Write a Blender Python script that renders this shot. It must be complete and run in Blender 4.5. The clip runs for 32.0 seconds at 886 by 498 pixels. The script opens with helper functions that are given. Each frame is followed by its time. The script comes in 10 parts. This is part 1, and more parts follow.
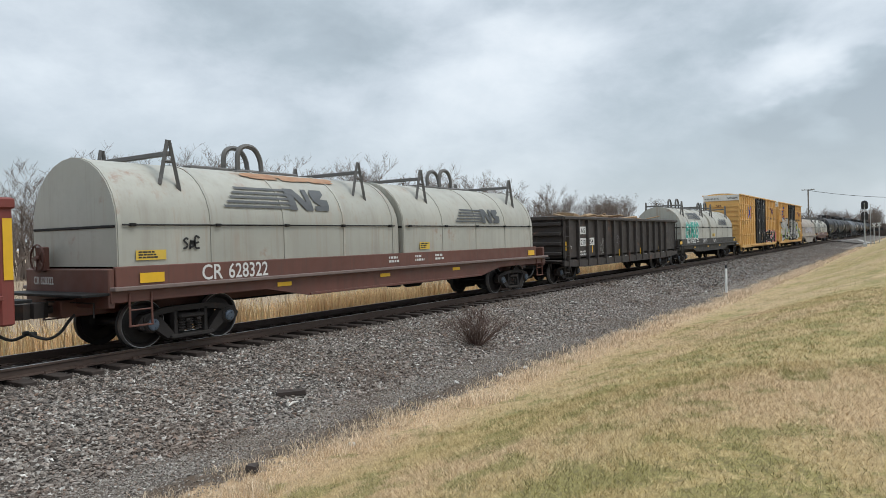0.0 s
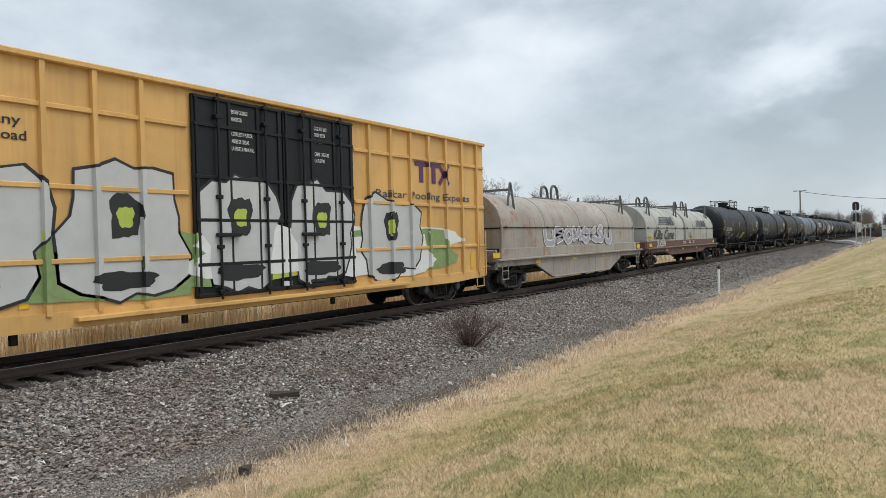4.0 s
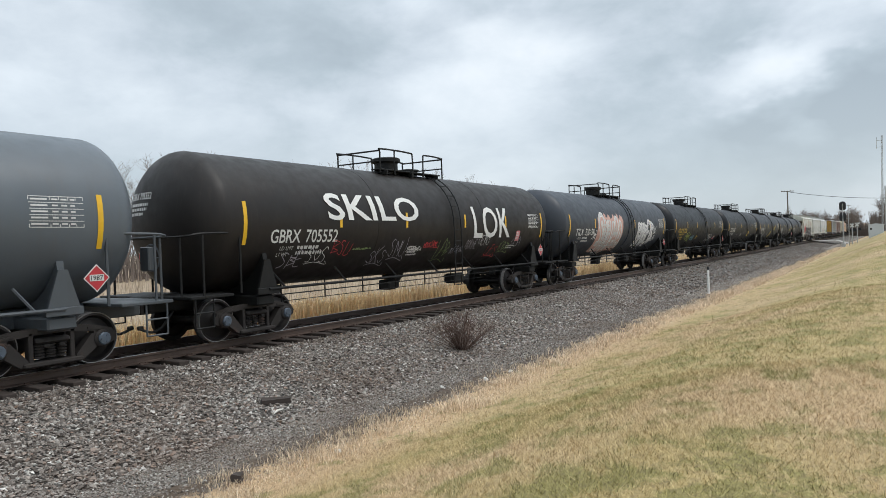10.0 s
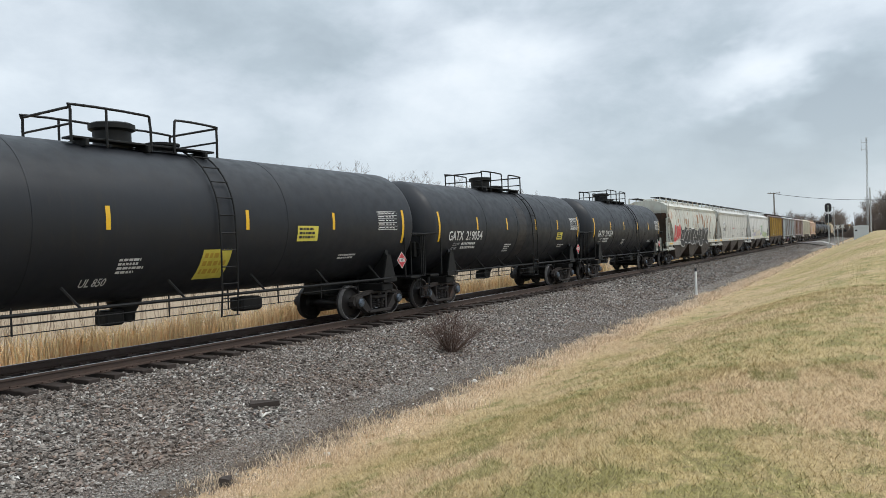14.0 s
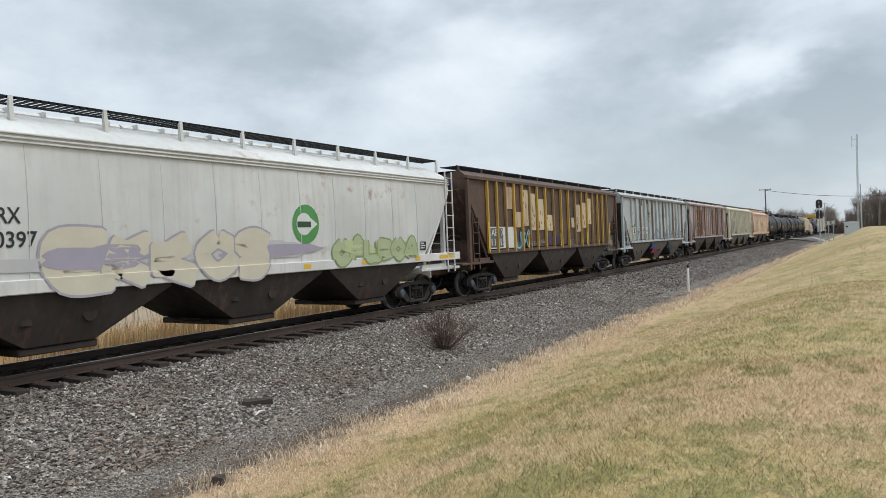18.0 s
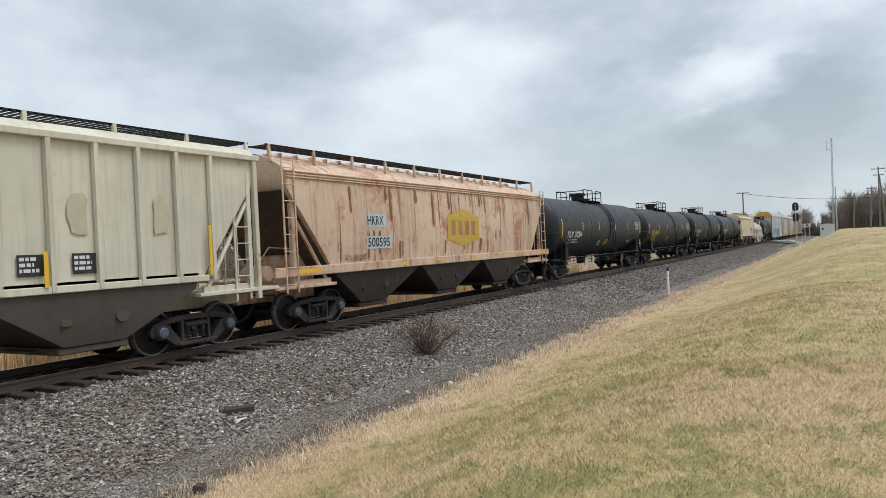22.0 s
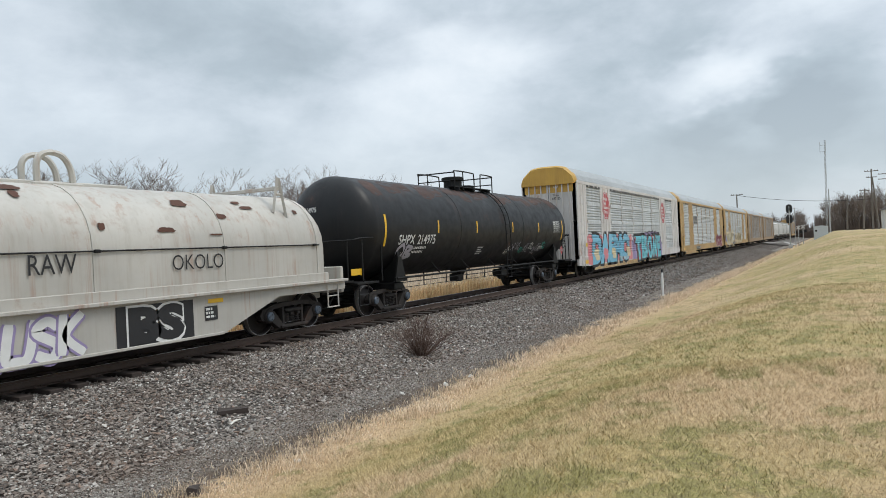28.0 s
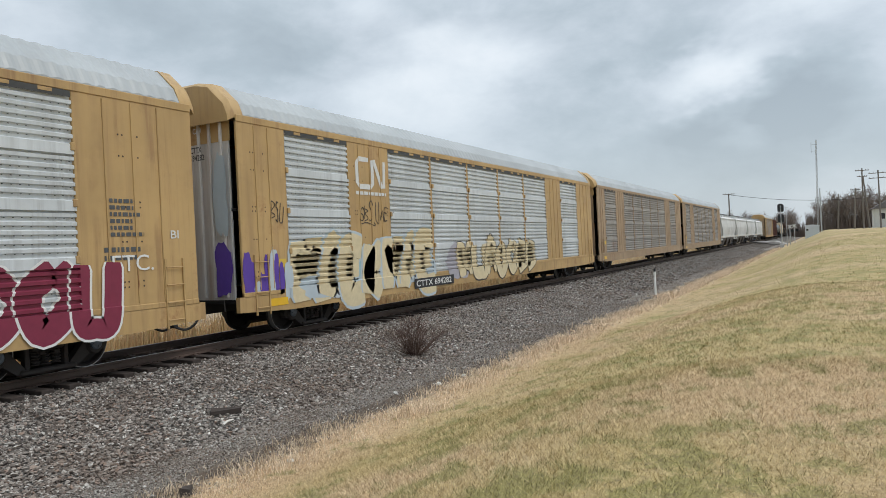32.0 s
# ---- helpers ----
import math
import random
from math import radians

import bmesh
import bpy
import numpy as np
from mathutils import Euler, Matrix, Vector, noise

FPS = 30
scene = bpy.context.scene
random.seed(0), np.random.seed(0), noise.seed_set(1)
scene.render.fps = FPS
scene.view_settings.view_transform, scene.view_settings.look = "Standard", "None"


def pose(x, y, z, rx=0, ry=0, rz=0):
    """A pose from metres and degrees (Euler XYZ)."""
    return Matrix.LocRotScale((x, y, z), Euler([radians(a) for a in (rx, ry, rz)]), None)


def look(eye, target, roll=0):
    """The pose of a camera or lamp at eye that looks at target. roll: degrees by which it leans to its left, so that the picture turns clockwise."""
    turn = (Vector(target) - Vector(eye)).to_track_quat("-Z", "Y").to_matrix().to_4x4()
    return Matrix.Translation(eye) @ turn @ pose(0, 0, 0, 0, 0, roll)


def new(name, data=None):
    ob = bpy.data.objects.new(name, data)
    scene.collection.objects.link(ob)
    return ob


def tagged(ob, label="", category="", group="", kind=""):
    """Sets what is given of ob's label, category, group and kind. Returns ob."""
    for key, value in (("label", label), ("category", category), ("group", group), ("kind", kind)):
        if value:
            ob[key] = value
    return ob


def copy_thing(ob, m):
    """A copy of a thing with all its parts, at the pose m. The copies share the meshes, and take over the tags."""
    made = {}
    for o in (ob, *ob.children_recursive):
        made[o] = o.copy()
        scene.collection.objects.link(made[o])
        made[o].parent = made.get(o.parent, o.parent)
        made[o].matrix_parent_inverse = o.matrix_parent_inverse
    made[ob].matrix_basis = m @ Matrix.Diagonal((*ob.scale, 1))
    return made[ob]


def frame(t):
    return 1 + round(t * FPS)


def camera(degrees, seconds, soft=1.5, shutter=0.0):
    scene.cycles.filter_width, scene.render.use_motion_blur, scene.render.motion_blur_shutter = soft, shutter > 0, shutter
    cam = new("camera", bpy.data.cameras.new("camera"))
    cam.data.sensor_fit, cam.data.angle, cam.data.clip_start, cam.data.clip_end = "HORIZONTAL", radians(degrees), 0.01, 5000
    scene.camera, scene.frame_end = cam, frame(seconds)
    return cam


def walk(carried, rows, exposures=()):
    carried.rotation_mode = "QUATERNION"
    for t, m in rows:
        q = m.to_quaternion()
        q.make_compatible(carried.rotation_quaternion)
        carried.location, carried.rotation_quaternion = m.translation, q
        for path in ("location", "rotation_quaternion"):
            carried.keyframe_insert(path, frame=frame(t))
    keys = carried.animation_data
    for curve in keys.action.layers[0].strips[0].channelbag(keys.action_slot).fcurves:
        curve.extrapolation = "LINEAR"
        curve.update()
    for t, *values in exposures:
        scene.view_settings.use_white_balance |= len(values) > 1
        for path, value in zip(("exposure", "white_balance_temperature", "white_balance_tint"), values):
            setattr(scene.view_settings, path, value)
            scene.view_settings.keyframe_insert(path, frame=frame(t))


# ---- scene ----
# Freight train passing on a single straight track. X runs along the track, Y across it, z = 0 is the rail top.
YC = 13.0            # centre line of the track
EYE = (0.0, 0.0, 1.91)
CLIP = 32.0


def aim(yaw, pitch, roll):
    a, p = radians(yaw), radians(pitch)
    d = Vector((math.cos(a) * math.cos(p), math.sin(a) * math.cos(p), math.sin(p)))
    return look(EYE, Vector(EYE) + d * 10, roll)


cam = camera(64.1, CLIP, soft=0.55)
walk(cam, [(t, aim(a, p, r)) for t, a, p, r in (
    (0, 33.42, -0.74, -1.44), (0.5, 33.36, -0.90, -1.43), (1, 33.30, -0.95, -1.38), (1.5, 33.24, -0.94, -1.37),
    (2, 33.15, -0.84, -1.40), (2.5, 33.11, -0.75, -1.38), (3, 33.02, -0.71, -1.42), (3.5, 32.95, -0.70, -1.42),
    (5.5, 32.66, -0.53, -1.77), (6, 32.55, -0.49, -1.84), (6.5, 32.49, -0.48, -1.88), (7, 32.44, -0.52, -1.89),
    (7.5, 32.37, -0.53, -1.92), (8, 32.29, -0.55, -1.94), (8.5, 32.22, -0.53, -1.99), (9, 32.14, -0.45, -2.06),
    (9.5, 32.12, -0.38, -2.10), (10, 32.12, -0.38, -2.10), (10.5, 32.12, -0.39, -2.11), (11, 32.03, -0.39, -2.10),
    (11.5, 31.89, -0.39, -2.05), (12, 31.73, -0.34, -2.04), (12.5, 31.57, -0.34, -2.02), (13, 31.42, -0.32, -2.06),
    (13.5, 31.33, -0.29, -2.14), (14, 31.23, -0.25, -2.19), (14.5, 31.14, -0.23, -2.19), (16.5, 30.85, -0.40, -2.14),
    (17, 30.76, -0.43, -2.18), (17.5, 30.71, -0.48, -2.24), (18, 30.67, -0.49, -2.37), (18.5, 30.57, -0.47, -2.49),
    (19, 30.42, -0.46, -2.58), (19.5, 30.23, -0.48, -2.63), (20, 30.01, -0.52, -2.65), (20.5, 29.79, -0.49, -2.69),
    (21, 29.53, -0.38, -2.71), (21.5, 29.30, -0.25, -2.73), (22, 29.17, -0.16, -2.78), (22.5, 29.10, -0.13, -2.82),
    (23, 29.07, -0.10, -2.86), (23.5, 29.07, -0.13, -2.85), (24, 29.08, -0.17, -2.81), (24.5, 29.09, -0.19, -2.79),
    (25, 29.13, -0.25, -2.77), (25.5, 29.12, -0.24, -2.79), (27.5, 28.83, -0.06, -2.68), (28, 28.75, -0.07, -2.71),
    (28.5, 28.65, -0.06, -2.78), (29, 28.56, -0.05, -2.82), (29.5, 28.49, -0.05, -2.85), (30, 28.49, -0.08, -2.81),
    (30.5, 28.46, -0.16, -2.74), (31, 28.39, -0.22, -2.68), (31.5, 28.32, -0.18, -2.72), (32, 28.20, -0.14, -2.78))],
    exposures=[(0.0, -0.08), (3.5, -0.08), (6.5, 0.0), (14.5, 0.0), (17.5, -0.06), (24.0, -0.04), (28.0, -0.06), (CLIP, -0.10)])

# bearing and height in degrees, reach and strength of breaks (+) and darker banks (-) in the cloud
GAPS = ((24.2, 14.5, 0.14, 0.10), (27.5, 17.0, 0.08, 0.06), (34.7, 10.6, 0.24, 0.07), (5.4, 11.8, 0.12, 0.19), (9.2, 11.4, 0.12, 0.10), (1.0, 16.5, 0.12, 0.10),
        (4.9, 7.6, 0.055, 0.09), (52.0, 10.5, 0.26, 0.04), (39.2, 15.3, 0.19, -0.08), (49.5, 14.0, 0.16, -0.04), (14.8, 14.2, 0.15, -0.07),
        (7.8, 8.6, 0.09, -0.08), (0.8, 9.4, 0.10, -0.12), (26.0, 18.8, 0.15, -0.05), (15.5, 8.2, 0.20, -0.05))

# ---- sky and light: broken winter overcast, a weak broad sun behind the cloud ----
SUN_AZ, SUN_EL = radians(-70), radians(60)
world = bpy.data.worlds.new("winter_sky")
scene.world = world
world.use_nodes = True
wt = world.node_tree
wt.nodes.clear()


def wnode(kind, **kw):
    n = wt.nodes.new(kind)
    for k, val in kw.items():
        if k == "op":
            n.operation = val
        elif k == "blend":
            n.blend_type, n.data_type = val, "RGBA"
    return n


sky = wnode("ShaderNodeTexSky")
sky.sky_type, sky.sun_disc, sky.sun_elevation, sky.sun_rotation = "NISHITA", False, SUN_EL, math.pi / 2 - SUN_AZ
sky.dust_density, sky.ozone_density = 1.5, 2.0
wcoord = wnode("ShaderNodeTexCoord")
wsep = wnode("ShaderNodeSeparateXYZ")
wt.links.new(wcoord.outputs["Generated"], wsep.inputs[0])
wabs = wnode("ShaderNodeMath", op="ABSOLUTE")
wt.links.new(wsep.outputs["Z"], wabs.inputs[0])

def wnoise(scale, detail, rough, shift, warp=0.0):
    mp = wnode("ShaderNodeMapping")
    mp.inputs["Location"].default_value = shift
    mp.inputs["Scale"].default_value = (1, 1, 1.9)
    wt.links.new(wcoord.outputs["Generated"], mp.inputs[0])
    n = wnode("ShaderNodeTexNoise")
    n.inputs["Scale"].default_value, n.inputs["Detail"].default_value, n.inputs["Roughness"].default_value = scale, detail, rough
    n.inputs["Distortion"].default_value = warp
    wt.links.new(mp.outputs[0], n.inputs["Vector"])
    return n


def wramp(stops, src):
    r = wnode("ShaderNodeValToRGB")
    els = r.color_ramp.elements
    while len(els) < len(stops):
        els.new(0.5)
    for e, (pos, col) in zip(els, stops):
        e.position, e.color = pos, (*col, 1)
    wt.links.new(src, r.inputs[0])
    return r


big, fine = wnoise(2.4, 3, 0.45, (3.1, 1.7, 0.0), 0.1), wnoise(6.5, 7, 0.58, (7.7, 4.2, 1.0), 0.15)
wmix = wnode("ShaderNodeMath", op="MULTIPLY_ADD")
wt.links.new(fine.outputs["Fac"], wmix.inputs[0])
wmix.inputs[1].default_value = 0.34
wcalm = wnode("ShaderNodeMath", op="MULTIPLY_ADD")
wcalm.inputs[1].default_value, wcalm.inputs[2].default_value = 0.5, 0.25
wt.links.new(big.outputs["Fac"], wcalm.inputs[0])
wt.links.new(wcalm.outputs[0], wmix.inputs[2])
wsub = wnode("ShaderNodeMath", op="SUBTRACT")
wsub.inputs[1].default_value = 0.17
wt.links.new(wmix.outputs[0], wsub.inputs[0])
# breaks and darker banks in the cloud deck, ragged by a coarse warp
wwarp = wnoise(6.0, 4, 0.6, (1.3, 8.2, 2.0))
wcen, wscl, wadd = (wnode("ShaderNodeVectorMath", op=k) for k in ("SUBTRACT", "SCALE", "ADD"))
wcen.inputs[1].default_value = (0.5, 0.5, 0.5)
wscl.inputs["Scale"].default_value = 0.12
wt.links.new(wwarp.outputs["Color"], wcen.inputs[0])
wt.links.new(wcen.outputs[0], wscl.inputs[0])
wt.links.new(wcoord.outputs["Generated"], wadd.inputs[0])
wt.links.new(wscl.outputs[0], wadd.inputs[1])
wsum = wsub.outputs[0]
for az, el, radius, gain in GAPS:
    centre = (math.cos(radians(az)) * math.cos(radians(el)), math.sin(radians(az)) * math.cos(radians(el)), math.sin(radians(el)))
    off, flat, dist = (wnode("ShaderNodeVectorMath", op=k) for k in ("SUBTRACT", "MULTIPLY", "LENGTH"))
    off.inputs[1].default_value, flat.inputs[1].default_value = centre, (1, 1, 1.8)
    wt.links.new(wadd.outputs[0], off.inputs[0])
    wt.links.new(off.outputs[0], flat.inputs[0])
    wt.links.new(flat.outputs[0], dist.inputs[0])
    fall = wnode("ShaderNodeMapRange")
    fall.interpolation_type = "SMOOTHSTEP"
    for key, val in (("From Min", 0.0), ("From Max", radius), ("To Min", gain), ("To Max", 0.0)):
        fall.inputs[key].default_value = val
    wt.links.new(dist.outputs["Value"], fall.inputs["Value"])
    tot = wnode("ShaderNodeMath", op="ADD")
    wt.links.new(wsum, tot.inputs[0])
    wt.links.new(fall.outputs["Result"], tot.inputs[1])
    wsum = tot.outputs[0]
cloud = wramp(((0.34, (0.375, 0.437, 0.48)), (0.45, (0.48, 0.555, 0.605)), (0.53, (0.62, 0.69, 0.75)), (0.62, (0.76, 0.83, 0.885)), (0.74, (0.93, 0.98, 1.02))), wsum)
# paler, bluer haze low on the horizon
wband = wnode("ShaderNodeMapRange")
wband.inputs["From Min"].default_value, wband.inputs["From Max"].default_value = 0.0, 0.22
wband.inputs["To Min"].default_value, wband.inputs["To Max"].default_value = 0.62, 0.0
wt.links.new(wabs.outputs[0], wband.inputs["Value"])
haze = wnode("ShaderNodeMix", blend="MIX")
wt.links.new(wband.outputs["Result"], haze.inputs["Factor"])
wt.links.new(cloud.outputs["Color"], haze.inputs[6])
haze.inputs[7].default_value = (0.57, 0.635, 0.69, 1)
bg_cloud, bg_sky, add = wnode("ShaderNodeBackground"), wnode("ShaderNodeBackground"), wnode("ShaderNodeAddShader")
# an overcast sky is brighter overhead than near the horizon
wzen = wnode("ShaderNodeMapRange")
wzen.inputs["From Min"].default_value, wzen.inputs["From Max"].default_value = 0.3, 1.0
wzen.inputs["To Min"].default_value, wzen.inputs["To Max"].default_value = 0.97, 2.3
wt.links.new(wsep.outputs["Z"], wzen.inputs["Value"])
wt.links.new(wzen.outputs["Result"], bg_cloud.inputs["Strength"])
bg_sky.inputs["Strength"].default_value = 0.02
wt.links.new(haze.outputs[2], bg_cloud.inputs["Color"])
wt.links.new(sky.outputs["Color"], bg_sky.inputs["Color"])
wt.links.new(bg_cloud.outputs[0], add.inputs[0])
wt.links.new(bg_sky.outputs[0], add.inputs[1])
wout = wnode("ShaderNodeOutputWorld")
wt.links.new(add.outputs[0], wout.inputs["Surface"])

sun = new("sun", bpy.data.lights.new("sun", "SUN"))
sun.data.energy, sun.data.angle, sun.data.color = 1.5, radians(25), (1.0, 0.96, 0.9)
sun_dir = Vector((math.cos(SUN_AZ) * math.cos(SUN_EL), math.sin(SUN_AZ) * math.cos(SUN_EL), math.sin(SUN_EL)))
sun.matrix_world = look(sun_dir * 50, (0, 0, 0))


# ---- materials ----
class Tree:
    """Shorthand for one node material."""

    def __init__(self, name, rough=0.7, metal=0.0):
        self.m = bpy.data.materials.new(name)
        self.m.use_nodes = True
        self.t = self.m.node_tree
        self.b = self.t.nodes["Principled BSDF"]
        self.b.inputs["Roughness"].default_value, self.b.inputs["Metallic"].default_value = rough, metal
        self.co = self.t.nodes.new("ShaderNodeTexCoord").outputs["Object"]

    def link(self, a, b):
        self.t.links.new(a, b)

    def scatter(self):
        """Object coordinates moved by a random step for each object."""
        info, mul, add_ = (self.t.nodes.new(k) for k in ("ShaderNodeObjectInfo", "ShaderNodeMath", "ShaderNodeVectorMath"))
        mul.operation, add_.operation = "MULTIPLY", "ADD"
        mul.inputs[1].default_value = 60
        self.link(info.outputs["Random"], mul.inputs[0])
        self.link(self.co, add_.inputs[0])
        self.link(mul.outputs[0], add_.inputs[1])
        self.co = add_.outputs[0]

    def scaled(self, sx, sy, sz):
        n = self.t.nodes.new("ShaderNodeMapping")
        n.inputs["Scale"].default_value = (sx, sy, sz)
        self.link(self.co, n.inputs[0])
        return n.outputs[0]

    def noise(self, scale, detail=4, rough=0.55, co=None):
        n = self.t.nodes.new("ShaderNodeTexNoise")
        n.inputs["Scale"].default_value, n.inputs["Detail"].default_value, n.inputs["Roughness"].default_value = scale, detail, rough
        self.link(co or self.co, n.inputs["Vector"])
        return n.outputs["Fac"]

    def voronoi(self, scale, out="Distance", co=None):
        n = self.t.nodes.new("ShaderNodeTexVoronoi")
        n.inputs["Scale"].default_value = scale
        self.link(co or self.co, n.inputs["Vector"])
        return n.outputs[out]

    def ramp(self, src, *stops):
        r = self.t.nodes.new("ShaderNodeValToRGB")
        els = r.color_ramp.elements
        while len(els) < len(stops):
            els.new(0.5)
        for e, (pos, col) in zip(els, stops):
            e.position, e.color = pos, (*col, 1) if len(col) == 3 else col
        self.link(src, r.inputs[0])
        return r.outputs["Color"]

    def mask(self, src, lo, hi, top=1.0):
        n = self.t.nodes.new("ShaderNodeMapRange")
        n.interpolation_type = "SMOOTHSTEP"
        n.inputs["From Min"].default_value, n.inputs["From Max"].default_value, n.inputs["To Max"].default_value = lo, hi, top
        self.link(src, n.inputs["Value"])
        return n.outputs["Result"]

    def mix(self, fac, a, b, blend="MIX"):
        n = self.t.nodes.new("ShaderNodeMix")
        n.data_type, n.blend_type = "RGBA", blend
        for val, sock in ((fac, n.inputs["Factor"]), (a, n.inputs[6]), (b, n.inputs[7])):
            if isinstance(val, (int, float)):
                sock.default_value = val
            elif isinstance(val, tuple):
                sock.default_value = (*val, 1)
            else:
                self.link(val, sock)
        return n.outputs[2]

    def math(self, op, a, b):
        n = self.t.nodes.new("ShaderNodeMath")
        n.operation = op
        for val, sock in ((a, n.inputs[0]), (b, n.inputs[1])):
            if isinstance(val, (int, float)):
                sock.default_value = val
            else:
                self.link(val, sock)
        return n.outputs[0]

    def bump(self, height, strength, distance=0.01):
        n = self.t.nodes.new("ShaderNodeBump")
        n.inputs["Strength"].default_value, n.inputs["Distance"].default_value = strength, distance
        self.link(height, n.inputs["Height"])
        self.link(n.outputs[0], self.b.inputs["Normal"])

    def done(self, col, rough=None):
        if isinstance(col, tuple):
            self.b.inputs["Base Color"].default_value = (*col, 1)
        else:
            self.link(col, self.b.inputs["Base Color"])
        if rough is not None:
            self.link(rough, self.b.inputs["Roughness"])
        return self.m


def tone(c, k):
    return tuple(min(1.0, x * k) for x in c)


def paint(name, col, rough=0.5, grime=0.35, grime_col=(0.05, 0.04, 0.033), rust=0.0, rust_col=(0.16, 0.06, 0.025), streak=0.25, fade=0.12, patches=None, shine=0.5, weep=0.0, weep_col=(0.16, 0.075, 0.035)):
    """Weathered paint on steel: uneven fading, grime, streaks that run down, rust blooms."""
    t = Tree(name, rough)
    t.scatter()
    c = t.mix(t.mask(t.noise(0.45, 5), 0.3, 0.75), tone(col, 1 - fade), tone(col, 1 + fade))
    if patches:
        c = t.mix(t.mask(t.noise(0.55, 5, 0.6), 0.52, 0.60, 0.85), c, patches)
    runs = t.noise(1.0, 5, 0.6, t.scaled(2.6, 2.6, 0.16))
    c = t.mix(t.mask(runs, 0.48, 0.78, streak), c, grime_col)
    c = t.mix(t.mask(t.noise(2.3, 6, 0.65), 0.5, 0.85, grime), c, grime_col)
    thin = t.noise(1.0, 4, 0.6, t.scaled(11, 11, 0.35))
    c = t.mix(t.mask(thin, 0.52, 0.75, min(1.0, streak * 0.9)), c, tone(grime_col, 1.3))
    if weep:
        runs = t.math("MULTIPLY", t.mask(t.noise(1.0, 6, 0.65, t.scaled(5.5, 5.5, 0.22)), 0.50, 0.66), t.mask(t.noise(0.7, 4), 0.40, 0.62))
        c = t.mix(t.math("MULTIPLY", runs, weep), c, t.mix(t.noise(9, 3), weep_col, tone(weep_col, 2.0)))
    if rust:
        bloom = t.math("MULTIPLY", t.mask(t.noise(0.9, 7, 0.68), 0.60 - 0.2 * rust, 0.80 - 0.14 * rust), t.mask(t.noise(7, 4), 0.25, 0.6))
        c = t.mix(bloom, c, t.mix(t.noise(5, 3), rust_col, tone(rust_col, 1.9)))
    grain = t.noise(22, 5, 0.6)
    t.b.inputs["Specular IOR Level"].default_value = shine
    t.bump(grain, 0.12, 0.004)
    r = t.mask(t.noise(3.5, 4), 0.2, 0.9)
    return t.done(c, t.math("ADD", t.math("MULTIPLY", r, 0.22), rough - 0.1))


def plain(name, col, rough=0.6, metal=0.0, vary=0.25, scale=6):
    t = Tree(name, rough, metal)
    t.scatter()
    n = t.noise(scale, 5, 0.6)
    t.bump(t.noise(scale * 5, 3), 0.15, 0.003)
    return t.done(t.mix(n, tone(col, 1 - vary), tone(col, 1 + vary)))


WHITE_INK = plain("white_stencil_paint", (0.62, 0.62, 0.60), 0.6, vary=0.2, scale=9)
YELLOW_INK = plain("yellow_stencil_paint", (0.62, 0.42, 0.06), 0.6, vary=0.15)
BLACK_INK = plain("black_stencil_paint", (0.02, 0.02, 0.022), 0.6)
DARK_INK = plain("charcoal_logo_paint", (0.075, 0.08, 0.085), 0.6)
REFLECT = plain("yellow_reflective_tape", (0.72, 0.42, 0.02), 0.35, vary=0.12)
STEEL_DARK = paint("dusty_black_underframe_steel", (0.009, 0.009, 0.009), 0.6, grime=0.22, grime_col=(0.025, 0.020, 0.017), streak=0.12, shine=0.28)
TRUCK_STEEL = paint("rust_brown_cast_truck_steel", (0.034, 0.029, 0.027), 0.75, grime=0.5, grime_col=(0.014, 0.012, 0.011), rust=0.3, rust_col=(0.075, 0.036, 0.022), streak=0.1, shine=0.35)
WHEEL_STEEL = paint("dull_wheel_steel", (0.017, 0.0145, 0.0145), 0.55, grime=0.4, streak=0.05, shine=0.35)
BRIGHT_STEEL = plain("worn_bright_steel", (0.42, 0.42, 0.43), 0.32, 0.9, 0.2)
CAP_STEEL = plain("bearing_cap_steel", (0.10, 0.125, 0.16), 0.45, 0.3)
HOSE_RUBBER = plain("black_hose_rubber", (0.02, 0.02, 0.02), 0.55)
RIM_STEEL = plain("scuffed_tread_edge_steel", (0.30, 0.29, 0.29), 0.45, 0.5, 0.3)
GALV = plain("galvanised_steel", (0.42, 0.43, 0.43), 0.45, 0.35, 0.15)
RED_INK = plain("red_paint", (0.45, 0.03, 0.04), 0.5)
GREEN_INK = plain("green_paint", (0.07, 0.27, 0.07), 0.5)
BLUE_INK = plain("blue_paint", (0.03, 0.09, 0.40), 0.5)
PURPLE_INK = plain("purple_paint", (0.10, 0.03, 0.10), 0.55)


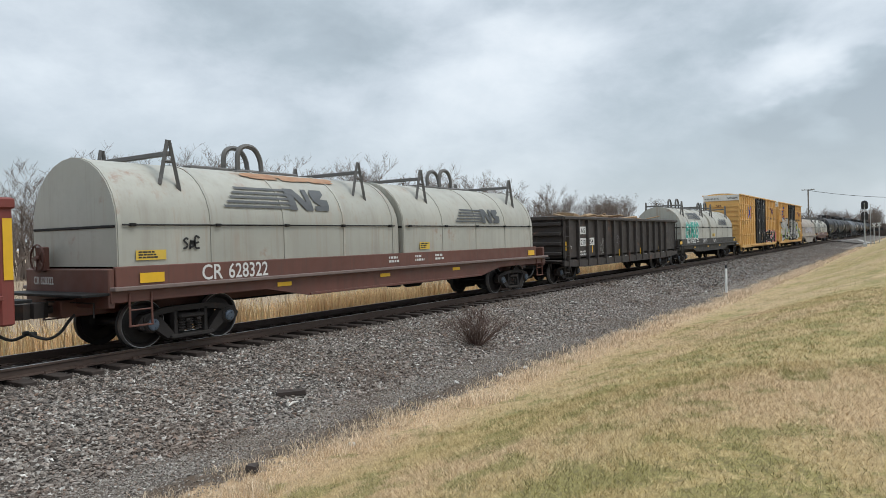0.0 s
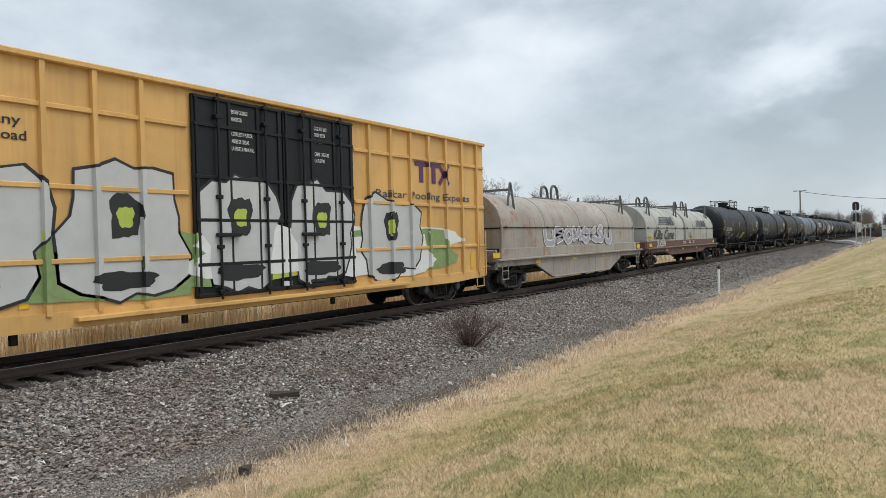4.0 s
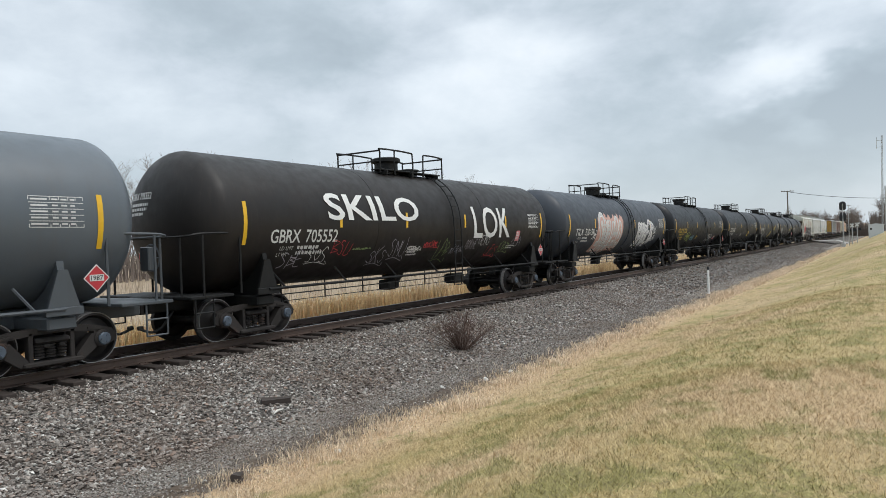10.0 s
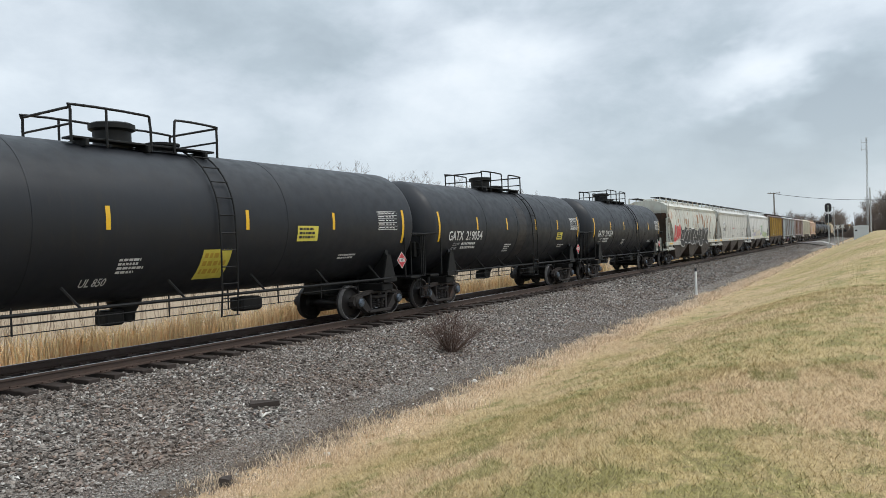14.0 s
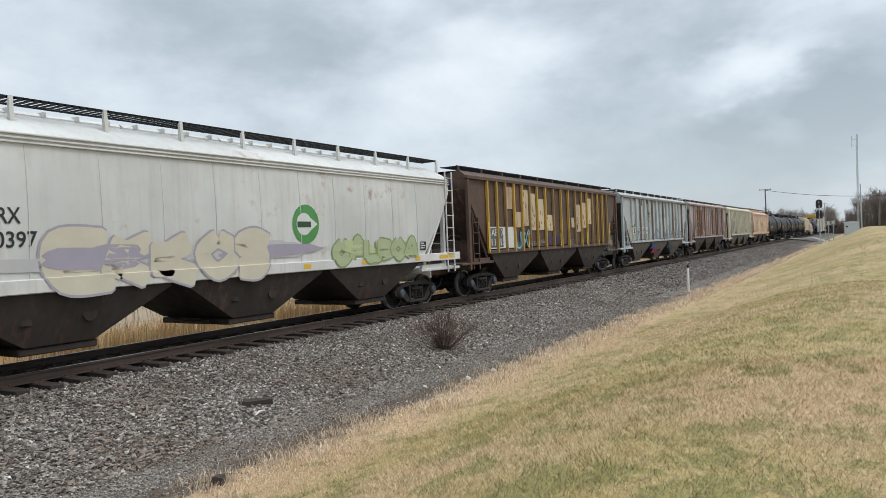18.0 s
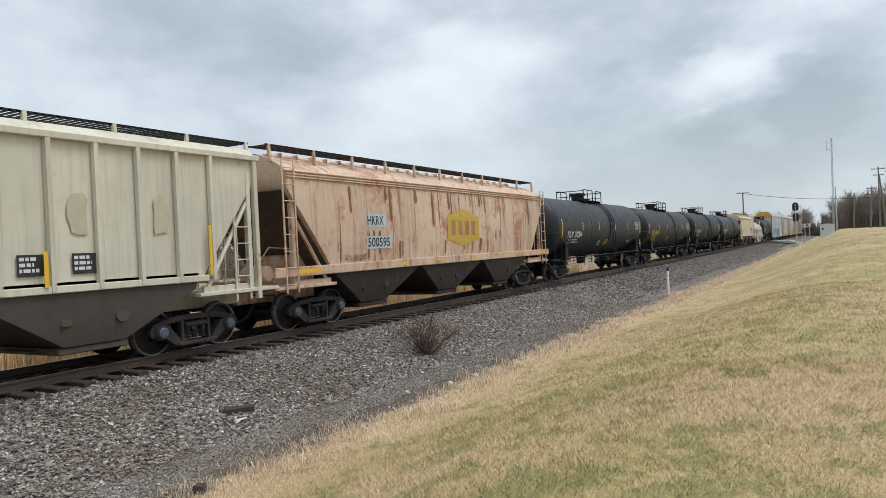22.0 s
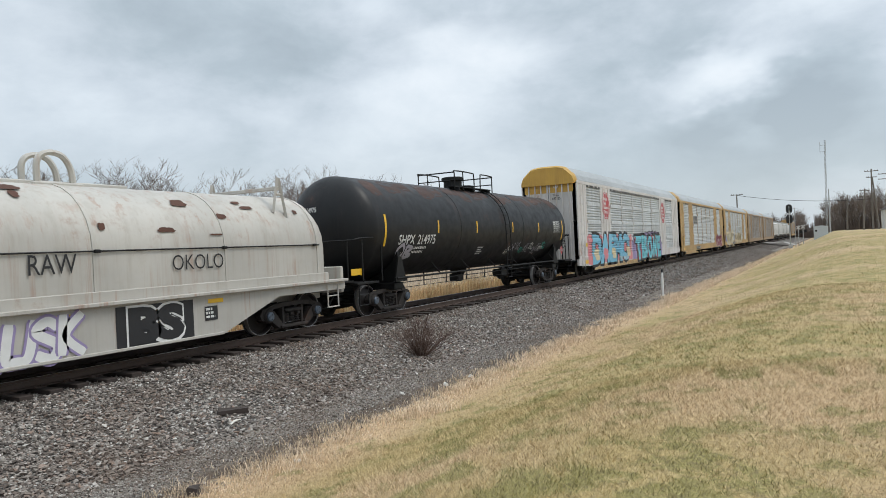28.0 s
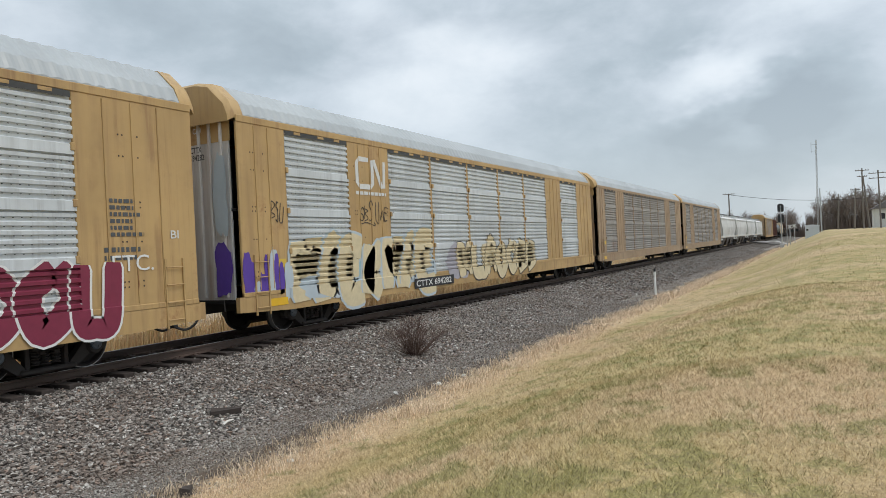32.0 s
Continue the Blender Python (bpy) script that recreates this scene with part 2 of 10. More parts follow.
# ---- mesh helpers ----
class B:
    """Collects simple solids into one mesh."""

    def __init__(self):
        self.v, self.f = [], []

    def add(self, verts, faces):
        o = len(self.v)
        self.v += [tuple(p) for p in verts]
        self.f += [tuple(i + o for i in q) for q in faces]
        return self

    def box(self, x0, y0, z0, x1, y1, z1, c=0.0):
        """A box with chamfered edges (c metres)."""
        x0, x1, y0, y1, z0, z1 = min(x0, x1), max(x0, x1), min(y0, y1), max(y0, y1), min(z0, z1), max(z0, z1)
        if c <= 0:
            v = [(x, y, z) for x in (x0, x1) for y in (y0, y1) for z in (z0, z1)]
            return self.add(v, [(0, 1, 3, 2), (4, 6, 7, 5), (0, 4, 5, 1), (2, 3, 7, 6), (0, 2, 6, 4), (1, 5, 7, 3)])
        c = min(c, (x1 - x0) * 0.45, (y1 - y0) * 0.45, (z1 - z0) * 0.45)
        rings = []
        for z, k in ((z0, 1), (z0 + c, 0), (z1 - c, 0), (z1, 1)):
            a, b, d, e = x0 + c * k, x1 - c * k, y0 + c * k, y1 - c * k
            rings.append([(a + c, d, z), (b - c, d, z), (b, d + c, z), (b, e - c, z), (b - c, e, z), (a + c, e, z), (a, e - c, z), (a, d + c, z)])
        return self.loft(rings)

    def loft(self, rings, caps=True, close=True):
        n, o = len(rings[0]), len(self.v)
        for r in rings:
            self.v += [tuple(p) for p in r]
        for k in range(len(rings) - 1):
            for i in range(n if close else n - 1):
                j = (i + 1) % n
                self.f.append((o + k * n + i, o + k * n + j, o + (k + 1) * n + j, o + (k + 1) * n + i))
        if caps:
            self.f.append(tuple(o + i for i in reversed(range(n))))
            self.f.append(tuple(o + (len(rings) - 1) * n + i for i in range(n)))
        return self

    def prism(self, poly, axis, a, b):
        """A polygon drawn on the two other axes (in x, y, z order), drawn out along axis from a to b."""
        def at(p, t):
            return (t, p[0], p[1]) if axis == "x" else (p[0], t, p[1]) if axis == "y" else (p[0], p[1], t)
        return self.loft([[at(p, a) for p in poly], [at(p, b) for p in poly]])

    def tube(self, pts, r, n=6, caps=True):
        pts = [Vector(p) for p in pts]
        rings, ref = [], None
        for i, p in enumerate(pts):
            d = (pts[min(i + 1, len(pts) - 1)] - pts[max(i - 1, 0)]).normalized()
            if ref is None:
                ref = Vector((0, 0, 1)) if abs(d.z) < 0.9 else Vector((1, 0, 0))
            s = d.cross(ref).normalized()
            u = s.cross(d).normalized()
            ref = u
            rr = r[i] if isinstance(r, (list, tuple)) else r
            rings.append([p + (s * math.cos(a) + u * math.sin(a)) * rr for a in (2 * math.pi * k / n for k in range(n))])
        return self.loft(rings, caps)

    def lathe(self, prof, axis, n=24, centre=(0, 0, 0), caps=True):
        """Rings of (radius, place along the axis)."""
        cx, cy, cz = centre
        rings = []
        for r, t in prof:
            ring = []
            for k in range(n):
                a = 2 * math.pi * k / n
                c, s = r * math.cos(a), r * math.sin(a)
                ring.append((cx + t, cy + c, cz + s) if axis == "x" else (cx + s, cy + t, cz + c) if axis == "y" else (cx + c, cy + s, cz + t))
            rings.append(ring)
        return self.loft(rings, caps)

    def mesh(self, name, sharp=35):
        me = bpy.data.meshes.new(name)
        me.from_pydata(self.v, [], self.f)
        bm = bmesh.new()
        bm.from_mesh(me)
        bmesh.ops.recalc_face_normals(bm, faces=bm.faces)
        bm.to_mesh(me)
        bm.free()
        me.shade_smooth()
        me.set_sharp_from_angle(angle=radians(sharp))
        return me


SHARED = {}


def shape(key, build, sharp=35):
    """The mesh under this key, built once and shared by all alike parts."""
    if key not in SHARED:
        b = B()
        build(b)
        SHARED[key] = b.mesh(key, sharp)
    return SHARED[key]


def part(name, me, material, parent, label="", at=(0, 0, 0), turn=(0, 0, 0)):
    """One mesh object under a thing or a part."""
    ob = new(name, me)
    if not me.materials:
        me.materials.append(None)
    ob.material_slots[0].link = "OBJECT"
    ob.material_slots[0].material = material
    ob.parent = parent
    ob.location = at
    if any(turn):
        ob.rotation_euler = [radians(a) for a in turn]
    if label:
        ob["label"] = label
    return ob


def thing(name, me, material, label, category, group="", kind="", at=(0, 0, 0), turn=(0, 0, 0)):
    return tagged(part(name, me, material, None, "", at, turn), label, category, group, kind)


# ---- lettering and paint laid on curved or flat sides ----
class Side:
    """A side to paint on: a map from (u, v, lift) to a place, and where the map has folds."""

    def __init__(self, place, us=(), vs=()):
        self.place, self.us, self.vs = place, us, vs

    def __call__(self, u, v, off):
        return self.place(u, v, off)


def flat_side(y):
    return Side(lambda u, v, off: (u, y - off, v))


def ribbed_side(y, ribs, half, depth):
    """A flat side with upright ribs that the paint runs over."""
    def f(u, v, off):
        d = min(abs(u - x) for x in ribs)
        return (u, y - off - (depth if d < half else 0.0), v)
    return Side(f, [x + e for x in ribs for e in (-half - 0.012, -half + 0.012, half - 0.012, half + 0.012)])


def head_face(hl, r, zc):
    """The domed front head of a tank, seen from ahead."""
    def f(u, v, off):
        q = min(0.98, (u * u + (v - zc) ** 2) / (r * r))
        return (-hl + r * 0.47 * (1 - math.sqrt(1 - q)) - off - 0.004, -u, v)
    return Side(f)


def round_side(zc, r, ry=None):
    """The near side of a lying cylinder."""
    def f(u, v, off):
        k = max(-0.999, min(0.999, (v - zc) / r))
        n = math.sqrt(1 - k * k)
        return (u, -(ry or r) * n - off * n, v + off * k)
    return Side(f)


def end_face(x):
    """A front end, seen from ahead: the writing runs from far side to near side."""
    return Side(lambda u, v, off: (x - off, -u, v))


GLYPHS = {}


def letters(text, bold=0.0, shear=0.0):
    key = (text, bold, shear)
    if key not in GLYPHS:
        cu = bpy.data.curves.new("letters", "FONT")
        cu.body, cu.size, cu.offset, cu.shear, cu.resolution_u = text, 1.0, bold, shear, 3
        cu.align_x, cu.align_y = "LEFT", "BOTTOM_BASELINE"
        ob = bpy.data.objects.new("letters", cu)
        me = bpy.data.meshes.new_from_object(ob)
        bpy.data.objects.remove(ob)
        bm = bmesh.new()
        bm.from_mesh(me)
        bmesh.ops.remove_doubles(bm, verts=bm.verts, dist=1e-5)
        GLYPHS[key] = ([v.co.copy() for v in bm.verts], [tuple(v.index for v in f.verts) for f in bm.faces])
        bm.free()
        bpy.data.meshes.remove(me)
    return GLYPHS[key]


def laid(name, flat_v, flat_f, side, off, material, parent, label="", cut=0.0):
    """Lays a flat drawing of (u, v) onto a side."""
    bm = bmesh.new()
    lifts = [p[2] if len(p) > 2 else 0.0 for p in flat_v]
    flat_v = [(p[0], p[1]) for p in flat_v]
    vs = [bm.verts.new((u, d, v)) for (u, v), d in zip(flat_v, lifts)]
    for f in flat_f:
        if len(set(f)) > 2:
            try:
                bm.faces.new([vs[i] for i in f])
            except ValueError:
                pass
    if cut:
        lo, hi = min(v for _, v in flat_v), max(v for _, v in flat_v)
        z = lo + cut
        while z < hi:
            bmesh.ops.bisect_plane(bm, geom=bm.verts[:] + bm.edges[:] + bm.faces[:], plane_co=(0, 0, z), plane_no=(0, 0, 1))
            z += cut
    ulo, uhi = min(u for u, _ in flat_v), max(u for u, _ in flat_v)
    vlo, vhi = min(v for _, v in flat_v), max(v for _, v in flat_v)
    for folds, axis, lo, hi in ((side.us, 0, ulo, uhi), (side.vs, 2, vlo, vhi)):
        for e in folds:
            if lo < e < hi:
                at = [0, 0, 0]
                no = [0, 0, 0]
                at[axis], no[axis] = e, 1
                bmesh.ops.bisect_plane(bm, geom=bm.verts[:] + bm.edges[:] + bm.faces[:], plane_co=at, plane_no=no)
    for v in bm.verts:
        v.co = side(v.co.x, v.co.z, off + v.co.y)
    me = bpy.data.meshes.new(name)
    bm.to_mesh(me)
    bm.free()
    return part(name, me, material, parent, label)


def write(parent, text, u, v, h, material, side, wide=1.0, off=0.006, bold=0.012, shear=0.0, fit=None, label="", name="lettering"):
    """Capitals h metres high, starting at u, with their foot at v; fit: the whole width in metres."""
    verts, faces = letters(text, bold, shear)
    k = h / 0.69
    w = max(p.x for p in verts) - min(p.x for p in verts)
    kx = fit / w if fit else k * wide
    x0 = min(p.x for p in verts)
    return laid(name, [(u + (p.x - x0) * kx, v + p.y * k) for p in verts], faces, side, off, material, parent, label, 0.2 if h > 0.3 else 0)


def patch(parent, u0, v0, u1, v1, material, side, off=0.004, name="panel", label=""):
    n = max(1, int((v1 - v0) / 0.15))
    vs = [(u, v0 + (v1 - v0) * k / n) for k in range(n + 1) for u in (u0, u1)]
    return laid(name, vs, [(2 * k, 2 * k + 1, 2 * k + 3, 2 * k + 2) for k in range(n)], side, off, material, parent, label)


def bars(parent, u, v, w, h, n, material, side, off=0.006, seed=0):
    """Small writing that cannot be read: n lines of dashes, growing downward from v."""
    rng = random.Random(seed + int(u * 100))
    vs, fs, step = [], [], h / n
    for i in range(n):
        x, z = u, v - i * step
        end = u + w * rng.uniform(0.6, 1.0)
        while x < end:
            d = rng.uniform(0.04, 0.12) * max(1, w)
            o = len(vs)
            vs += [(x, z - step * 0.6), (min(x + d, end), z - step * 0.6), (min(x + d, end), z), (x, z)]
            fs.append((o, o + 1, o + 2, o + 3))
            x += d + step * 0.25
    return tagged(laid("stencil_line", vs, fs, side, off, material, parent), kind="stuff")


def disc(parent, u, v, r, material, side, off=0.006, n=20, name="emblem", label="", start=0.0):
    vs = [(u, v)] + [(u + r * math.cos(start + 2 * math.pi * k / n), v + r * math.sin(start + 2 * math.pi * k / n)) for k in range(n)]
    return laid(name, vs, [(0, 1 + k, 1 + (k + 1) % n) for k in range(n)], side, off, material, parent, label)


def ribbon(path, w):
    """A flat brush stroke along a path: corners and faces."""
    vs, fs = [], []
    for i, p in enumerate(path):
        a, b = path[max(i - 1, 0)], path[min(i + 1, len(path) - 1)]
        dx, dy = b[0] - a[0], b[1] - a[1]
        l = math.hypot(dx, dy) or 1
        ww = w if 0 < i < len(path) - 1 else w * 0.8
        vs += [(p[0] - dy / l * ww, p[1] + dx / l * ww), (p[0] + dy / l * ww, p[1] - dx / l * ww)]
    for i in range(len(path) - 1):
        fs.append((2 * i, 2 * i + 1, 2 * i + 3, 2 * i + 2))
    return vs, fs


def curve_pts(ctrl, n=7):
    out = []
    for i in range(len(ctrl) - 1):
        p0, p1, p2, p3 = ctrl[max(i - 1, 0)], ctrl[i], ctrl[i + 1], ctrl[min(i + 2, len(ctrl) - 1)]
        for k in range(n):
            t = k / n
            out.append(tuple(0.5 * (2 * b + (c - a) * t + (2 * a - 5 * b + 4 * c - d) * t * t + (3 * b - a - 3 * c + d) * t ** 3) for a, b, c, d in zip(p0, p1, p2, p3)))
    return out + [ctrl[-1]]


STROKES = {  # rough letter forms in a unit square, for sprayed pieces that cannot be read
    0: [[(0.1, 0.05), (0.1, 0.95)], [(0.1, 0.9), (0.8, 0.75), (0.2, 0.5), (0.9, 0.3), (0.1, 0.06)]],
    1: [[(0.9, 0.8), (0.5, 1.0), (0.15, 0.75), (0.75, 0.4), (0.6, 0.05), (0.05, 0.12)]],
    2: [[(0.05, 0.02), (0.5, 1.0), (0.95, 0.02)], [(0.25, 0.35), (0.78, 0.38)]],
    3: [[(0.1, 1.0), (0.12, 0.1), (0.5, 0.0), (0.88, 0.1), (0.9, 1.0)]],
    4: [[(0.5, 1.0), (0.08, 0.55), (0.45, 0.02), (0.92, 0.5), (0.5, 1.0)]],
    5: [[(0.9, 0.95), (0.1, 0.9), (0.12, 0.08), (0.95, 0.05)], [(0.12, 0.5), (0.75, 0.52)]],
    6: [[(0.08, 0.0), (0.14, 1.0)], [(0.9, 0.98), (0.18, 0.45), (0.95, 0.0)]],
    7: [[(0.1, 0.0), (0.12, 0.98), (0.5, 0.4), (0.85, 0.98), (0.9, 0.0)]],
}


def spray(parent, side, u0, v0, u1, v1, n, fill, line, seed=1, shade=None, back=None, weight=0.16, label="sprayed graffiti lettering", edge=0.045):
    """A sprayed piece: fat letter strokes with an outline, on an uneven cloud of colour."""
    rng = random.Random(seed)
    w, h = (u1 - u0) / n, v1 - v0
    if back:
        top = [(u0 - 0.2 + (u1 - u0 + 0.4) * k / 30, v1 + rng.uniform(0.02, 0.22) + 0.12 * math.sin(k * 1.3 + seed)) for k in range(31)]
        vs = []
        for x, z in top:
            vs += [(x, v0 - 0.1 + rng.uniform(-0.04, 0.04)), (x, z)]
        laid("spray_cloud", vs, [(2 * k, 2 * k + 2, 2 * k + 3, 2 * k + 1) for k in range(30)], side, 0.006, back, parent, cut=0.2)
    fills, lines, shades = ([], []), ([], []), ([], [])

    def put(store, strip, lift):
        o = len(store[0])
        store[0].extend((u, v, lift) for u, v in strip[0])
        store[1].extend(tuple(i + o for i in f) for f in strip[1])

    for k in range(n):
        kind = STROKES[rng.randrange(8)]
        dx, dz, sx, sz, lean = u0 + k * w, v0 + rng.uniform(-0.04, 0.06) * h, w * rng.uniform(0.88, 1.08), h * rng.uniform(0.85, 1.02), rng.uniform(-0.12, 0.22)
        for st in kind:
            ctrl = [(dx + (x + lean * (z - 0.5) + rng.uniform(-0.05, 0.05)) * sx, dz + (z + rng.uniform(-0.05, 0.05)) * sz) for x, z in st]
            path = curve_pts(ctrl)
            t = weight * min(w, h) * rng.uniform(0.85, 1.2)
            put(lines, ribbon(path, t + edge), 0.003 * k)
            put(fills, ribbon(path, t), 0.003 * k)
            if shade:
                put(shades, ribbon([(x + 0.02, z - t * 0.45) for x, z in path], t * 0.42), 0.003 * k)
    laid("spray_outline", *lines, side, 0.010, line, parent, label, cut=0.2)
    laid("spray_fill", *fills, side, 0.0115, fill, parent, cut=0.2)
    if shade:
        laid("spray_shade", *shades, side, 0.0125, shade, parent, cut=0.2)


def word(parent, side, text, u0, v0, u1, v1, fill, line=None, back=None, fat=0.05, shear=0.0, label="sprayed graffiti word"):
    """A sprayed word in fat letters with an outline, fitted to a box."""
    h, w = v1 - v0, u1 - u0
    if back:
        spray_cloud(parent, side, u0, v0, u1, v1, back, len(text))
    if line:
        write(parent, text, u0 - 0.04, v0 - 0.03, h * 1.05, line, side, fit=w + 0.08, off=0.010, bold=fat + 0.05, shear=shear, label=label, name="spray_outline")
    write(parent, text, u0, v0, h, fill, side, fit=w, off=0.016, bold=fat, shear=shear, name="spray_fill", label="" if line else label)


def spray_cloud(parent, side, u0, v0, u1, v1, material, seed):
    rng = random.Random(seed)
    vs = []
    for k in range(31):
        x = u0 - 0.15 + (u1 - u0 + 0.3) * k / 30
        vs += [(x, v0 - 0.06 + rng.uniform(-0.04, 0.04)), (x, v1 + rng.uniform(0.0, 0.14) + 0.12 * math.sin(k * 1.1 + seed))]
    laid("spray_cloud", vs, [(2 * k, 2 * k + 2, 2 * k + 3, 2 * k + 1) for k in range(30)], side, 0.006, material, parent, cut=0.2)


def wavy_cloud(parent, side, u0, v0, u1, v1, material, line, seed):
    """A spray cloud with a scalloped, outlined top edge."""
    rng = random.Random(seed)
    n, lower, upper = 60, [], []
    ph = rng.uniform(0, 3)
    for k in range(n + 1):
        t = k / n
        z = v1 - 0.12 * abs(math.sin(8.2 * t * 3.14 + ph)) - 0.12 * math.sin(5 * t + ph) - 0.75 * max(0, (t - 0.9) / 0.1) ** 1.5 - 0.4 * max(0, (0.05 - t) / 0.05)
        lower.append((u0 + (u1 - u0) * t, v0 + rng.uniform(-0.015, 0.015)))
        upper.append((u0 + (u1 - u0) * t, z))
    vs = [p for pair in zip(lower, upper) for p in pair]
    laid("spray_cloud", vs, [(2 * k, 2 * k + 2, 2 * k + 3, 2 * k + 1) for k in range(n)], side, 0.006, material, parent, cut=0.2)
    laid("spray_outline", *ribbon(upper, 0.035), side, 0.0085, line, parent)


def piece(parent, side, spots, v0, v1, fill, shade, line, label):
    """Fat sprayed letters with coloured block sides and dark outlines, each fitted to its own width."""
    h = v1 - v0
    for i, (ch, u0, u1) in enumerate(spots):
        z, w = v0 + 0.06 * (i % 2), u1 - u0
        for dx, dz, ink, fat, off, name in ((-0.27, -0.02, line, 0.13, 0.010, "spray_outline"), (-0.23, 0.0, shade, 0.07, 0.013, "spray_shade"), (0.0, -0.02, line, 0.13, 0.0165, "spray_outline"), (0.0, 0.0, fill, 0.07, 0.020, "spray_fill")):
            grow_ = 0.10 if ink is line else 0.0
            write(parent, ch, u0 + dx - grow_ / 2, z + dz, h * (1.04 if ink is line else 1.0), ink, side, fit=w + grow_, off=off, bold=fat, shear=0.12 if i % 2 else -0.05, name=name, label=label if ink is fill else "")


def blotch(parent, side, u0, v0, u1, v1, material, seed=1, off=0.005, name="paint_patch", label=""):
    """An uneven patch of bare, faded or stained paint."""
    rng = random.Random(seed)
    n = 22
    cu, cv = (u0 + u1) / 2, (v0 + v1) / 2
    ph = [rng.uniform(0, 6.28) for _ in range(3)]
    vs = [(cu, cv)]
    for k in range(n):
        a = 2 * math.pi * k / n
        r = 0.92 + 0.08 * math.sin(3 * a + ph[0]) + 0.06 * math.sin(5 * a + ph[1]) + 0.05 * math.sin(9 * a + ph[2])
        c, s_ = math.cos(a), math.sin(a)
        q = 1 / max(abs(c), abs(s_)) ** 0.6
        vs.append((cu + (u1 - u0) / 2 * r * c * q, cv + (v1 - v0) / 2 * r * s_ * q))
    return laid(name, vs, [(0, 1 + k, 1 + (k + 1) % n) for k in range(n)], side, off, material, parent, label, cut=0.2)


def scrawl(parent, side, u0, v0, u1, v1, material, seed=1, w=0.012):
    """A thin quick tag: slanted, uneven letter strokes with an underline or a flourish."""
    rng = random.Random(seed)
    h, vs, fs = v1 - v0, [], []
    n = max(3, min(8, round((u1 - u0) / max(0.55 * h, 0.08))))
    pitch = (u1 - u0) / n
    lean, rise = rng.uniform(0.05, 0.35), rng.uniform(-0.1, 0.1)
    strokes = []
    for k in range(n):
        x0, sx, sz = u0 + k * pitch, pitch * rng.uniform(0.75, 1.15), h * rng.uniform(0.6, 1.0)
        for st in STROKES[rng.randrange(8)]:
            strokes.append(curve_pts([(x0 + (x + lean * (z - 0.5) + rng.uniform(-0.12, 0.12)) * sx, v0 + rise * h * k / n + (z + rng.uniform(-0.12, 0.12)) * sz) for x, z in st], 4))
    if rng.random() < 0.5:
        strokes.append(curve_pts([(u0 + 0.1 * pitch, v0 - 0.14 * h), ((u0 + u1) / 2, v0 - 0.05 * h), (u1 + 0.3 * pitch, v0 - 0.22 * h), (u1, v0 - 0.02 * h)], 4))
    for path in strokes:
        a, b_ = ribbon(path, w * 0.6 * rng.uniform(0.8, 1.2))
        fs += [tuple(i + len(vs) for i in f) for f in b_]
        vs += a
    laid("scrawled_tag", vs, fs, side, 0.008, material, parent)


# ---- running gear, shared by all cars ----
WHEEL_R = 0.457


def b_wheelset(b):
    for s in (-1, 1):
        prof = [(0.10, 0.62), (0.14, 0.66), (0.16, 0.80), (0.20, 0.765), (0.36, 0.735), (0.405, 0.81), (0.455, 0.805), (0.457, 0.69), (0.486, 0.675), (0.486, 0.655), (0.40, 0.655), (0.37, 0.70), (0.20, 0.68), (0.14, 0.62)]
        b.lathe([(r, s * t) for r, t in prof], "y", 32, caps=False)
        b.lathe([(0.12, s * 0.84), (0.135, s * 0.85), (0.135, s * 1.07), (0.10, s * 1.09)], "y", 16)
        b.lathe([(0.085, s * 1.085), (0.085, s * 1.115), (0.06, s * 1.12)], "y", 6)
        for k in range(3):
            a = 2 * math.pi * k / 3
            b.lathe([(0.02, s * 1.09), (0.02, s * 1.125)], "y", 6, (0.075 * math.sin(a), 0, 0.075 * math.cos(a)))
    b.tube([(0, -0.9, 0), (0, 0.9, 0)], 0.085, 12)


def b_rim(b):
    """Bright worn edge of a tread."""
    b.lathe([(0.442, -0.8065), (0.455, -0.8095), (0.4605, -0.80), (0.4605, -0.70), (0.455, -0.70)], "y", 40, caps=False)


def b_bearing_cap(b):
    """Axle end cap with three bolts."""
    b.lathe([(0.112, 0.0), (0.112, -0.03), (0.095, -0.045), (0.05, -0.05)], "y", 18)
    for k in range(3):
        a = 2 * math.pi * k / 3 + 0.5
        b.lathe([(0.022, -0.04), (0.022, -0.065)], "y", 6, (0.062 * math.sin(a), 0, 0.062 * math.cos(a)))


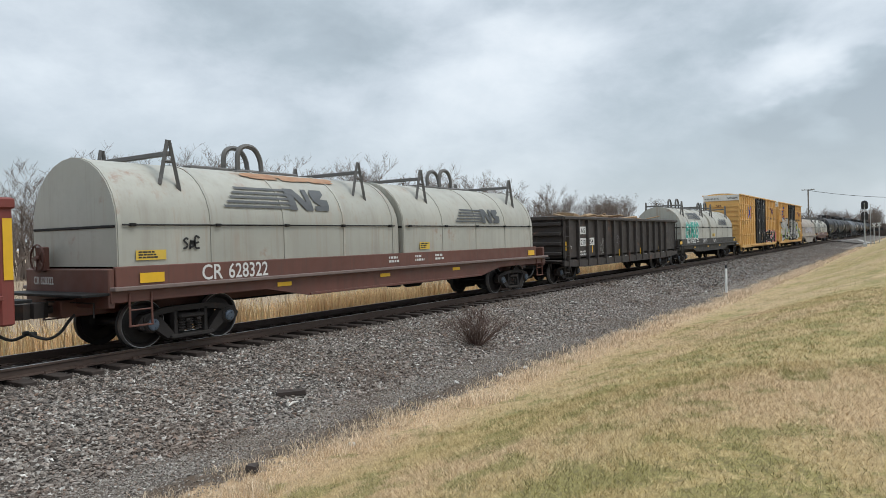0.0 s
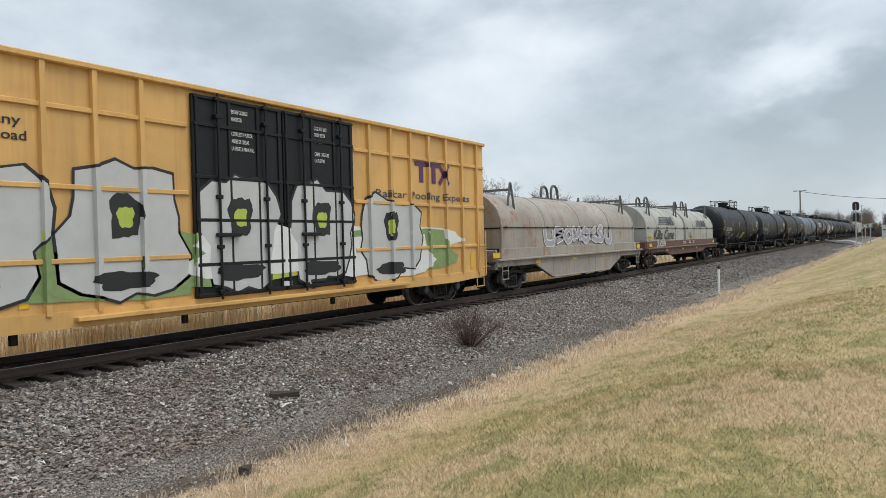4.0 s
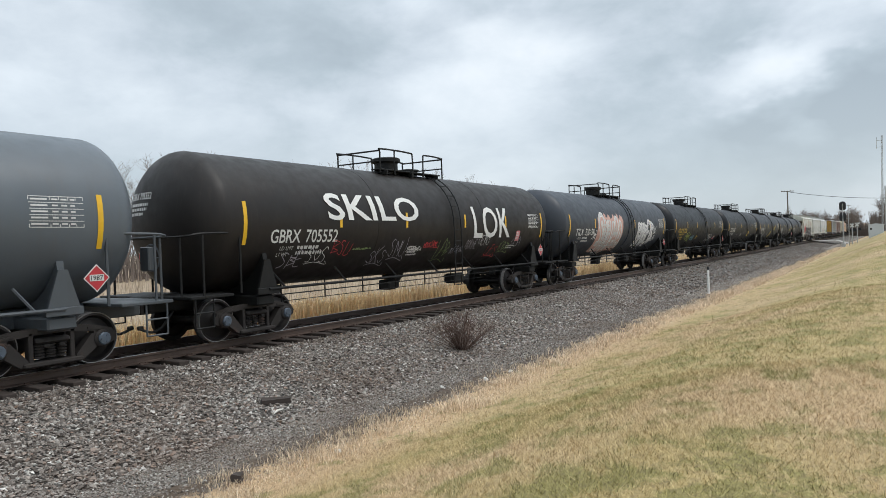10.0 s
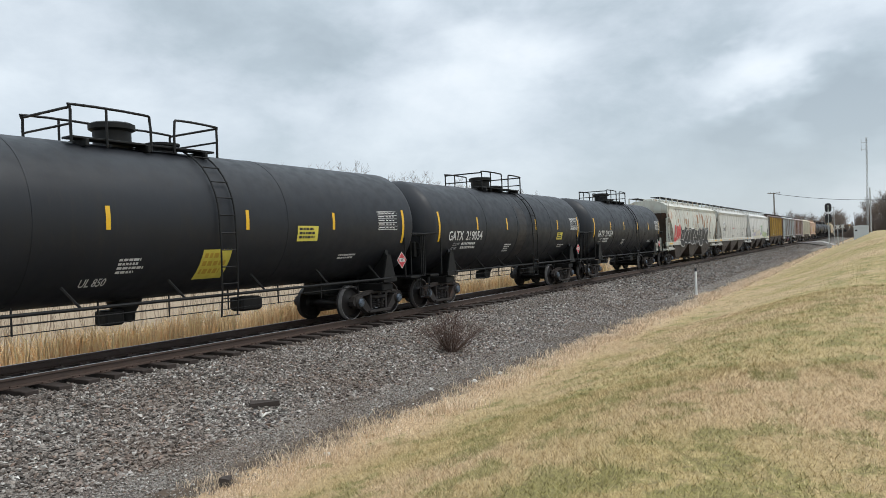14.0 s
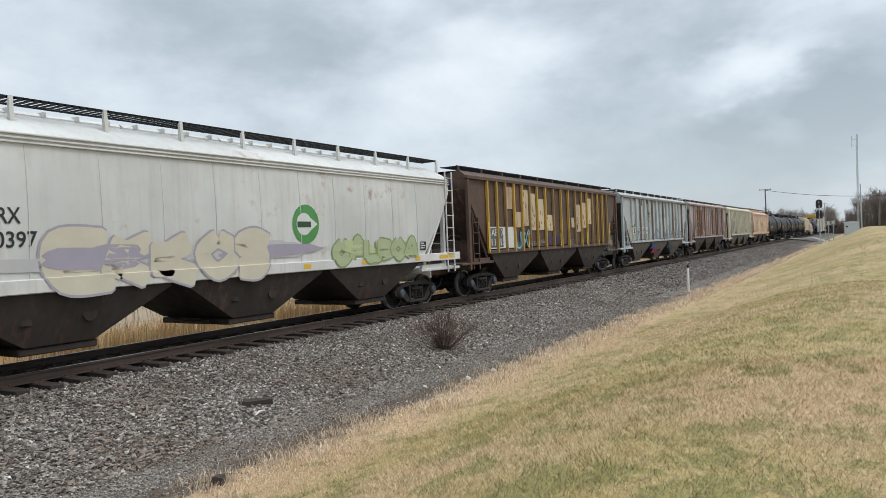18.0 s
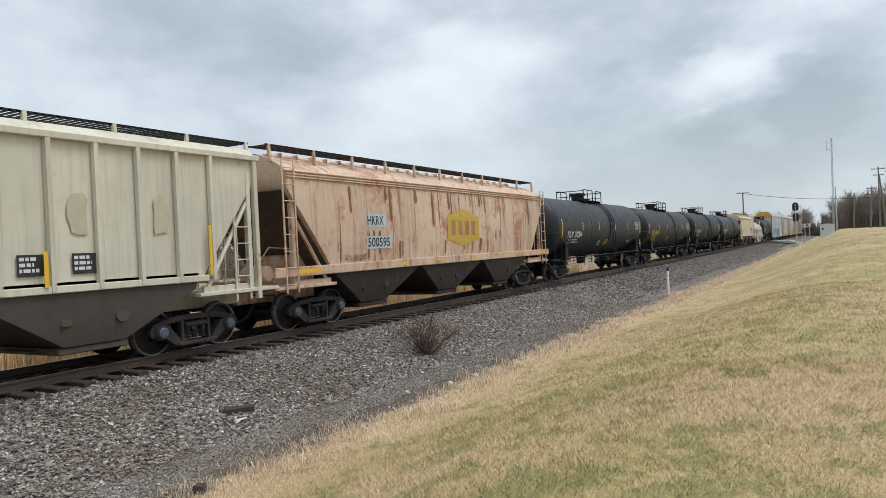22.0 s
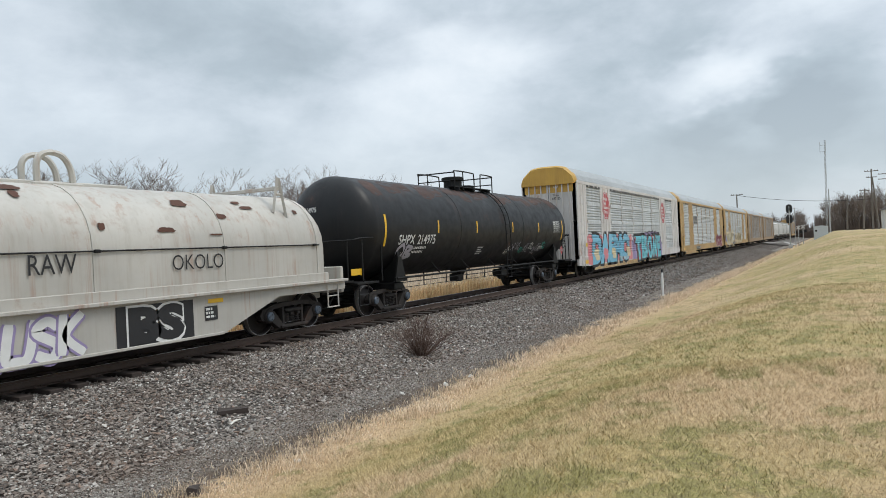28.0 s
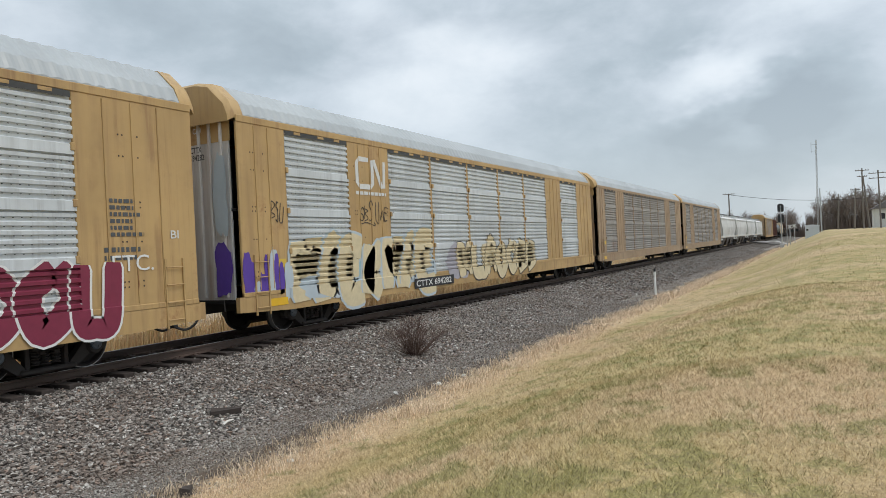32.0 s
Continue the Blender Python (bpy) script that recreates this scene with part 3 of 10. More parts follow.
def b_sideframe(b):
    """Cast side frame: bowed top member, slim tension arms and two columns round open windows."""
    y0, y1 = -0.075, 0.075
    b.prism([(-1.13, 0.40), (-1.17, 0.50), (-1.08, 0.63), (-0.66, 0.735), (-0.30, 0.76), (0.30, 0.76), (0.66, 0.735), (1.08, 0.63), (1.17, 0.50), (1.13, 0.40), (1.04, 0.36), (1.0, 0.54), (0.70, 0.615), (0.34, 0.655), (-0.34, 0.655), (-0.70, 0.615), (-1.0, 0.54), (-1.04, 0.36)], "y", y0, y1)
    for s in (-1, 1):
        b.prism([(s * 0.80, 0.34), (s * 0.80, 0.54), (s * 0.69, 0.57), (s * 0.41, 0.245), (s * 0.40, 0.15), (s * 0.54, 0.15)], "y", y0 - 0.012, y1 + 0.012)
        b.box(s * 0.31, y0, 0.16, s * 0.39, y1, 0.70, 0.012)
        b.lathe([(0.135, -0.13), (0.16, -0.10), (0.16, 0.10), (0.135, 0.13)], "y", 16, (s * 0.89, 0, 0.457))
        b.prism([(s * 0.73, 0.42), (s * 0.73, 0.60), (s * 1.05, 0.60), (s * 1.06, 0.42)], "y", y0 - 0.01, y1 + 0.01)
        b.prism([(s * 0.95, 0.60), (s * 0.80, 0.665), (s * 0.62, 0.69), (s * 0.62, 0.66), (s * 0.80, 0.63), (s * 0.95, 0.57)], "y", y0 - 0.02, y0)
    b.box(-0.50, -0.15, 0.13, 0.50, 0.15, 0.215, 0.02)
    b.box(-0.29, -0.13, 0.50, 0.29, 0.05, 0.60, 0.03)
    for x in (-0.13, 0.13):
        b.box(x - 0.05, -0.15, 0.44, x + 0.05, -0.12, 0.50, 0.01)


def b_spring(b):
    prof = []
    for k in range(5):
        z = 0.25 + k * 0.05
        prof += [(0.055, z), (0.085, z + 0.012), (0.085, z + 0.030), (0.055, z + 0.042)]
    b.lathe(prof, "z", 9)


def b_bolster(b):
    b.prism([(-0.92, 0.46), (-0.92, 0.58), (-0.4, 0.66), (0.4, 0.66), (0.92, 0.58), (0.92, 0.46), (0.4, 0.34), (-0.4, 0.34)], "x", -0.2, 0.2)
    b.lathe([(0.22, 0.62), (0.22, 0.74)], "z", 14)
    for s in (-1, 1):
        b.prism([(s * 0.62, 0.26), (s * 0.52, 0.30), (s * 0.5, 0.62), (s * 0.6, 0.62)], "y", -0.62, 0.62)


CARS, SPIN = [], []


def trucks(car, half, low=False):
    for s in (-1, 1):
        tr = part("truck", shape("truck_bolster", b_bolster), TRUCK_STEEL, car, at=(s * half, 0, -0.04 if low else 0))
        for y in (-0.99, 0.99):
            sf = part("side_frame", shape("side_frame", b_sideframe), TRUCK_STEEL, tr, at=(0, y, 0))
            for x in (-0.19, 0.0, 0.19):
                part("spring", shape("truck_spring", b_spring), TRUCK_STEEL, tr, at=(x, y, 0))
        for x in (-0.89, 0.89):
            w = part("wheelset", shape("wheelset", b_wheelset), WHEEL_STEEL, tr, at=(x, 0, WHEEL_R + (0.04 if low else 0)))
            SPIN.append((w, car))
            lift = 0.04 if low else 0
            part("wheel_rim", shape("wheel_rim", b_rim), RIM_STEEL, tr, "worn bright tread edge", at=(x, 0, WHEEL_R + lift))
            for y in (-1, 1):
                part("bearing_cap", shape("bearing_cap", b_bearing_cap), CAP_STEEL, tr, at=(x, y * 1.12, WHEEL_R + lift), turn=(0, 0, 0 if y < 0 else 180))


def b_coupler(b):
    b.box(-0.55, -0.16, 0.70, 0.25, 0.16, 0.98, 0.03)
    b.box(-0.92, -0.09, 0.76, -0.50, 0.09, 0.90, 0.03)
    b.prism([(-1.16, -0.14), (-1.22, 0.0), (-1.10, 0.16), (-0.98, 0.20), (-0.9, 0.10), (-0.9, -0.12), (-1.0, -0.17)], "z", 0.70, 0.97)
    b.tube([(-0.62, -1.1, 0.95), (-0.62, -0.3, 0.95), (-0.9, -0.05, 0.98)], 0.014)
    b.tube([(-0.62, -1.1, 0.95), (-0.66, -1.15, 0.70)], 0.014)


def b_hose(b):
    b.tube(curve_pts([(-0.55, -0.34, 0.72), (-0.68, -0.36, 0.60), (-0.82, -0.33, 0.42), (-1.0, -0.24, 0.33), (-1.2, -0.12, 0.42)], 5), 0.028, 7)
    b.lathe([(0.045, 0), (0.045, 0.10)], "x", 8, (-1.22, -0.11, 0.43))


def couplers(car, x):
    """Couplers with their hoses at both ends, pulling faces at -x and +x."""
    for s in (-1, 1):
        turn = (0, 0, 0 if s < 0 else 180)
        at = (s * (x - 1.10), 0, 0)
        part("coupler", shape("coupler", b_coupler), TRUCK_STEEL, car, at=at, turn=turn)
        part("air_hose", shape("air_hose", b_hose), HOSE_RUBBER, car, at=at, turn=turn)


def b_brake_gear(b):
    b.lathe([(0.18, -0.32), (0.2, -0.28), (0.2, 0.28), (0.18, 0.32)], "x", 14, (1.5, -0.45, 0.72))
    b.box(0.35, -0.62, 0.58, 0.75, -0.30, 0.86, 0.03)
    b.tube([(-5.5, -0.35, 0.70), (5.5, -0.35, 0.70)], 0.022, 6)
    b.tube([(-1.2, 0.2, 0.62), (2.8, -0.3, 0.62)], 0.03, 6)


def b_hand_brake(b):
    b.lathe([(0.26, -0.012), (0.275, 0), (0.26, 0.012)], "x", 20, caps=False)
    b.lathe([(0.24, -0.012), (0.255, 0), (0.24, 0.012)], "x", 20, caps=False)
    for k in range(5):
        a = 2 * math.pi * k / 5
        b.tube([(0.02, 0, 0), (0, 0.25 * math.cos(a), 0.25 * math.sin(a))], 0.012, 5)
    b.lathe([(0.05, -0.04), (0.05, 0.10)], "x", 8)
    b.box(0.03, -0.14, -0.25, 0.16, 0.14, 0.22, 0.02)


def b_ladder(h, w, rungs, r=0.013):
    def f(b):
        for x in (0, w):
            b.box(x - 0.022, -0.02, 0, x + 0.022, 0.015, h, 0.004)
        for k in range(rungs):
            z = (k + 0.5) * h / rungs
            b.tube([(0, -0.03, z), (w, -0.03, z)], r, 6)
    return f


def ladder(car, x, y, z0, z1, w, rungs, material, turn=(0, 0, 0), label=""):
    return part("ladder", shape("ladder %.2f %.2f %d" % (z1 - z0, w, rungs), b_ladder(z1 - z0, w, rungs)), material, car, label, (x, y, z0), turn)


def rail_car(name, s, label, category, half, reach, low=False, gear=True):
    car = new(name)
    car.empty_display_size = 0.5
    car.location = (s, YC, 0)
    tagged(car, label, category, "cars of the freight train")
    CARS.append((car, s))
    trucks(car, half, low)
    couplers(car, reach)
    if gear:
        part("brake_gear", shape("brake_gear", b_brake_gear), STEEL_DARK, car)
    return car


# ---- ground ----
def smooth(t):
    t = max(0.0, min(1.0, t))
    return t * t * (3 - 2 * t)


def turf_edge(x):
    """Where the grass meets the gravel."""
    return 6.3 - 0.25 * smooth((x - 20) / 15)


def ground_z(x, y):
    """Height of the ground: mown bank, gravel strip, ballast shoulder, track bed, weedy field."""
    e = turf_edge(x)
    if y < e:
        rise = 1.12 + 1.24 * smooth(x / 85)
        width = 4.8 + 2.8 * smooth(x / 35)
        z = -0.75 + rise * (0.84 * smooth((e - y) / width) + 0.16 * smooth((e - y) / 9.0))
        z -= 0.5 * smooth((-y - 12) / 60) if x < 60 else 0
        return z + 0.035 * noise.noise((x * 0.35, y * 0.35, 0)) * smooth((e - y) / 2)
    if y < 8.2:
        return -0.75 + 0.03 * (y - 6.3) / 1.9
    if y < 11.35:
        t = (y - 8.2) / 3.15
        return -0.72 + 0.455 * t + 0.03 * noise.noise((x * 0.8, y * 0.8, 5))
    if y < 14.7:
        return -0.262
    if y < 17.0:
        return -0.262 - 0.503 * smooth((y - 14.7) / 2.3)
    return -0.765 + 0.25 * smooth((y - 25) / 60)


def turf_colour(t, grain):
    """Winter lawn: pinkish straw along the gravel, olive patches, yellow-green and tan mixed further up."""
    sep = t.t.nodes.new("ShaderNodeSeparateXYZ")
    t.link(t.co, sep.inputs[0])
    patch_ = t.noise(1.9, 6, 0.64)
    blend = t.noise(0.21, 4, 0.5)
    straw = t.ramp(grain, (0.05, (0.16, 0.098, 0.052)), (0.5, (0.52, 0.36, 0.21)), (0.95, (0.86, 0.68, 0.46)))
    gold = t.ramp(grain, (0.05, (0.11, 0.080, 0.030)), (0.5, (0.42, 0.315, 0.138)), (0.95, (0.78, 0.62, 0.34)))
    green = t.ramp(grain, (0.05, (0.040, 0.042, 0.012)), (0.5, (0.20, 0.19, 0.055)), (0.95, (0.50, 0.45, 0.175)))
    bank = t.mask(sep.outputs["Y"], 4.5, 6.0)
    base = t.mix(t.math("MAXIMUM", t.mask(blend, 0.42, 0.62, 0.8), bank), gold, straw)
    lean = t.math("SUBTRACT", t.math("ADD", patch_, t.math("MULTIPLY", t.math("SUBTRACT", grain, 0.5), -0.12)), t.math("MULTIPLY", bank, 0.10))
    lean = t.math("ADD", lean, t.math("MULTIPLY", t.math("SUBTRACT", blend, 0.5), -0.25))
    return t.mix(t.mask(lean, 0.485, 0.575, 0.72), base, green)


def ground_material():
    t = Tree("trackside_ground", 0.95)
    sep = t.t.nodes.new("ShaderNodeSeparateXYZ")
    t.link(t.co, sep.inputs[0])
    wob = t.math("MULTIPLY", t.math("SUBTRACT", t.noise(1.4, 8, 0.74), 0.5), 1.7)
    bed = t.math("ADD", sep.outputs["Y"], wob)
    yy = t.math("ADD", bed, t.mask(sep.outputs["X"], 20, 35, 0.25))
    # mown winter turf: straw, tan and green drifts
    turf = turf_colour(t, t.noise(34, 4, 0.75))
    turf = t.mix(t.mask(t.noise(15, 6, 0.75), 0.42, 0.66, 0.6), turf, (0.13, 0.095, 0.05))
    # stones
    cells = t.voronoi(19, "Color")
    sepc = t.t.nodes.new("ShaderNodeSeparateColor")
    t.link(cells, sepc.inputs[0])
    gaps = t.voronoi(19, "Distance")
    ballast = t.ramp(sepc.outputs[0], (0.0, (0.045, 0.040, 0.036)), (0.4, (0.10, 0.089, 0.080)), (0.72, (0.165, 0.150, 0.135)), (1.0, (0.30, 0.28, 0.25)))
    # near-black towards the cell borders paints in the shade between stones
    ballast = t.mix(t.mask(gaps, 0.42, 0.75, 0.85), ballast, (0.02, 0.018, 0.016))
    ballast = t.mix(t.mask(t.noise(0.5, 5, 0.6), 0.45, 0.8, 0.4), ballast, (0.10, 0.065, 0.045))
    small = t.voronoi(55, "Color")
    seps = t.t.nodes.new("ShaderNodeSeparateColor")
    t.link(small, seps.inputs[0])
    gravel = t.ramp(seps.outputs[0], (0.0, (0.10, 0.085, 0.07)), (0.6, (0.19, 0.168, 0.143)), (1.0, (0.36, 0.33, 0.29)))
    gravel = t.mix(t.mask(t.noise(0.9, 7, 0.7), 0.42, 0.66, 0.8), gravel, t.mix(t.noise(14, 4, 0.7), (0.075, 0.052, 0.036), (0.20, 0.15, 0.105)))
    dirt = t.mix(t.noise(9, 5, 0.65), (0.045, 0.030, 0.020), (0.13, 0.092, 0.062))
    field = t.mix(t.noise(0.25, 5), (0.24, 0.18, 0.12), (0.40, 0.31, 0.21))
    c = t.mix(t.mask(yy, 6.35, 6.6), turf, dirt)
    c = t.mix(t.mask(yy, 6.85, 7.15), c, gravel)
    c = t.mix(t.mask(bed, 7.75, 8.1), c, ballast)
    c = t.mix(t.mask(bed, 15.4, 16.2), c, field)
    hgt = t.mix(t.mask(yy, 6.3, 7.2), t.noise(60, 3), t.voronoi(24))
    t.bump(hgt, 0.55, 0.03)
    return t.done(c)


def build_ground():
    xs = sorted(set([-3000, -1200, -500, -200, -100, -60, -35] + [round(-24 + 0.75 * k, 2) for k in range(95)] + [50 + 3 * k for k in range(20)] + [115 + 12 * k for k in range(12)] + [300, 400, 600, 1000, 1800, 3000]))
    ys = sorted(set([-3000, -1000, -300, -120, -70, -45, -30, -22] + [round(-16 + 0.6 * k, 2) for k in range(38)] + [6.3, 6.8, 7.5, 8.2, 8.7, 9.3, 9.9, 10.5, 11.0, 11.35, 11.7, 12.3, 13.0, 13.7, 14.3, 14.7, 15.2, 15.8, 16.4, 17, 19, 22, 26, 32, 40, 55, 75, 100, 160, 300, 700, 1500, 3000]))
    ys = [y for y in ys if not 6.31 > y > 6.29 or y == 6.3]
    v = [(x, y, ground_z(x, y)) for x in xs for y in ys]
    n = len(ys)
    f = [(i * n + j, (i + 1) * n + j, (i + 1) * n + j + 1, i * n + j + 1) for i in range(len(xs) - 1) for j in range(n - 1)]
    b = B()
    b.v, b.f = v, f
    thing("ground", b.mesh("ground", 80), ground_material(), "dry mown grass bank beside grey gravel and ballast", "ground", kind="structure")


build_ground()


# ---- track ----
def b_rail(x0, x1):
    def f(b):
        prof = [(-0.075, -0.17), (-0.075, -0.155), (-0.012, -0.135), (-0.010, -0.05), (-0.036, -0.038), (-0.036, -0.008), (-0.026, 0.0), (0.026, 0.0), (0.036, -0.008), (0.036, -0.038), (0.010, -0.05), (0.012, -0.135), (0.075, -0.155), (0.075, -0.17)]
        b.prism(prof, "x", x0, x1)
    return f


RAIL_RUST = paint("rust_brown_rail_steel", (0.075, 0.048, 0.037), 0.6, grime=0.4, grime_col=(0.035, 0.026, 0.022), streak=0.1)
TIE_WOOD = paint("creosoted_tie_wood", (0.040, 0.029, 0.024), 0.85, grime=0.35, grime_col=(0.075, 0.055, 0.042), streak=0.1)
track = new("track")
tagged(track, "single railway track of rusty rails on dark wooden ties", "railway track", kind="structure")
for y in (-0.7525, 0.7525):
    part("rail", shape("rail", b_rail(-400, 900)), RAIL_RUST, track, at=(0, YC + y, 0))
    part("rail_head", shape("rail head", lambda b: b.box(-400, -0.024, 0.0, 900, 0.024, 0.002)), BRIGHT_STEEL, track, "polished running surface", at=(0, YC + y, 0))


def build_ties():
    rng = random.Random(11)

    def tie(k):
        def f(b):
            b.box(-0.115, -1.38 + rng.uniform(-0.06, 0.06), -0.36, 0.115, 1.3 + rng.uniform(-0.04, 0.04), -0.175, 0.012)
        return f

    def plate(b):
        for y in (-0.7525, 0.7525):
            b.box(-0.09, y - 0.17, -0.178, 0.09, y + 0.17, -0.160, 0.005)
            for dx in (-0.06, 0.06):
                for dy in (-0.095, 0.095):
                    b.box(dx - 0.016, y + dy - 0.016, -0.17, dx + 0.016, y + dy + 0.016, -0.135, 0.004)
    for k in range(150):
        x = -14 + 0.533 * k + rng.uniform(-0.02, 0.02)
        t = part("tie", shape("tie %d" % (k % 7), tie(k % 7)), TIE_WOOD, track, at=(x, YC + rng.uniform(-0.03, 0.03), rng.uniform(-0.012, 0.008)), turn=(0, 0, rng.uniform(-1, 1)))
        if k < 90:
            part("tie_plate", shape("tie plate", plate), RAIL_RUST, t)
    b = B()
    for k in range(420):
        x = -14 + 0.533 * (150 + k)
        b.box(x - 0.115, YC - 1.3, -0.36, x + 0.115, YC + 1.3, -0.175)
    for k in range(60):
        x = -14.4 - 0.533 * k
        b.box(x - 0.115, YC - 1.3, -0.36, x + 0.115, YC + 1.3, -0.175)
    tagged(part("distant_ties", b.mesh("distant_ties"), TIE_WOOD, track), kind="stuff")


build_ties()


# ---- tank cars ----
def b_tank(hl, r, zc):
    def f(b):
        d = r * 0.47
        prof = [(r * math.sin(radians(a)), -hl + d - d * math.cos(radians(a))) for a in (3, 14, 26, 38, 50, 60, 70, 78, 85, 90)]
        prof += [(r, -hl + d + (2 * hl - 2 * d) * k / 14) for k in range(1, 14)]
        prof += [(q, -t) for q, t in reversed(prof[:10])]
        b.lathe(prof, "x", 56, (0, 0, zc))
    return f


def b_band(x, r, zc, w=0.05, t=0.012):
    def f(b):
        b.lathe([(r - 0.01, x - w), (r + t, x - w), (r + t, x + w), (r - 0.01, x + w)], "x", 56, (0, 0, zc), caps=False)
    return f


def b_top_rail(zt):
    def f(b):
        h = zt + 0.57
        for y in (-0.78, 0.78):
            b.tube(curve_pts([(-1.75, y, zt - 0.1), (-1.75, y, h - 0.1), (-1.68, y, h), (-0.3, y, h), (-0.12, y, h - 0.1), (-0.1, y, zt - 0.12)], 3), 0.026)
            b.tube(curve_pts([(0.45, y, zt - 0.12), (0.47, y, h - 0.1), (0.6, y, h), (1.5, y, h - 0.02), (1.56, y, h - 0.1), (1.56, y, zt - 0.12)], 3), 0.026)
            b.tube([(-1.05, y, zt - 0.15), (-1.05, y, h)], 0.024)
        for x in (-1.75, 1.56):
            b.tube([(x, -0.78, h - 0.05), (x, 0.78, h - 0.05)], 0.026)
            b.tube([(x, -0.78, zt + 0.22), (x, 0.78, zt + 0.22)], 0.022)
    return f


def b_platform(zt):
    def f(b):
        b.box(-1.72, -0.16, zt - 0.02, 1.52, 0.16, zt + 0.02, 0.006)
    return f


def b_dome(zt, wide=0.40):
    def f(b):
        w, x = wide, -0.42
        b.lathe([(w + 0.06, zt - 0.12), (w + 0.06, zt - 0.02), (w - 0.04, zt), (w - 0.04, zt + 0.30), (w + 0.04, zt + 0.34), (w + 0.04, zt + 0.44), (w - 0.02, zt + 0.47), (w * 0.4, zt + 0.49)], "z", 24, (x, 0, 0))
    return f


def b_manway(zt):
    def f(b):
        b.lathe([(0.30, zt - 0.1), (0.30, zt + 0.12), (0.36, zt + 0.13), (0.36, zt + 0.18), (0.12, zt + 0.22)], "z", 18, (0.75, 0, 0))
    return f


def b_side_ladder(r, zc, x=0.82):
    def f(b):
        def at(ang, o):
            return (-(r + o) * math.cos(radians(ang)), zc + (r + o) * math.sin(radians(ang)))
        path = [at(a, 0.07) for a in range(68, -1, -8)] + [(-r - 0.09, zc - 0.5), (-r - 0.07, 1.1), (-r - 0.02, 0.62)]
        for dx in (0, 0.42):
            b.tube([(x + dx, y, z) for y, z in path], 0.020, 6)
        for a in (58, 44, 30, 17, 4):
            y, z = at(a, 0.09)
            b.tube([(x, y, z), (x + 0.42, y, z)], 0.015, 6)
        for z in (zc - 0.25, zc - 0.6, zc - 0.95, zc - 1.3, 1.0, 0.64):
            b.tube([(x, -r - 0.08, z), (x + 0.42, -r - 0.08, z)], 0.015, 6)
    return f


def b_walk_bars(hl, r):
    def f(b):
        e = hl - 1.75
        for y in (-1.5, 1.5):
            b.tube([(-e, y, 1.07), (e, y, 1.07)], 0.032, 8)
            for k in range(7):
                x = -e + 0.5 + (2 * e - 1.0) * k / 6
                b.tube([(x, y, 1.07), (x - 0.22, y * 0.86, 1.45)], 0.026, 5)
    return f


def b_under_pipes(hl):
    def f(b):
        e = hl - 2.6
        b.tube([(-e, -1.0, 0.72), (e * 0.6, -1.0, 0.72)], 0.010, 6)
        b.tube([(-e, -1.0, 0.88), (e, -1.0, 0.88)], 0.016, 6)
        n = 9
        for k in range(n):
            x = -e + 2 * e * k / (n - 1)
            b.box(x - 0.012, -1.015, 0.70, x + 0.012, -0.985, 1.15, 0.003)
        b.lathe([(0.16, 0.62), (0.2, 0.66), (0.2, 0.80), (0.32, 0.98), (0.36, 1.12)], "z", 14, (-0.3, 0, 0))
        b.box(-0.9, -0.3, 0.60, -0.5, 0.1, 0.9, 0.03)
        b.box(2.1, -0.8, 0.60, 2.75, -0.35, 0.92, 0.05)
    return f


def b_saddle(r, zc):
    def f(b):
        for s in (-1, 1):
            outer = [(s * 0.35, 0.86), (s * 1.46, 0.98), (s * 1.46, 1.40)] + [(s * (r + 0.015) * math.cos(radians(-a)), zc + (r + 0.015) * math.sin(radians(-a))) for a in (28, 40, 52, 64, 76)]
            b.prism(outer, "x", -0.06, 0.06)
            b.box(-0.32, s * 1.44, 0.96, 0.32, s * 1.5, 1.10, 0.01)
            b.prism([(-0.30, 1.0), (0.30, 1.0), (0.08, 1.72), (-0.08, 1.72)], "y", s * 1.42, s * 1.47)
        b.box(-0.25, -1.4, 0.72, 0.25, 1.4, 0.94, 0.03)
    return f


def b_sill(hl, r):
    def f(b):
        b.box(hl - 3.3, -0.34, 0.72, hl + 0.42, 0.34, 1.06, 0.02)
        b.box(hl - 0.75, -1.52, 1.00, hl + 0.32, 1.52, 1.062, 0.01)
    return f


def b_end_rail(hl):
    def f(b):
        for y in (-1.48, 1.48):
            b.tube(curve_pts([(0.95, y, 1.05), (0.95, y, 2.18), (0.86, y, 2.30), (0.0, y, 2.30), (-0.28, y * 0.96, 2.26), (-0.32, y * 0.8, 2.25)], 3), 0.026)
            b.tube([(0.0, y, 1.05), (0.0, y, 2.28)], 0.024)
            for x in (-0.22, 0.22):
                b.tube([(x, y, 1.03), (x, y, 0.42)], 0.018, 6)
            for z in (0.42, 0.72):
                b.tube([(-0.22, y, z), (0.22, y, z)], 0.018, 6)
        b.tube([(-0.32, -1.2, 2.25), (-0.32, 1.2, 2.25)], 0.026)
        b.tube([(-0.32, -1.2, 1.05), (-0.32, -1.2, 2.25)], 0.024)
        b.tube([(-0.32, 1.2, 1.05), (-0.32, 1.2, 2.25)], 0.024)
    return f


def placard(car, side, u, v, body=RED_INK):
    p = disc(car, u, v, 0.24, WHITE_INK, side, 0.02, 4, "placard", "white-edged hazard placard")
    disc(p, u, v, 0.215, body, side, 0.024, 4, "placard_face", start=0.0)
    patch(p, u - 0.13, v - 0.05, u + 0.13, v + 0.06, WHITE_INK, side, 0.028, "number_plate")
    write(p, "1987", u - 0.11, v - 0.035, 0.08, BLACK_INK, side, fit=0.22, off=0.032)
    return p


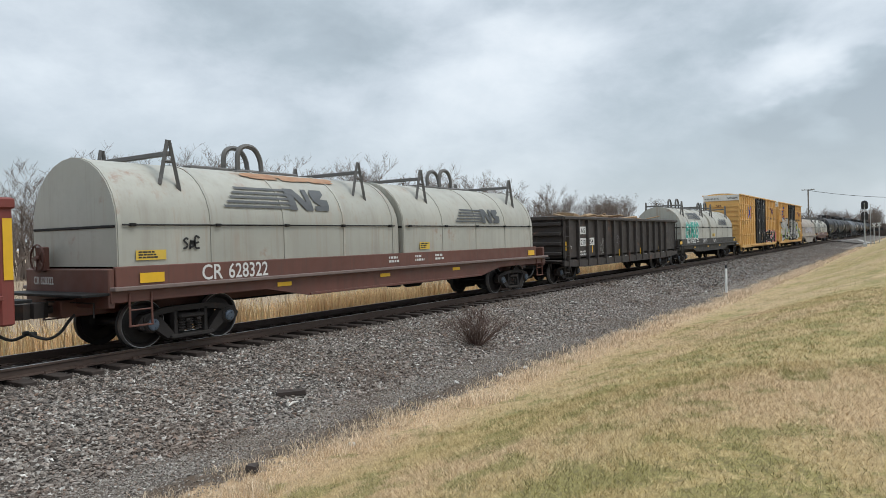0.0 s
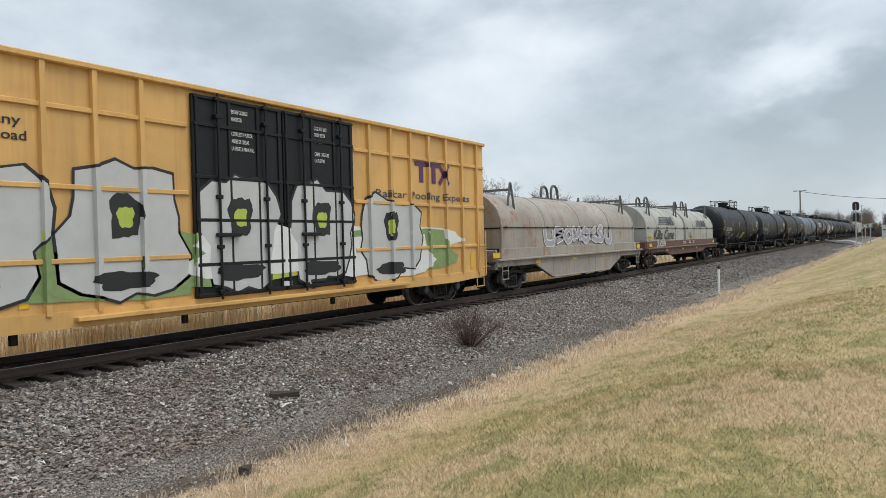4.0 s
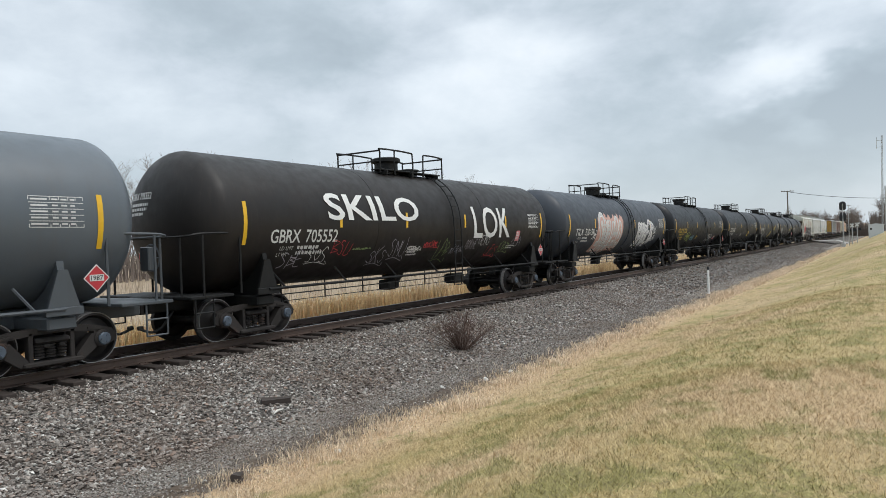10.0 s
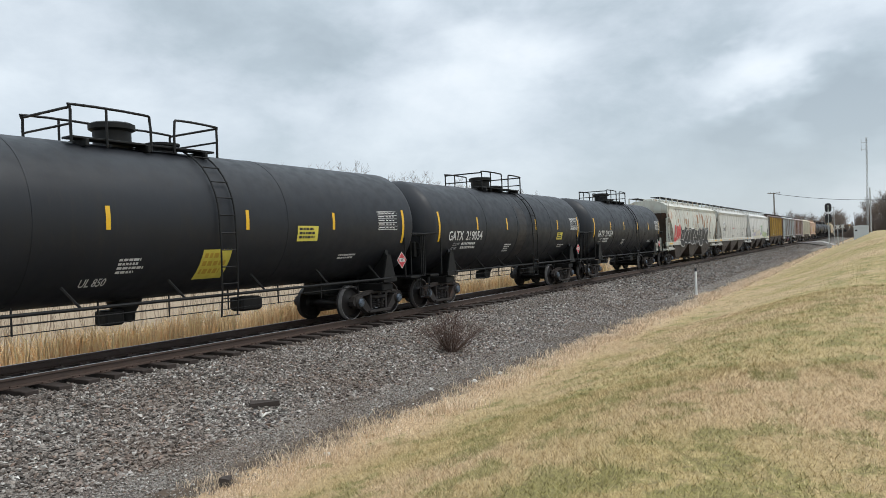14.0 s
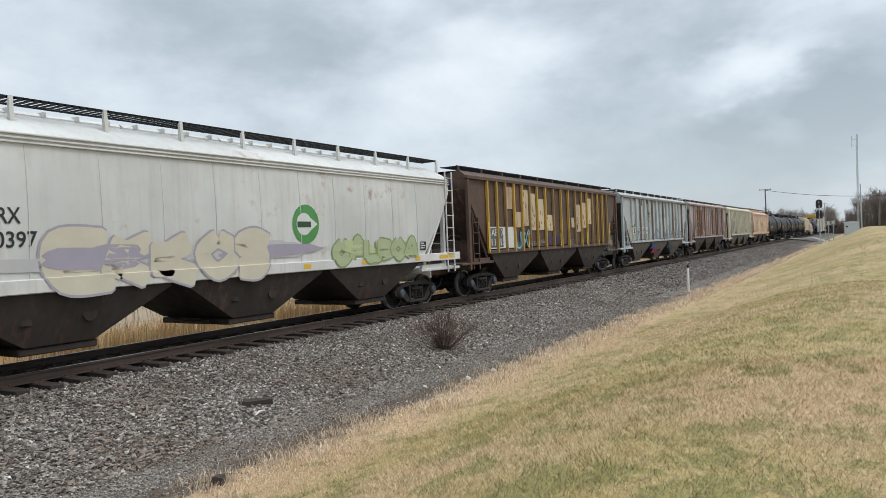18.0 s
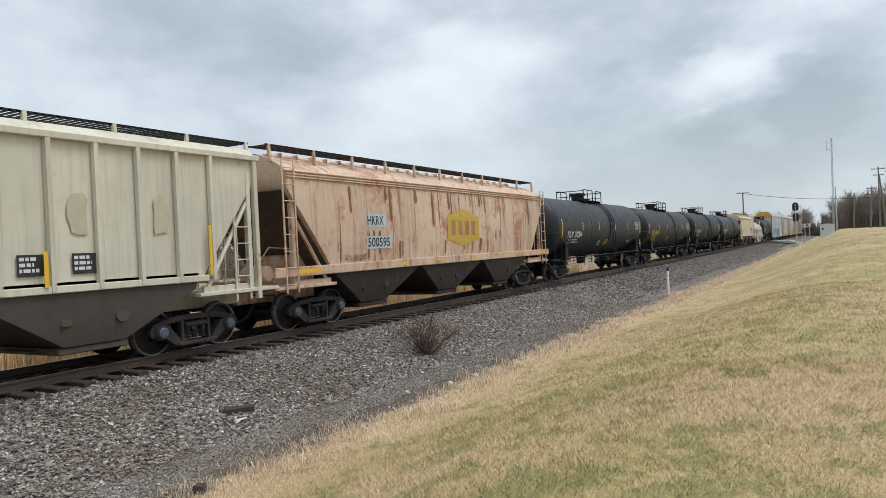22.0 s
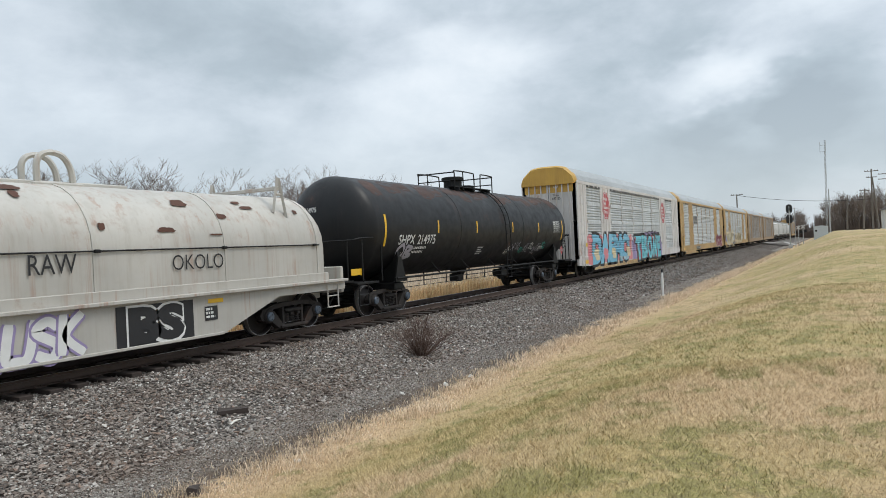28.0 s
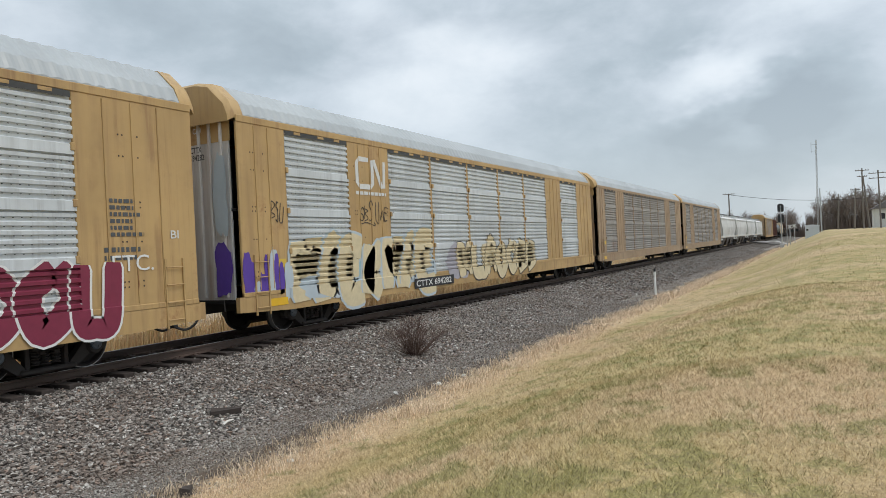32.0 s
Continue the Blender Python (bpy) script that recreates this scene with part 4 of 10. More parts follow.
def spec_table(car, side, u, v, w=0.9, h=0.5, ink=None):
    ink = ink or WHITE_INK
    vs, fs = [], []

    def q(a, b, c, d):
        o = len(vs)
        vs.extend([(a, b), (c, b), (c, d), (a, d)])
        fs.append((o, o + 1, o + 2, o + 3))
    for k in range(6):
        z = v + h * k / 5
        q(u, z - 0.006, u + w, z + 0.006)
    for x in (0, 0.38, 0.55, 0.72, 0.86, 1.0):
        q(u + w * x - 0.006, v, u + w * x + 0.006, v + h)
    for k in range(5):
        z = v + h * (k + 0.25) / 5
        for x0, x1 in ((0.03, 0.33), (0.41, 0.52), (0.58, 0.69), (0.75, 0.84)):
            q(u + w * x0, z + h * 0.03, u + w * x1, z + h * 0.085)
    laid("specification_table", vs, fs, side, 0.006, ink, car)


def tank_car(s, label, mat_, mark, number, hl=8.65, r=1.545, zc=2.6, half=6.9, ink=None, ring=None, dome=0.40, fittings=None, hazard=True, end_ink=True, bands=(), mark_at=(-6.8, 2.08, 0.29), mark_len=2.25):
    ink = ink or WHITE_INK
    fit_m = fittings or STEEL_DARK
    car = rail_car("tank_car", s, label, "tank car", half, hl + 0.42, gear=False)
    zt, side = zc + r, round_side(zc, r)
    key = " %.2f %.3f %.2f" % (hl, r, zc)
    tank = part("tank", shape("tank" + key, b_tank(hl, r, zc), 50), mat_, car)
    for x in (-2.9, 2.9, *bands):
        part("weld_band", shape("band %.2f" % x + key, b_band(x, r, zc, 0.02, 0.006)), mat_, tank)
    if ring:
        part("jacket_band", shape("wide band" + key, b_band(ring, r, zc, 0.3, 0.03)), mat_, tank)
    part("top_railing", shape("top rail" + key, b_top_rail(zt)), fit_m, car)
    for y in (-0.58, 0.58):
        part("walkway_board", shape("platform" + key, b_platform(zt)), fit_m, car, at=(0, y, 0))
    for x in (-1.5, -0.2, 1.2):
        part("walkway_bracket", shape("bracket" + key, lambda b: b.box(0, -0.82, zt - 0.16, 0.07, 0.82, zt - 0.02, 0.008)), fit_m, car, at=(x, 0, 0))
    part("manway_dome", shape("dome%.2f" % dome + key, b_dome(zt, dome)), fit_m, car)
    part("manway", shape("manway" + key, b_manway(zt)), fit_m, car)
    part("side_ladder", shape("side ladder" + key, b_side_ladder(r, zc)), fit_m, car)
    part("handrail", shape("walk bars" + key, b_walk_bars(hl, r)), fit_m, car)
    part("outlet_piping", shape("under pipes" + key, b_under_pipes(hl)), STEEL_DARK, car)
    for e in (-1, 1):
        part("stub_sill", shape("sill" + key, b_sill(hl, r)), fit_m, car, turn=(0, 0, 0 if e > 0 else 180))
        part("saddle", shape("saddle" + key, b_saddle(r, zc)), fit_m, car, at=(e * half, 0, 0))
        part("end_railing", shape("end rail", b_end_rail(hl)), fit_m, car, at=(e * (hl - 0.02), 0, 0), turn=(0, 0, 0 if e < 0 else 180))
    part("hand_brake", shape("hand brake", b_hand_brake), fit_m, car, at=(hl + 0.28, -0.95, 1.85), turn=(0, 0, 180))
    k = hl / 8.65
    for x in (-7.55, 7.55):
        patch(car, x * k - 0.05, 2.05, x * k + 0.05, 2.98, REFLECT, side, 0.006, "reflective_strip", "long yellow reflective strip")
    for x in (-4.45, -1.6, 1.65, 4.5):
        patch(car, x * k - 0.045, 2.42, x * k + 0.045, 2.84, REFLECT, side, 0.006, "reflective_strip")
    u, v, h = mark_at
    write(car, mark, u * k, v, h, ink, side, fit=mark_len * 0.42)
    write(car, number, u * k + mark_len * 0.5, v, h, ink, side, fit=mark_len * 0.5)
    v -= 0.17 if ink is YELLOW_INK else 0.0
    write(car, "LD LMT", u * k + 0.35, v - 0.17, 0.085, ink, side, fit=0.42, bold=0.0)
    write(car, "LT WT", u * k + 0.3, v - 0.31, 0.085, ink, side, fit=0.34, bold=0.0)
    bars(car, u * k + 0.9, v - 0.08, 1.0, 0.25, 2, ink, side, seed=int(s))
    bars(car, 0.0 * k - 1.3, 1.9, 0.55, 0.30, 4, ink, side, seed=int(s) + 2)
    bars(car, 4.9 * k, 1.8, 0.75, 0.14, 2, ink, side, seed=int(s) + 5)
    spec_table(car, side, 6.35 * k, 2.42)
    if hazard:
        for x in (-8.25 * k, 7.55 * k):
            body = BLACK_INK if int(s) % 5 == 3 else RED_INK
            if x > 0:
                placard(car, flat_side(-1.5), 7.45 * k, 1.55, body)
            else:
                placard(car, head_face(hl, r, zc), -0.75, zc - 0.85, body)
    if end_ink:
        hf = head_face(hl, r, zc)
        write(car, mark + " " + number, -1.0, zc + 0.5, 0.14, ink, hf, fit=0.9)
        bars(car, -0.95, zc + 0.42, 0.75, 0.3, 3, ink, hf, seed=int(s))
    return car, side


# ---- covered hoppers ----
def b_hop_body(xe, zb, zs, zr, w, hi, x_low, slope_top, bulge=0.0, segs=16):
    """Hopper body with raked ends: hull half width w, side from zb to zs, roof crown at zr."""
    def f(b):
        half = [(w - 0.02, zb)]
        n = 8
        for k in range(1, n + 1):
            t = k / n
            half.append((w - 0.02 + bulge * math.sin(math.pi * t), zb + (zs - zb) * t))
        half += [(w - 0.01, zs + 0.10), (w - 0.25, zs + 0.28), (w * 0.45, zr - 0.03), (0.0001, zr)]
        ring = [(-y, z) for y, z in half] + [(y, z) for y, z in reversed(half[:-1])]

        def xend(z):
            t = max(0.0, min(1.0, (z - zb) / (slope_top - zb)))
            return x_low + (xe - x_low) * t
        b.loft([[(xend(z) * (2 * k / segs - 1), y, z) for y, z in ring] for k in range(segs + 1)], caps=False)
        m = len(ring)
        o = len(b.v) - m * (segs + 1)
        for e in (0, segs):
            for i in range(m // 2):
                q = (o + e * m + i, o + e * m + i + 1, o + e * m + m - 2 - i, o + e * m + m - 1 - i)
                b.f.append(q if len(set(q)) == 4 else tuple(dict.fromkeys(q)))
    return f


def b_bay(x0, x1, zb=1.5, ztop=1.62, zbot=0.32, w=1.42):
    """One discharge bay, from sill height down to its gate."""
    def f(b):
        c, g = (x0 + x1) / 2, 0.62
        top = [(x0, -w, ztop), (x1, -w, ztop), (x1, w, ztop), (x0, w, ztop)]
        knee = [(x0 + 0.1, -w, zb - 0.2), (x1 - 0.1, -w, zb - 0.2), (x1 - 0.1, w, zb - 0.2), (x0 + 0.1, w, zb - 0.2)]
        low = [(c - g, -1.14, zbot + 0.14), (c + g, -1.14, zbot + 0.14), (c + g, 1.14, zbot + 0.14), (c - g, 1.14, zbot + 0.14)]
        b.loft([top, knee, low])
        b.box(c - g - 0.08, -1.1, zbot, c + g + 0.08, 1.1, zbot + 0.13, 0.02)
        b.box(c - g - 0.22, -0.5, zbot + 0.03, c + g + 0.22, 0.5, zbot + 0.09, 0.01)
        b.tube([(c + g, -0.95, zbot + 0.16), (c + g + 0.1, 0.95, zbot + 0.16)], 0.03, 6)
        b.lathe([(0.14, 0), (0.14, -0.05)], "y", 10, (c + 0.45, -1.26, zbot + 0.62))
        b.box(c - 0.75, -1.3, zbot + 0.5, c - 0.55, -1.15, zbot + 0.65, 0.02)
    return f


def walk_posts(car, key, xe, zr, material, y1=1.02, posts=11):
    """Short posts that carry the roof walk."""
    for s in (-1, 1):
        for k in range(posts):
            x = -xe + 0.1 + (2 * xe - 0.2) * k / (posts - 1)
            part("walk_post", shape("walk post %d" % s + key, lambda b: b.prism([(s * (y1 - 0.04), zr - 0.22), (s * (y1 + 0.06), zr - 0.22), (s * (y1 + 0.03), zr + 0.2), (s * (y1 - 0.02), zr + 0.2)], "x", -0.035, 0.035)), material, car, at=(x, 0, 0))


def b_roof_walk(xe, zr, y0=0.45, y1=1.02):
    def f(b):
        for s in (-1, 1):
            b.box(-xe, s * y1, zr + 0.165, xe, s * (y1 - 0.03), zr + 0.21, 0.004)
            b.box(-xe, s * y0, zr + 0.16, xe, s * (y0 + 0.03), zr + 0.20, 0.004)
            n = int(2 * xe / 0.14)
            for k in range(n):
                x = -xe + 2 * xe * (k + 0.5) / n
                b.box(x - 0.022, s * y0, zr + 0.17, x + 0.022, s * y1, zr + 0.195)
    return f


def b_hatch(x0, x1, zr):
    def f(b):
        b.prism([(-0.32, zr - 0.04), (-0.32, zr + 0.07), (-0.24, zr + 0.13), (0.24, zr + 0.13), (0.32, zr + 0.07), (0.32, zr - 0.04)], "x", x0 + 0.03, x1 - 0.03)
        for k in range(4):
            x = x0 + (x1 - x0) * (k + 0.5) / 4
            b.box(x - 0.03, -0.38, zr, x + 0.03, 0.38, zr + 0.155, 0.01)
    return f


END_GRIME = paint("rust_black_end_grime", (0.05, 0.034, 0.027), 0.8, grime=0.5, rust=0.5, rust_col=(0.12, 0.05, 0.025), streak=0.5, weep=0.5)


def hop_end(car, key, xe, zs, xl, frame, e, z_sill=1.36):
    """End platform, sill, corner posts, slope braces, brake valve and air tank at one end of a hopper."""
    turn = (0, 0, 0 if e > 0 else 180)

    def put(name, f, label=""):
        return part(name, shape("hop %s%s" % (name, key), f), frame, car, label, turn=turn)
    put("end_platform", lambda b: b.box(xl - 0.15, -1.48, z_sill - 0.3, xe + 0.55, 1.48, z_sill - 0.22, 0.01))
    put("draft_sill", lambda b: b.box(xl - 0.6, -0.33, z_sill - 0.62, xe + 0.62, 0.33, z_sill - 0.24, 0.02))
    part("slope_sheet", shape("hop slope" + key, lambda b: b.prism([(xl + 0.03, z_sill + 0.15), (xe + 0.03, zs - 0.36), (xe + 0.055, zs - 0.38), (xl + 0.06, z_sill + 0.13)], "y", -1.38, 1.38)), END_GRIME, car, "rust-dark slope sheet", turn=turn)
    put("slope_hood", lambda b: b.box(xl - 0.2, -0.7, z_sill - 0.25, xl + 0.5, 0.7, z_sill + 0.55, 0.04))
    put("air_reservoir", lambda b: b.lathe([(0.17, -0.4), (0.2, -0.36), (0.2, 0.36), (0.17, 0.4)], "y", 14, (xe - 0.1, 0.3, z_sill + 0.1)))
    put("uncoupling_rod", lambda b: b.tube([(xe + 0.52, -1.4, z_sill - 0.30), (xe + 0.52, -0.3, z_sill - 0.30), (xe + 0.56, 0.3, z_sill - 0.34), (xe + 0.52, 1.4, z_sill - 0.30)], 0.02, 6))
    put("brake_pipe", lambda b: b.tube([(xl - 0.1, 0.5, z_sill - 0.05), (xl + 0.6, 0.55, z_sill + 0.7), (xe - 0.3, 0.55, z_sill + 0.75), (xe - 0.1, 0.3, z_sill + 0.3)], 0.022, 6))
    for y in (-1.36, 1.36):
        part("corner_post", shape("hop post%s %d" % (key, y > 0), lambda b: b.box(xe - 0.32, y - 0.06, z_sill - 0.3, xe - 0.2, y + 0.06, zs - 0.3, 0.01)), frame, car, turn=turn)
        part("slope_brace", shape("hop brace%s %d" % (key, y > 0), lambda b: b.tube([(xl + 0.1, y, z_sill - 0.2), (xe - 0.25, y, zs - 0.9)], 0.05, 6)), frame, car, turn=turn)
        part("end_sill", shape("hop esill%s %d" % (key, y > 0), lambda b: b.box(xl, y - 0.05, z_sill - 0.3, xe - 0.25, y + 0.05, z_sill - 0.1, 0.01)), frame, car, turn=turn)


def b_roof_seams(xe, zs, w):
    def f(b):
        for s in (-1, 1):
            for k, (z, t) in enumerate(((zs - 0.07, 0.030), (zs + 0.0, 0.022), (zs + 0.07, 0.026))):
                b.box(-xe, s * (w - 0.02), z, xe, s * (w + t), z + 0.035, 0.008)
    return f


def b_seam(zb, zs, w, bulge, x):
    """A vertical weld seam that follows the curved side."""
    def f(b):
        pts = [(x, -(w - 0.016 + bulge * math.sin(math.pi * k / 8)), zb + (zs - zb) * k / 8) for k in range(9)]
        b.tube(pts, 0.012, 5)
    return f


def hopper(s, label, body, lower=None, sill=None, half=6.9, xe=8.4, zs=3.85, zb=1.48, zr=4.42, bays=3, bulge=0.05, walk_m=None, frame=None, reach=9.05):
    """Smooth-sided covered hopper; returns the car and its near side."""
    car = rail_car("covered_hopper", s, label, "hopper car", half, reach, gear=False)
    lower, sill, frame, walk_m = lower or body, sill or body, frame or body, walk_m or STEEL_DARK
    key = " %.2f %.2f %.2f %.2f %.2f" % (xe, zs, zb, zr, bulge)
    part("hull", shape("hull" + key, b_hop_body(xe, zb, zs, zr, 1.48, zr, 6.75, zs - 0.35, bulge), 40), body, car)
    part("roof_seam", shape("roof seams" + key, b_roof_seams(xe, zs, 1.48)), body, car)
    for k in range(11):
        x = -6.4 + 12.8 * k / 10
        part("weld_seam", shape("seam %d" % k + key, b_seam(zb + 0.05, zs - 0.1, 1.48, bulge, x)), body, car)
    for e in (-1, 1):
        part("side_sill", shape("hop sill" + key, lambda b: b.box(-8.95, -0.05, -0.12, 8.95, 0.05, 0.12, 0.015)), sill, car, at=(0, e * 1.47, zb))
        hop_end(car, key, xe, zs, 6.75, frame, e)
    pitch = 13.4 / bays
    for k in range(bays):
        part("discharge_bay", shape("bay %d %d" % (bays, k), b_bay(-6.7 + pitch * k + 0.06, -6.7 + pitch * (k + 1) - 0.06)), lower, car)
    part("roof_walk", shape("roof walk" + key, b_roof_walk(xe + 0.15, zr)), walk_m, car)
    walk_posts(car, key, xe + 0.15, zr, body)
    for k in range(6):
        part("hatch_cover", shape("hatch %d" % k + key, b_hatch(-7.6 + 2.53 * k, -7.6 + 2.53 * (k + 1), zr)), walk_m if walk_m is not STEEL_DARK else body, car)
    for e in (-1, 1):
        for x, y in ((8.15, -1.51), (8.15, 1.51)):
            ladder(car, e * x + (-0.42 if e < 0 else 0.0), y, zb - 0.5, zs + 0.35, 0.42, 8, frame)
        ladder(car, e * (xe + 0.38), -0.9 * e, zb - 0.1, zs + 0.3, 0.42, 8, frame, turn=(0, 0, 90 * e))
    part("hand_brake", shape("hand brake", b_hand_brake), frame, car, at=(-xe - 0.42, 0.7, 2.2))

    def side(u, v, off):
        t = max(0.0, min(1.0, (v - zb) / (zs - zb)))
        y = -(1.46 + bulge * math.sin(math.pi * t)) - off - 0.004
        return (u, min(y, -1.52 - off) if v < zb + 0.125 else y, v)
    side = Side(side, (), [zb + 0.12, zb + 0.13] + [zb + (zs - zb) * k / 8 for k in range(1, 8)])
    for x in (-8.2, -3.4, -1.1, 1.3, 3.6, 6.2):
        w = 0.75 if x < -8 else 0.22
        patch(car, x, zb - 0.055, x + w * 1.2, zb + 0.055, REFLECT, flat_side(-1.52), 0.006, "reflective_strip")
    patch(car, 7.6, zb - 0.055, 8.5, zb + 0.055, REFLECT, flat_side(-1.52), 0.006, "reflective_strip")
    return car, side


# ribs stand closer towards the ends than over the middle bay
UNEVEN_RIBS = [-7.0, -6.25, -5.5, -4.75, -4.0, -3.25, -2.5, -1.6, -0.7, 0.2, 1.1, 2.0, 2.85, 3.65, 4.45, 5.25, 6.0, 6.75]


def b_rib(z0, z1, d=0.085, w=0.055):
    def f(b):
        b.prism([(-w, 0), (-w * 0.75, -d), (w * 0.75, -d), (w, 0)], "z", z0, z1)
    return f


def ribbed_hopper(s, label, body, lower=None, ribs=None, half=6.9, zs=4.1, zb=1.52, zr=4.32, n=17, bays=3, frame=None, reach=9.05, walk_m=None, chord=None, spots=None):
    spots = spots or [-7.0 + 14.1 * k / (n - 1) for k in range(n)]
    car = rail_car("covered_hopper", s, label, "hopper car", half, reach, gear=False)
    lower, ribs, frame = lower or body, ribs or body, frame or body
    key = " rib %.2f %.2f" % (zs, zb)
    part("hull", shape("hull" + key, b_hop_body(8.5, zb, zs, zr, 1.42, zr, 6.85, zs - 0.4)), body, car)
    for y in (-1.42, 1.42):
        for k, x in enumerate(spots):
            lo = zb - 0.05
            part("side_rib", shape("rib" + key, b_rib(lo, zs)), ribs[k % len(ribs)] if isinstance(ribs, list) else ribs, car, at=(x, y, 0), turn=(0, 0, 0 if y < 0 else 180))
        part("top_chord", shape("top chord" + key, lambda b: b.box(-8.55, -0.09, zs - 0.03, 8.55, 0.06, zs + 0.10, 0.015)), chord or body, car, at=(0, y, 0), turn=(0, 0, 0 if y < 0 else 180))
        part("side_sill", shape("rib sill" + key, lambda b: b.box(-6.95, -0.07, -0.06, 6.95, 0.04, 0.07, 0.012)), body, car, at=(0, y, zb - 0.02), turn=(0, 0, 0 if y < 0 else 180))
    for e in (-1, 1):
        hop_end(car, key, 8.5, zs, 6.85, frame, e, 1.42)
        for y in (-1.44, 1.44):
            ladder(car, e * 7.95 - 0.21, y, 0.95, 2.75, 0.42, 5, frame)
            part("corner_post", shape("corner post" + key, lambda b: b.box(-0.06, -0.06, 0.95, 0.06, 0.06, zs, 0.01)), frame, car, at=(e * 8.42, y * 0.99, 0))
        ladder(car, e * 8.62, -0.6 * e, 1.1, zs + 0.2, 0.42, 8, frame, turn=(0, 0, 90 * e))
    pitch = 13.6 / bays
    for k in range(bays):
        part("discharge_bay", shape("bay rib %d %d" % (bays, k), b_bay(-6.8 + pitch * k + 0.06, -6.8 + pitch * (k + 1) - 0.06, 1.5, 1.62, 0.33, 1.40)), lower, car)
    part("roof_walk", shape("roof walk" + key, b_roof_walk(8.6, zr + 0.02, 0.5, 1.15)), walk_m or STEEL_DARK, car)
    walk_posts(car, key, 8.6, zr + 0.02, body, 1.15)
    for k in range(6):
        part("hatch_cover", shape("hatch %d" % k + key, b_hatch(-7.8 + 2.6 * k, -7.8 + 2.6 * (k + 1), zr)), body, car)
    part("hand_brake", shape("hand brake", b_hand_brake), frame, car, at=(-8.75, 0.7, 2.3))
    for x in (-7.0, -3.5, 0.0, 3.5, 7.05):
        patch(car, x - 0.10, 1.55, x - 0.02, 2.15 if abs(x) < 7 else 2.6, REFLECT, flat_side(-1.51), 0.004, "reflective_strip")
    return car, ribbed_side(-1.425, spots, 0.05, 0.085)


# ---- coil steel cars ----
def hood_ring(w, z0, zk, zt, n=14):
    a = [(-w, z0), (-w, zk)] + [(-w * math.cos(math.pi * k / n), zk + (zt - zk) * math.sin(math.pi * k / n)) for k in range(1, n)]
    return a + [(w, zk), (w, z0)]


def b_hood(x0, x1, w, z0, zk, zt, dome=0.0):
    def f(b):
        ring = hood_ring(w, z0, zk, zt)
        rings = [[(x, y, z) for y, z in ring] for x in np.linspace(x0, x1, 9)]
        if dome:
            rings[-1] = [(x1 - 0.0, y * 0.94, z0 + (z - z0) * 0.93) for y, z in ring]
            rings[-2] = [(x1 - 0.22, y, z) for y, z in ring]
        b.loft(rings)
    return f


def b_hood_band(x, w, z0, zk, zt, t=0.016, d=0.035):
    def f(b):
        inner, outer = hood_ring(w - 0.01, z0, zk, zt - 0.01), hood_ring(w + t, z0, zk, zt + t)
        b.loft([[(x - d, y, z) for y, z in inner], [(x - d, y, z) for y, z in outer], [(x + d, y, z) for y, z in outer], [(x + d, y, z) for y, z in inner]], caps=False, close=False)
    return f


def b_guide(zt):
    """Stacking guide: a raised angle frame on the hood's shoulder."""
    def f(b):
        for s in (-1, 1):
            b.tube([(0.2, s * 1.16, zt - 0.62), (0.02, s * 1.12, zt + 0.36)], 0.045, 4)
            b.tube([(-0.2, s * 1.10, zt - 0.5), (-0.02, s * 1.12, zt + 0.36)], 0.045, 4)
            b.tube([(-0.12, s * 1.12, zt - 0.05), (0.12, s * 1.13, zt - 0.05)], 0.03, 4)
        b.box(-0.05, -1.12, zt + 0.06, 0.05, 1.12, zt + 0.15, 0.01)
    return f


def b_lift_ring(zt):
    def f(b):
        for y in (-0.18, 0.30):
            b.tube(curve_pts([(-0.36, y, zt - 0.08), (-0.36, y, zt + 0.40), (-0.18, y, zt + 0.58), (0.12, y, zt + 0.55), (0.3, y, zt + 0.3), (0.34, y, zt - 0.08)], 5), 0.06, 6)
        b.box(-0.5, -0.3, zt - 0.1, 0.5, 0.42, zt + 0.02, 0.02)
        b.box(-1.6, -0.12, zt - 0.05, 1.6, 0.2, zt + 0.06, 0.02)
    return f


def b_coil_sill(lo, shallow, x_in, x_out, xe):
    """Side sill with a deep middle (fish belly)."""
    def f(b):
        poly = [(-xe, 1.16), (-xe, shallow), (-x_out, shallow), (-x_in, lo), (x_in, lo), (x_out, shallow), (xe, shallow), (xe, 1.16)]
        b.prism(poly, "y", -0.06, 0.06)
        b.box(-x_in, -0.10, lo, x_in, 0.10, lo + 0.06, 0.01)
    return f


def b_shelf(xe):
    return lambda b: b.box(-xe, -0.14, -0.035, xe, 0.14, 0.035, 0.01)


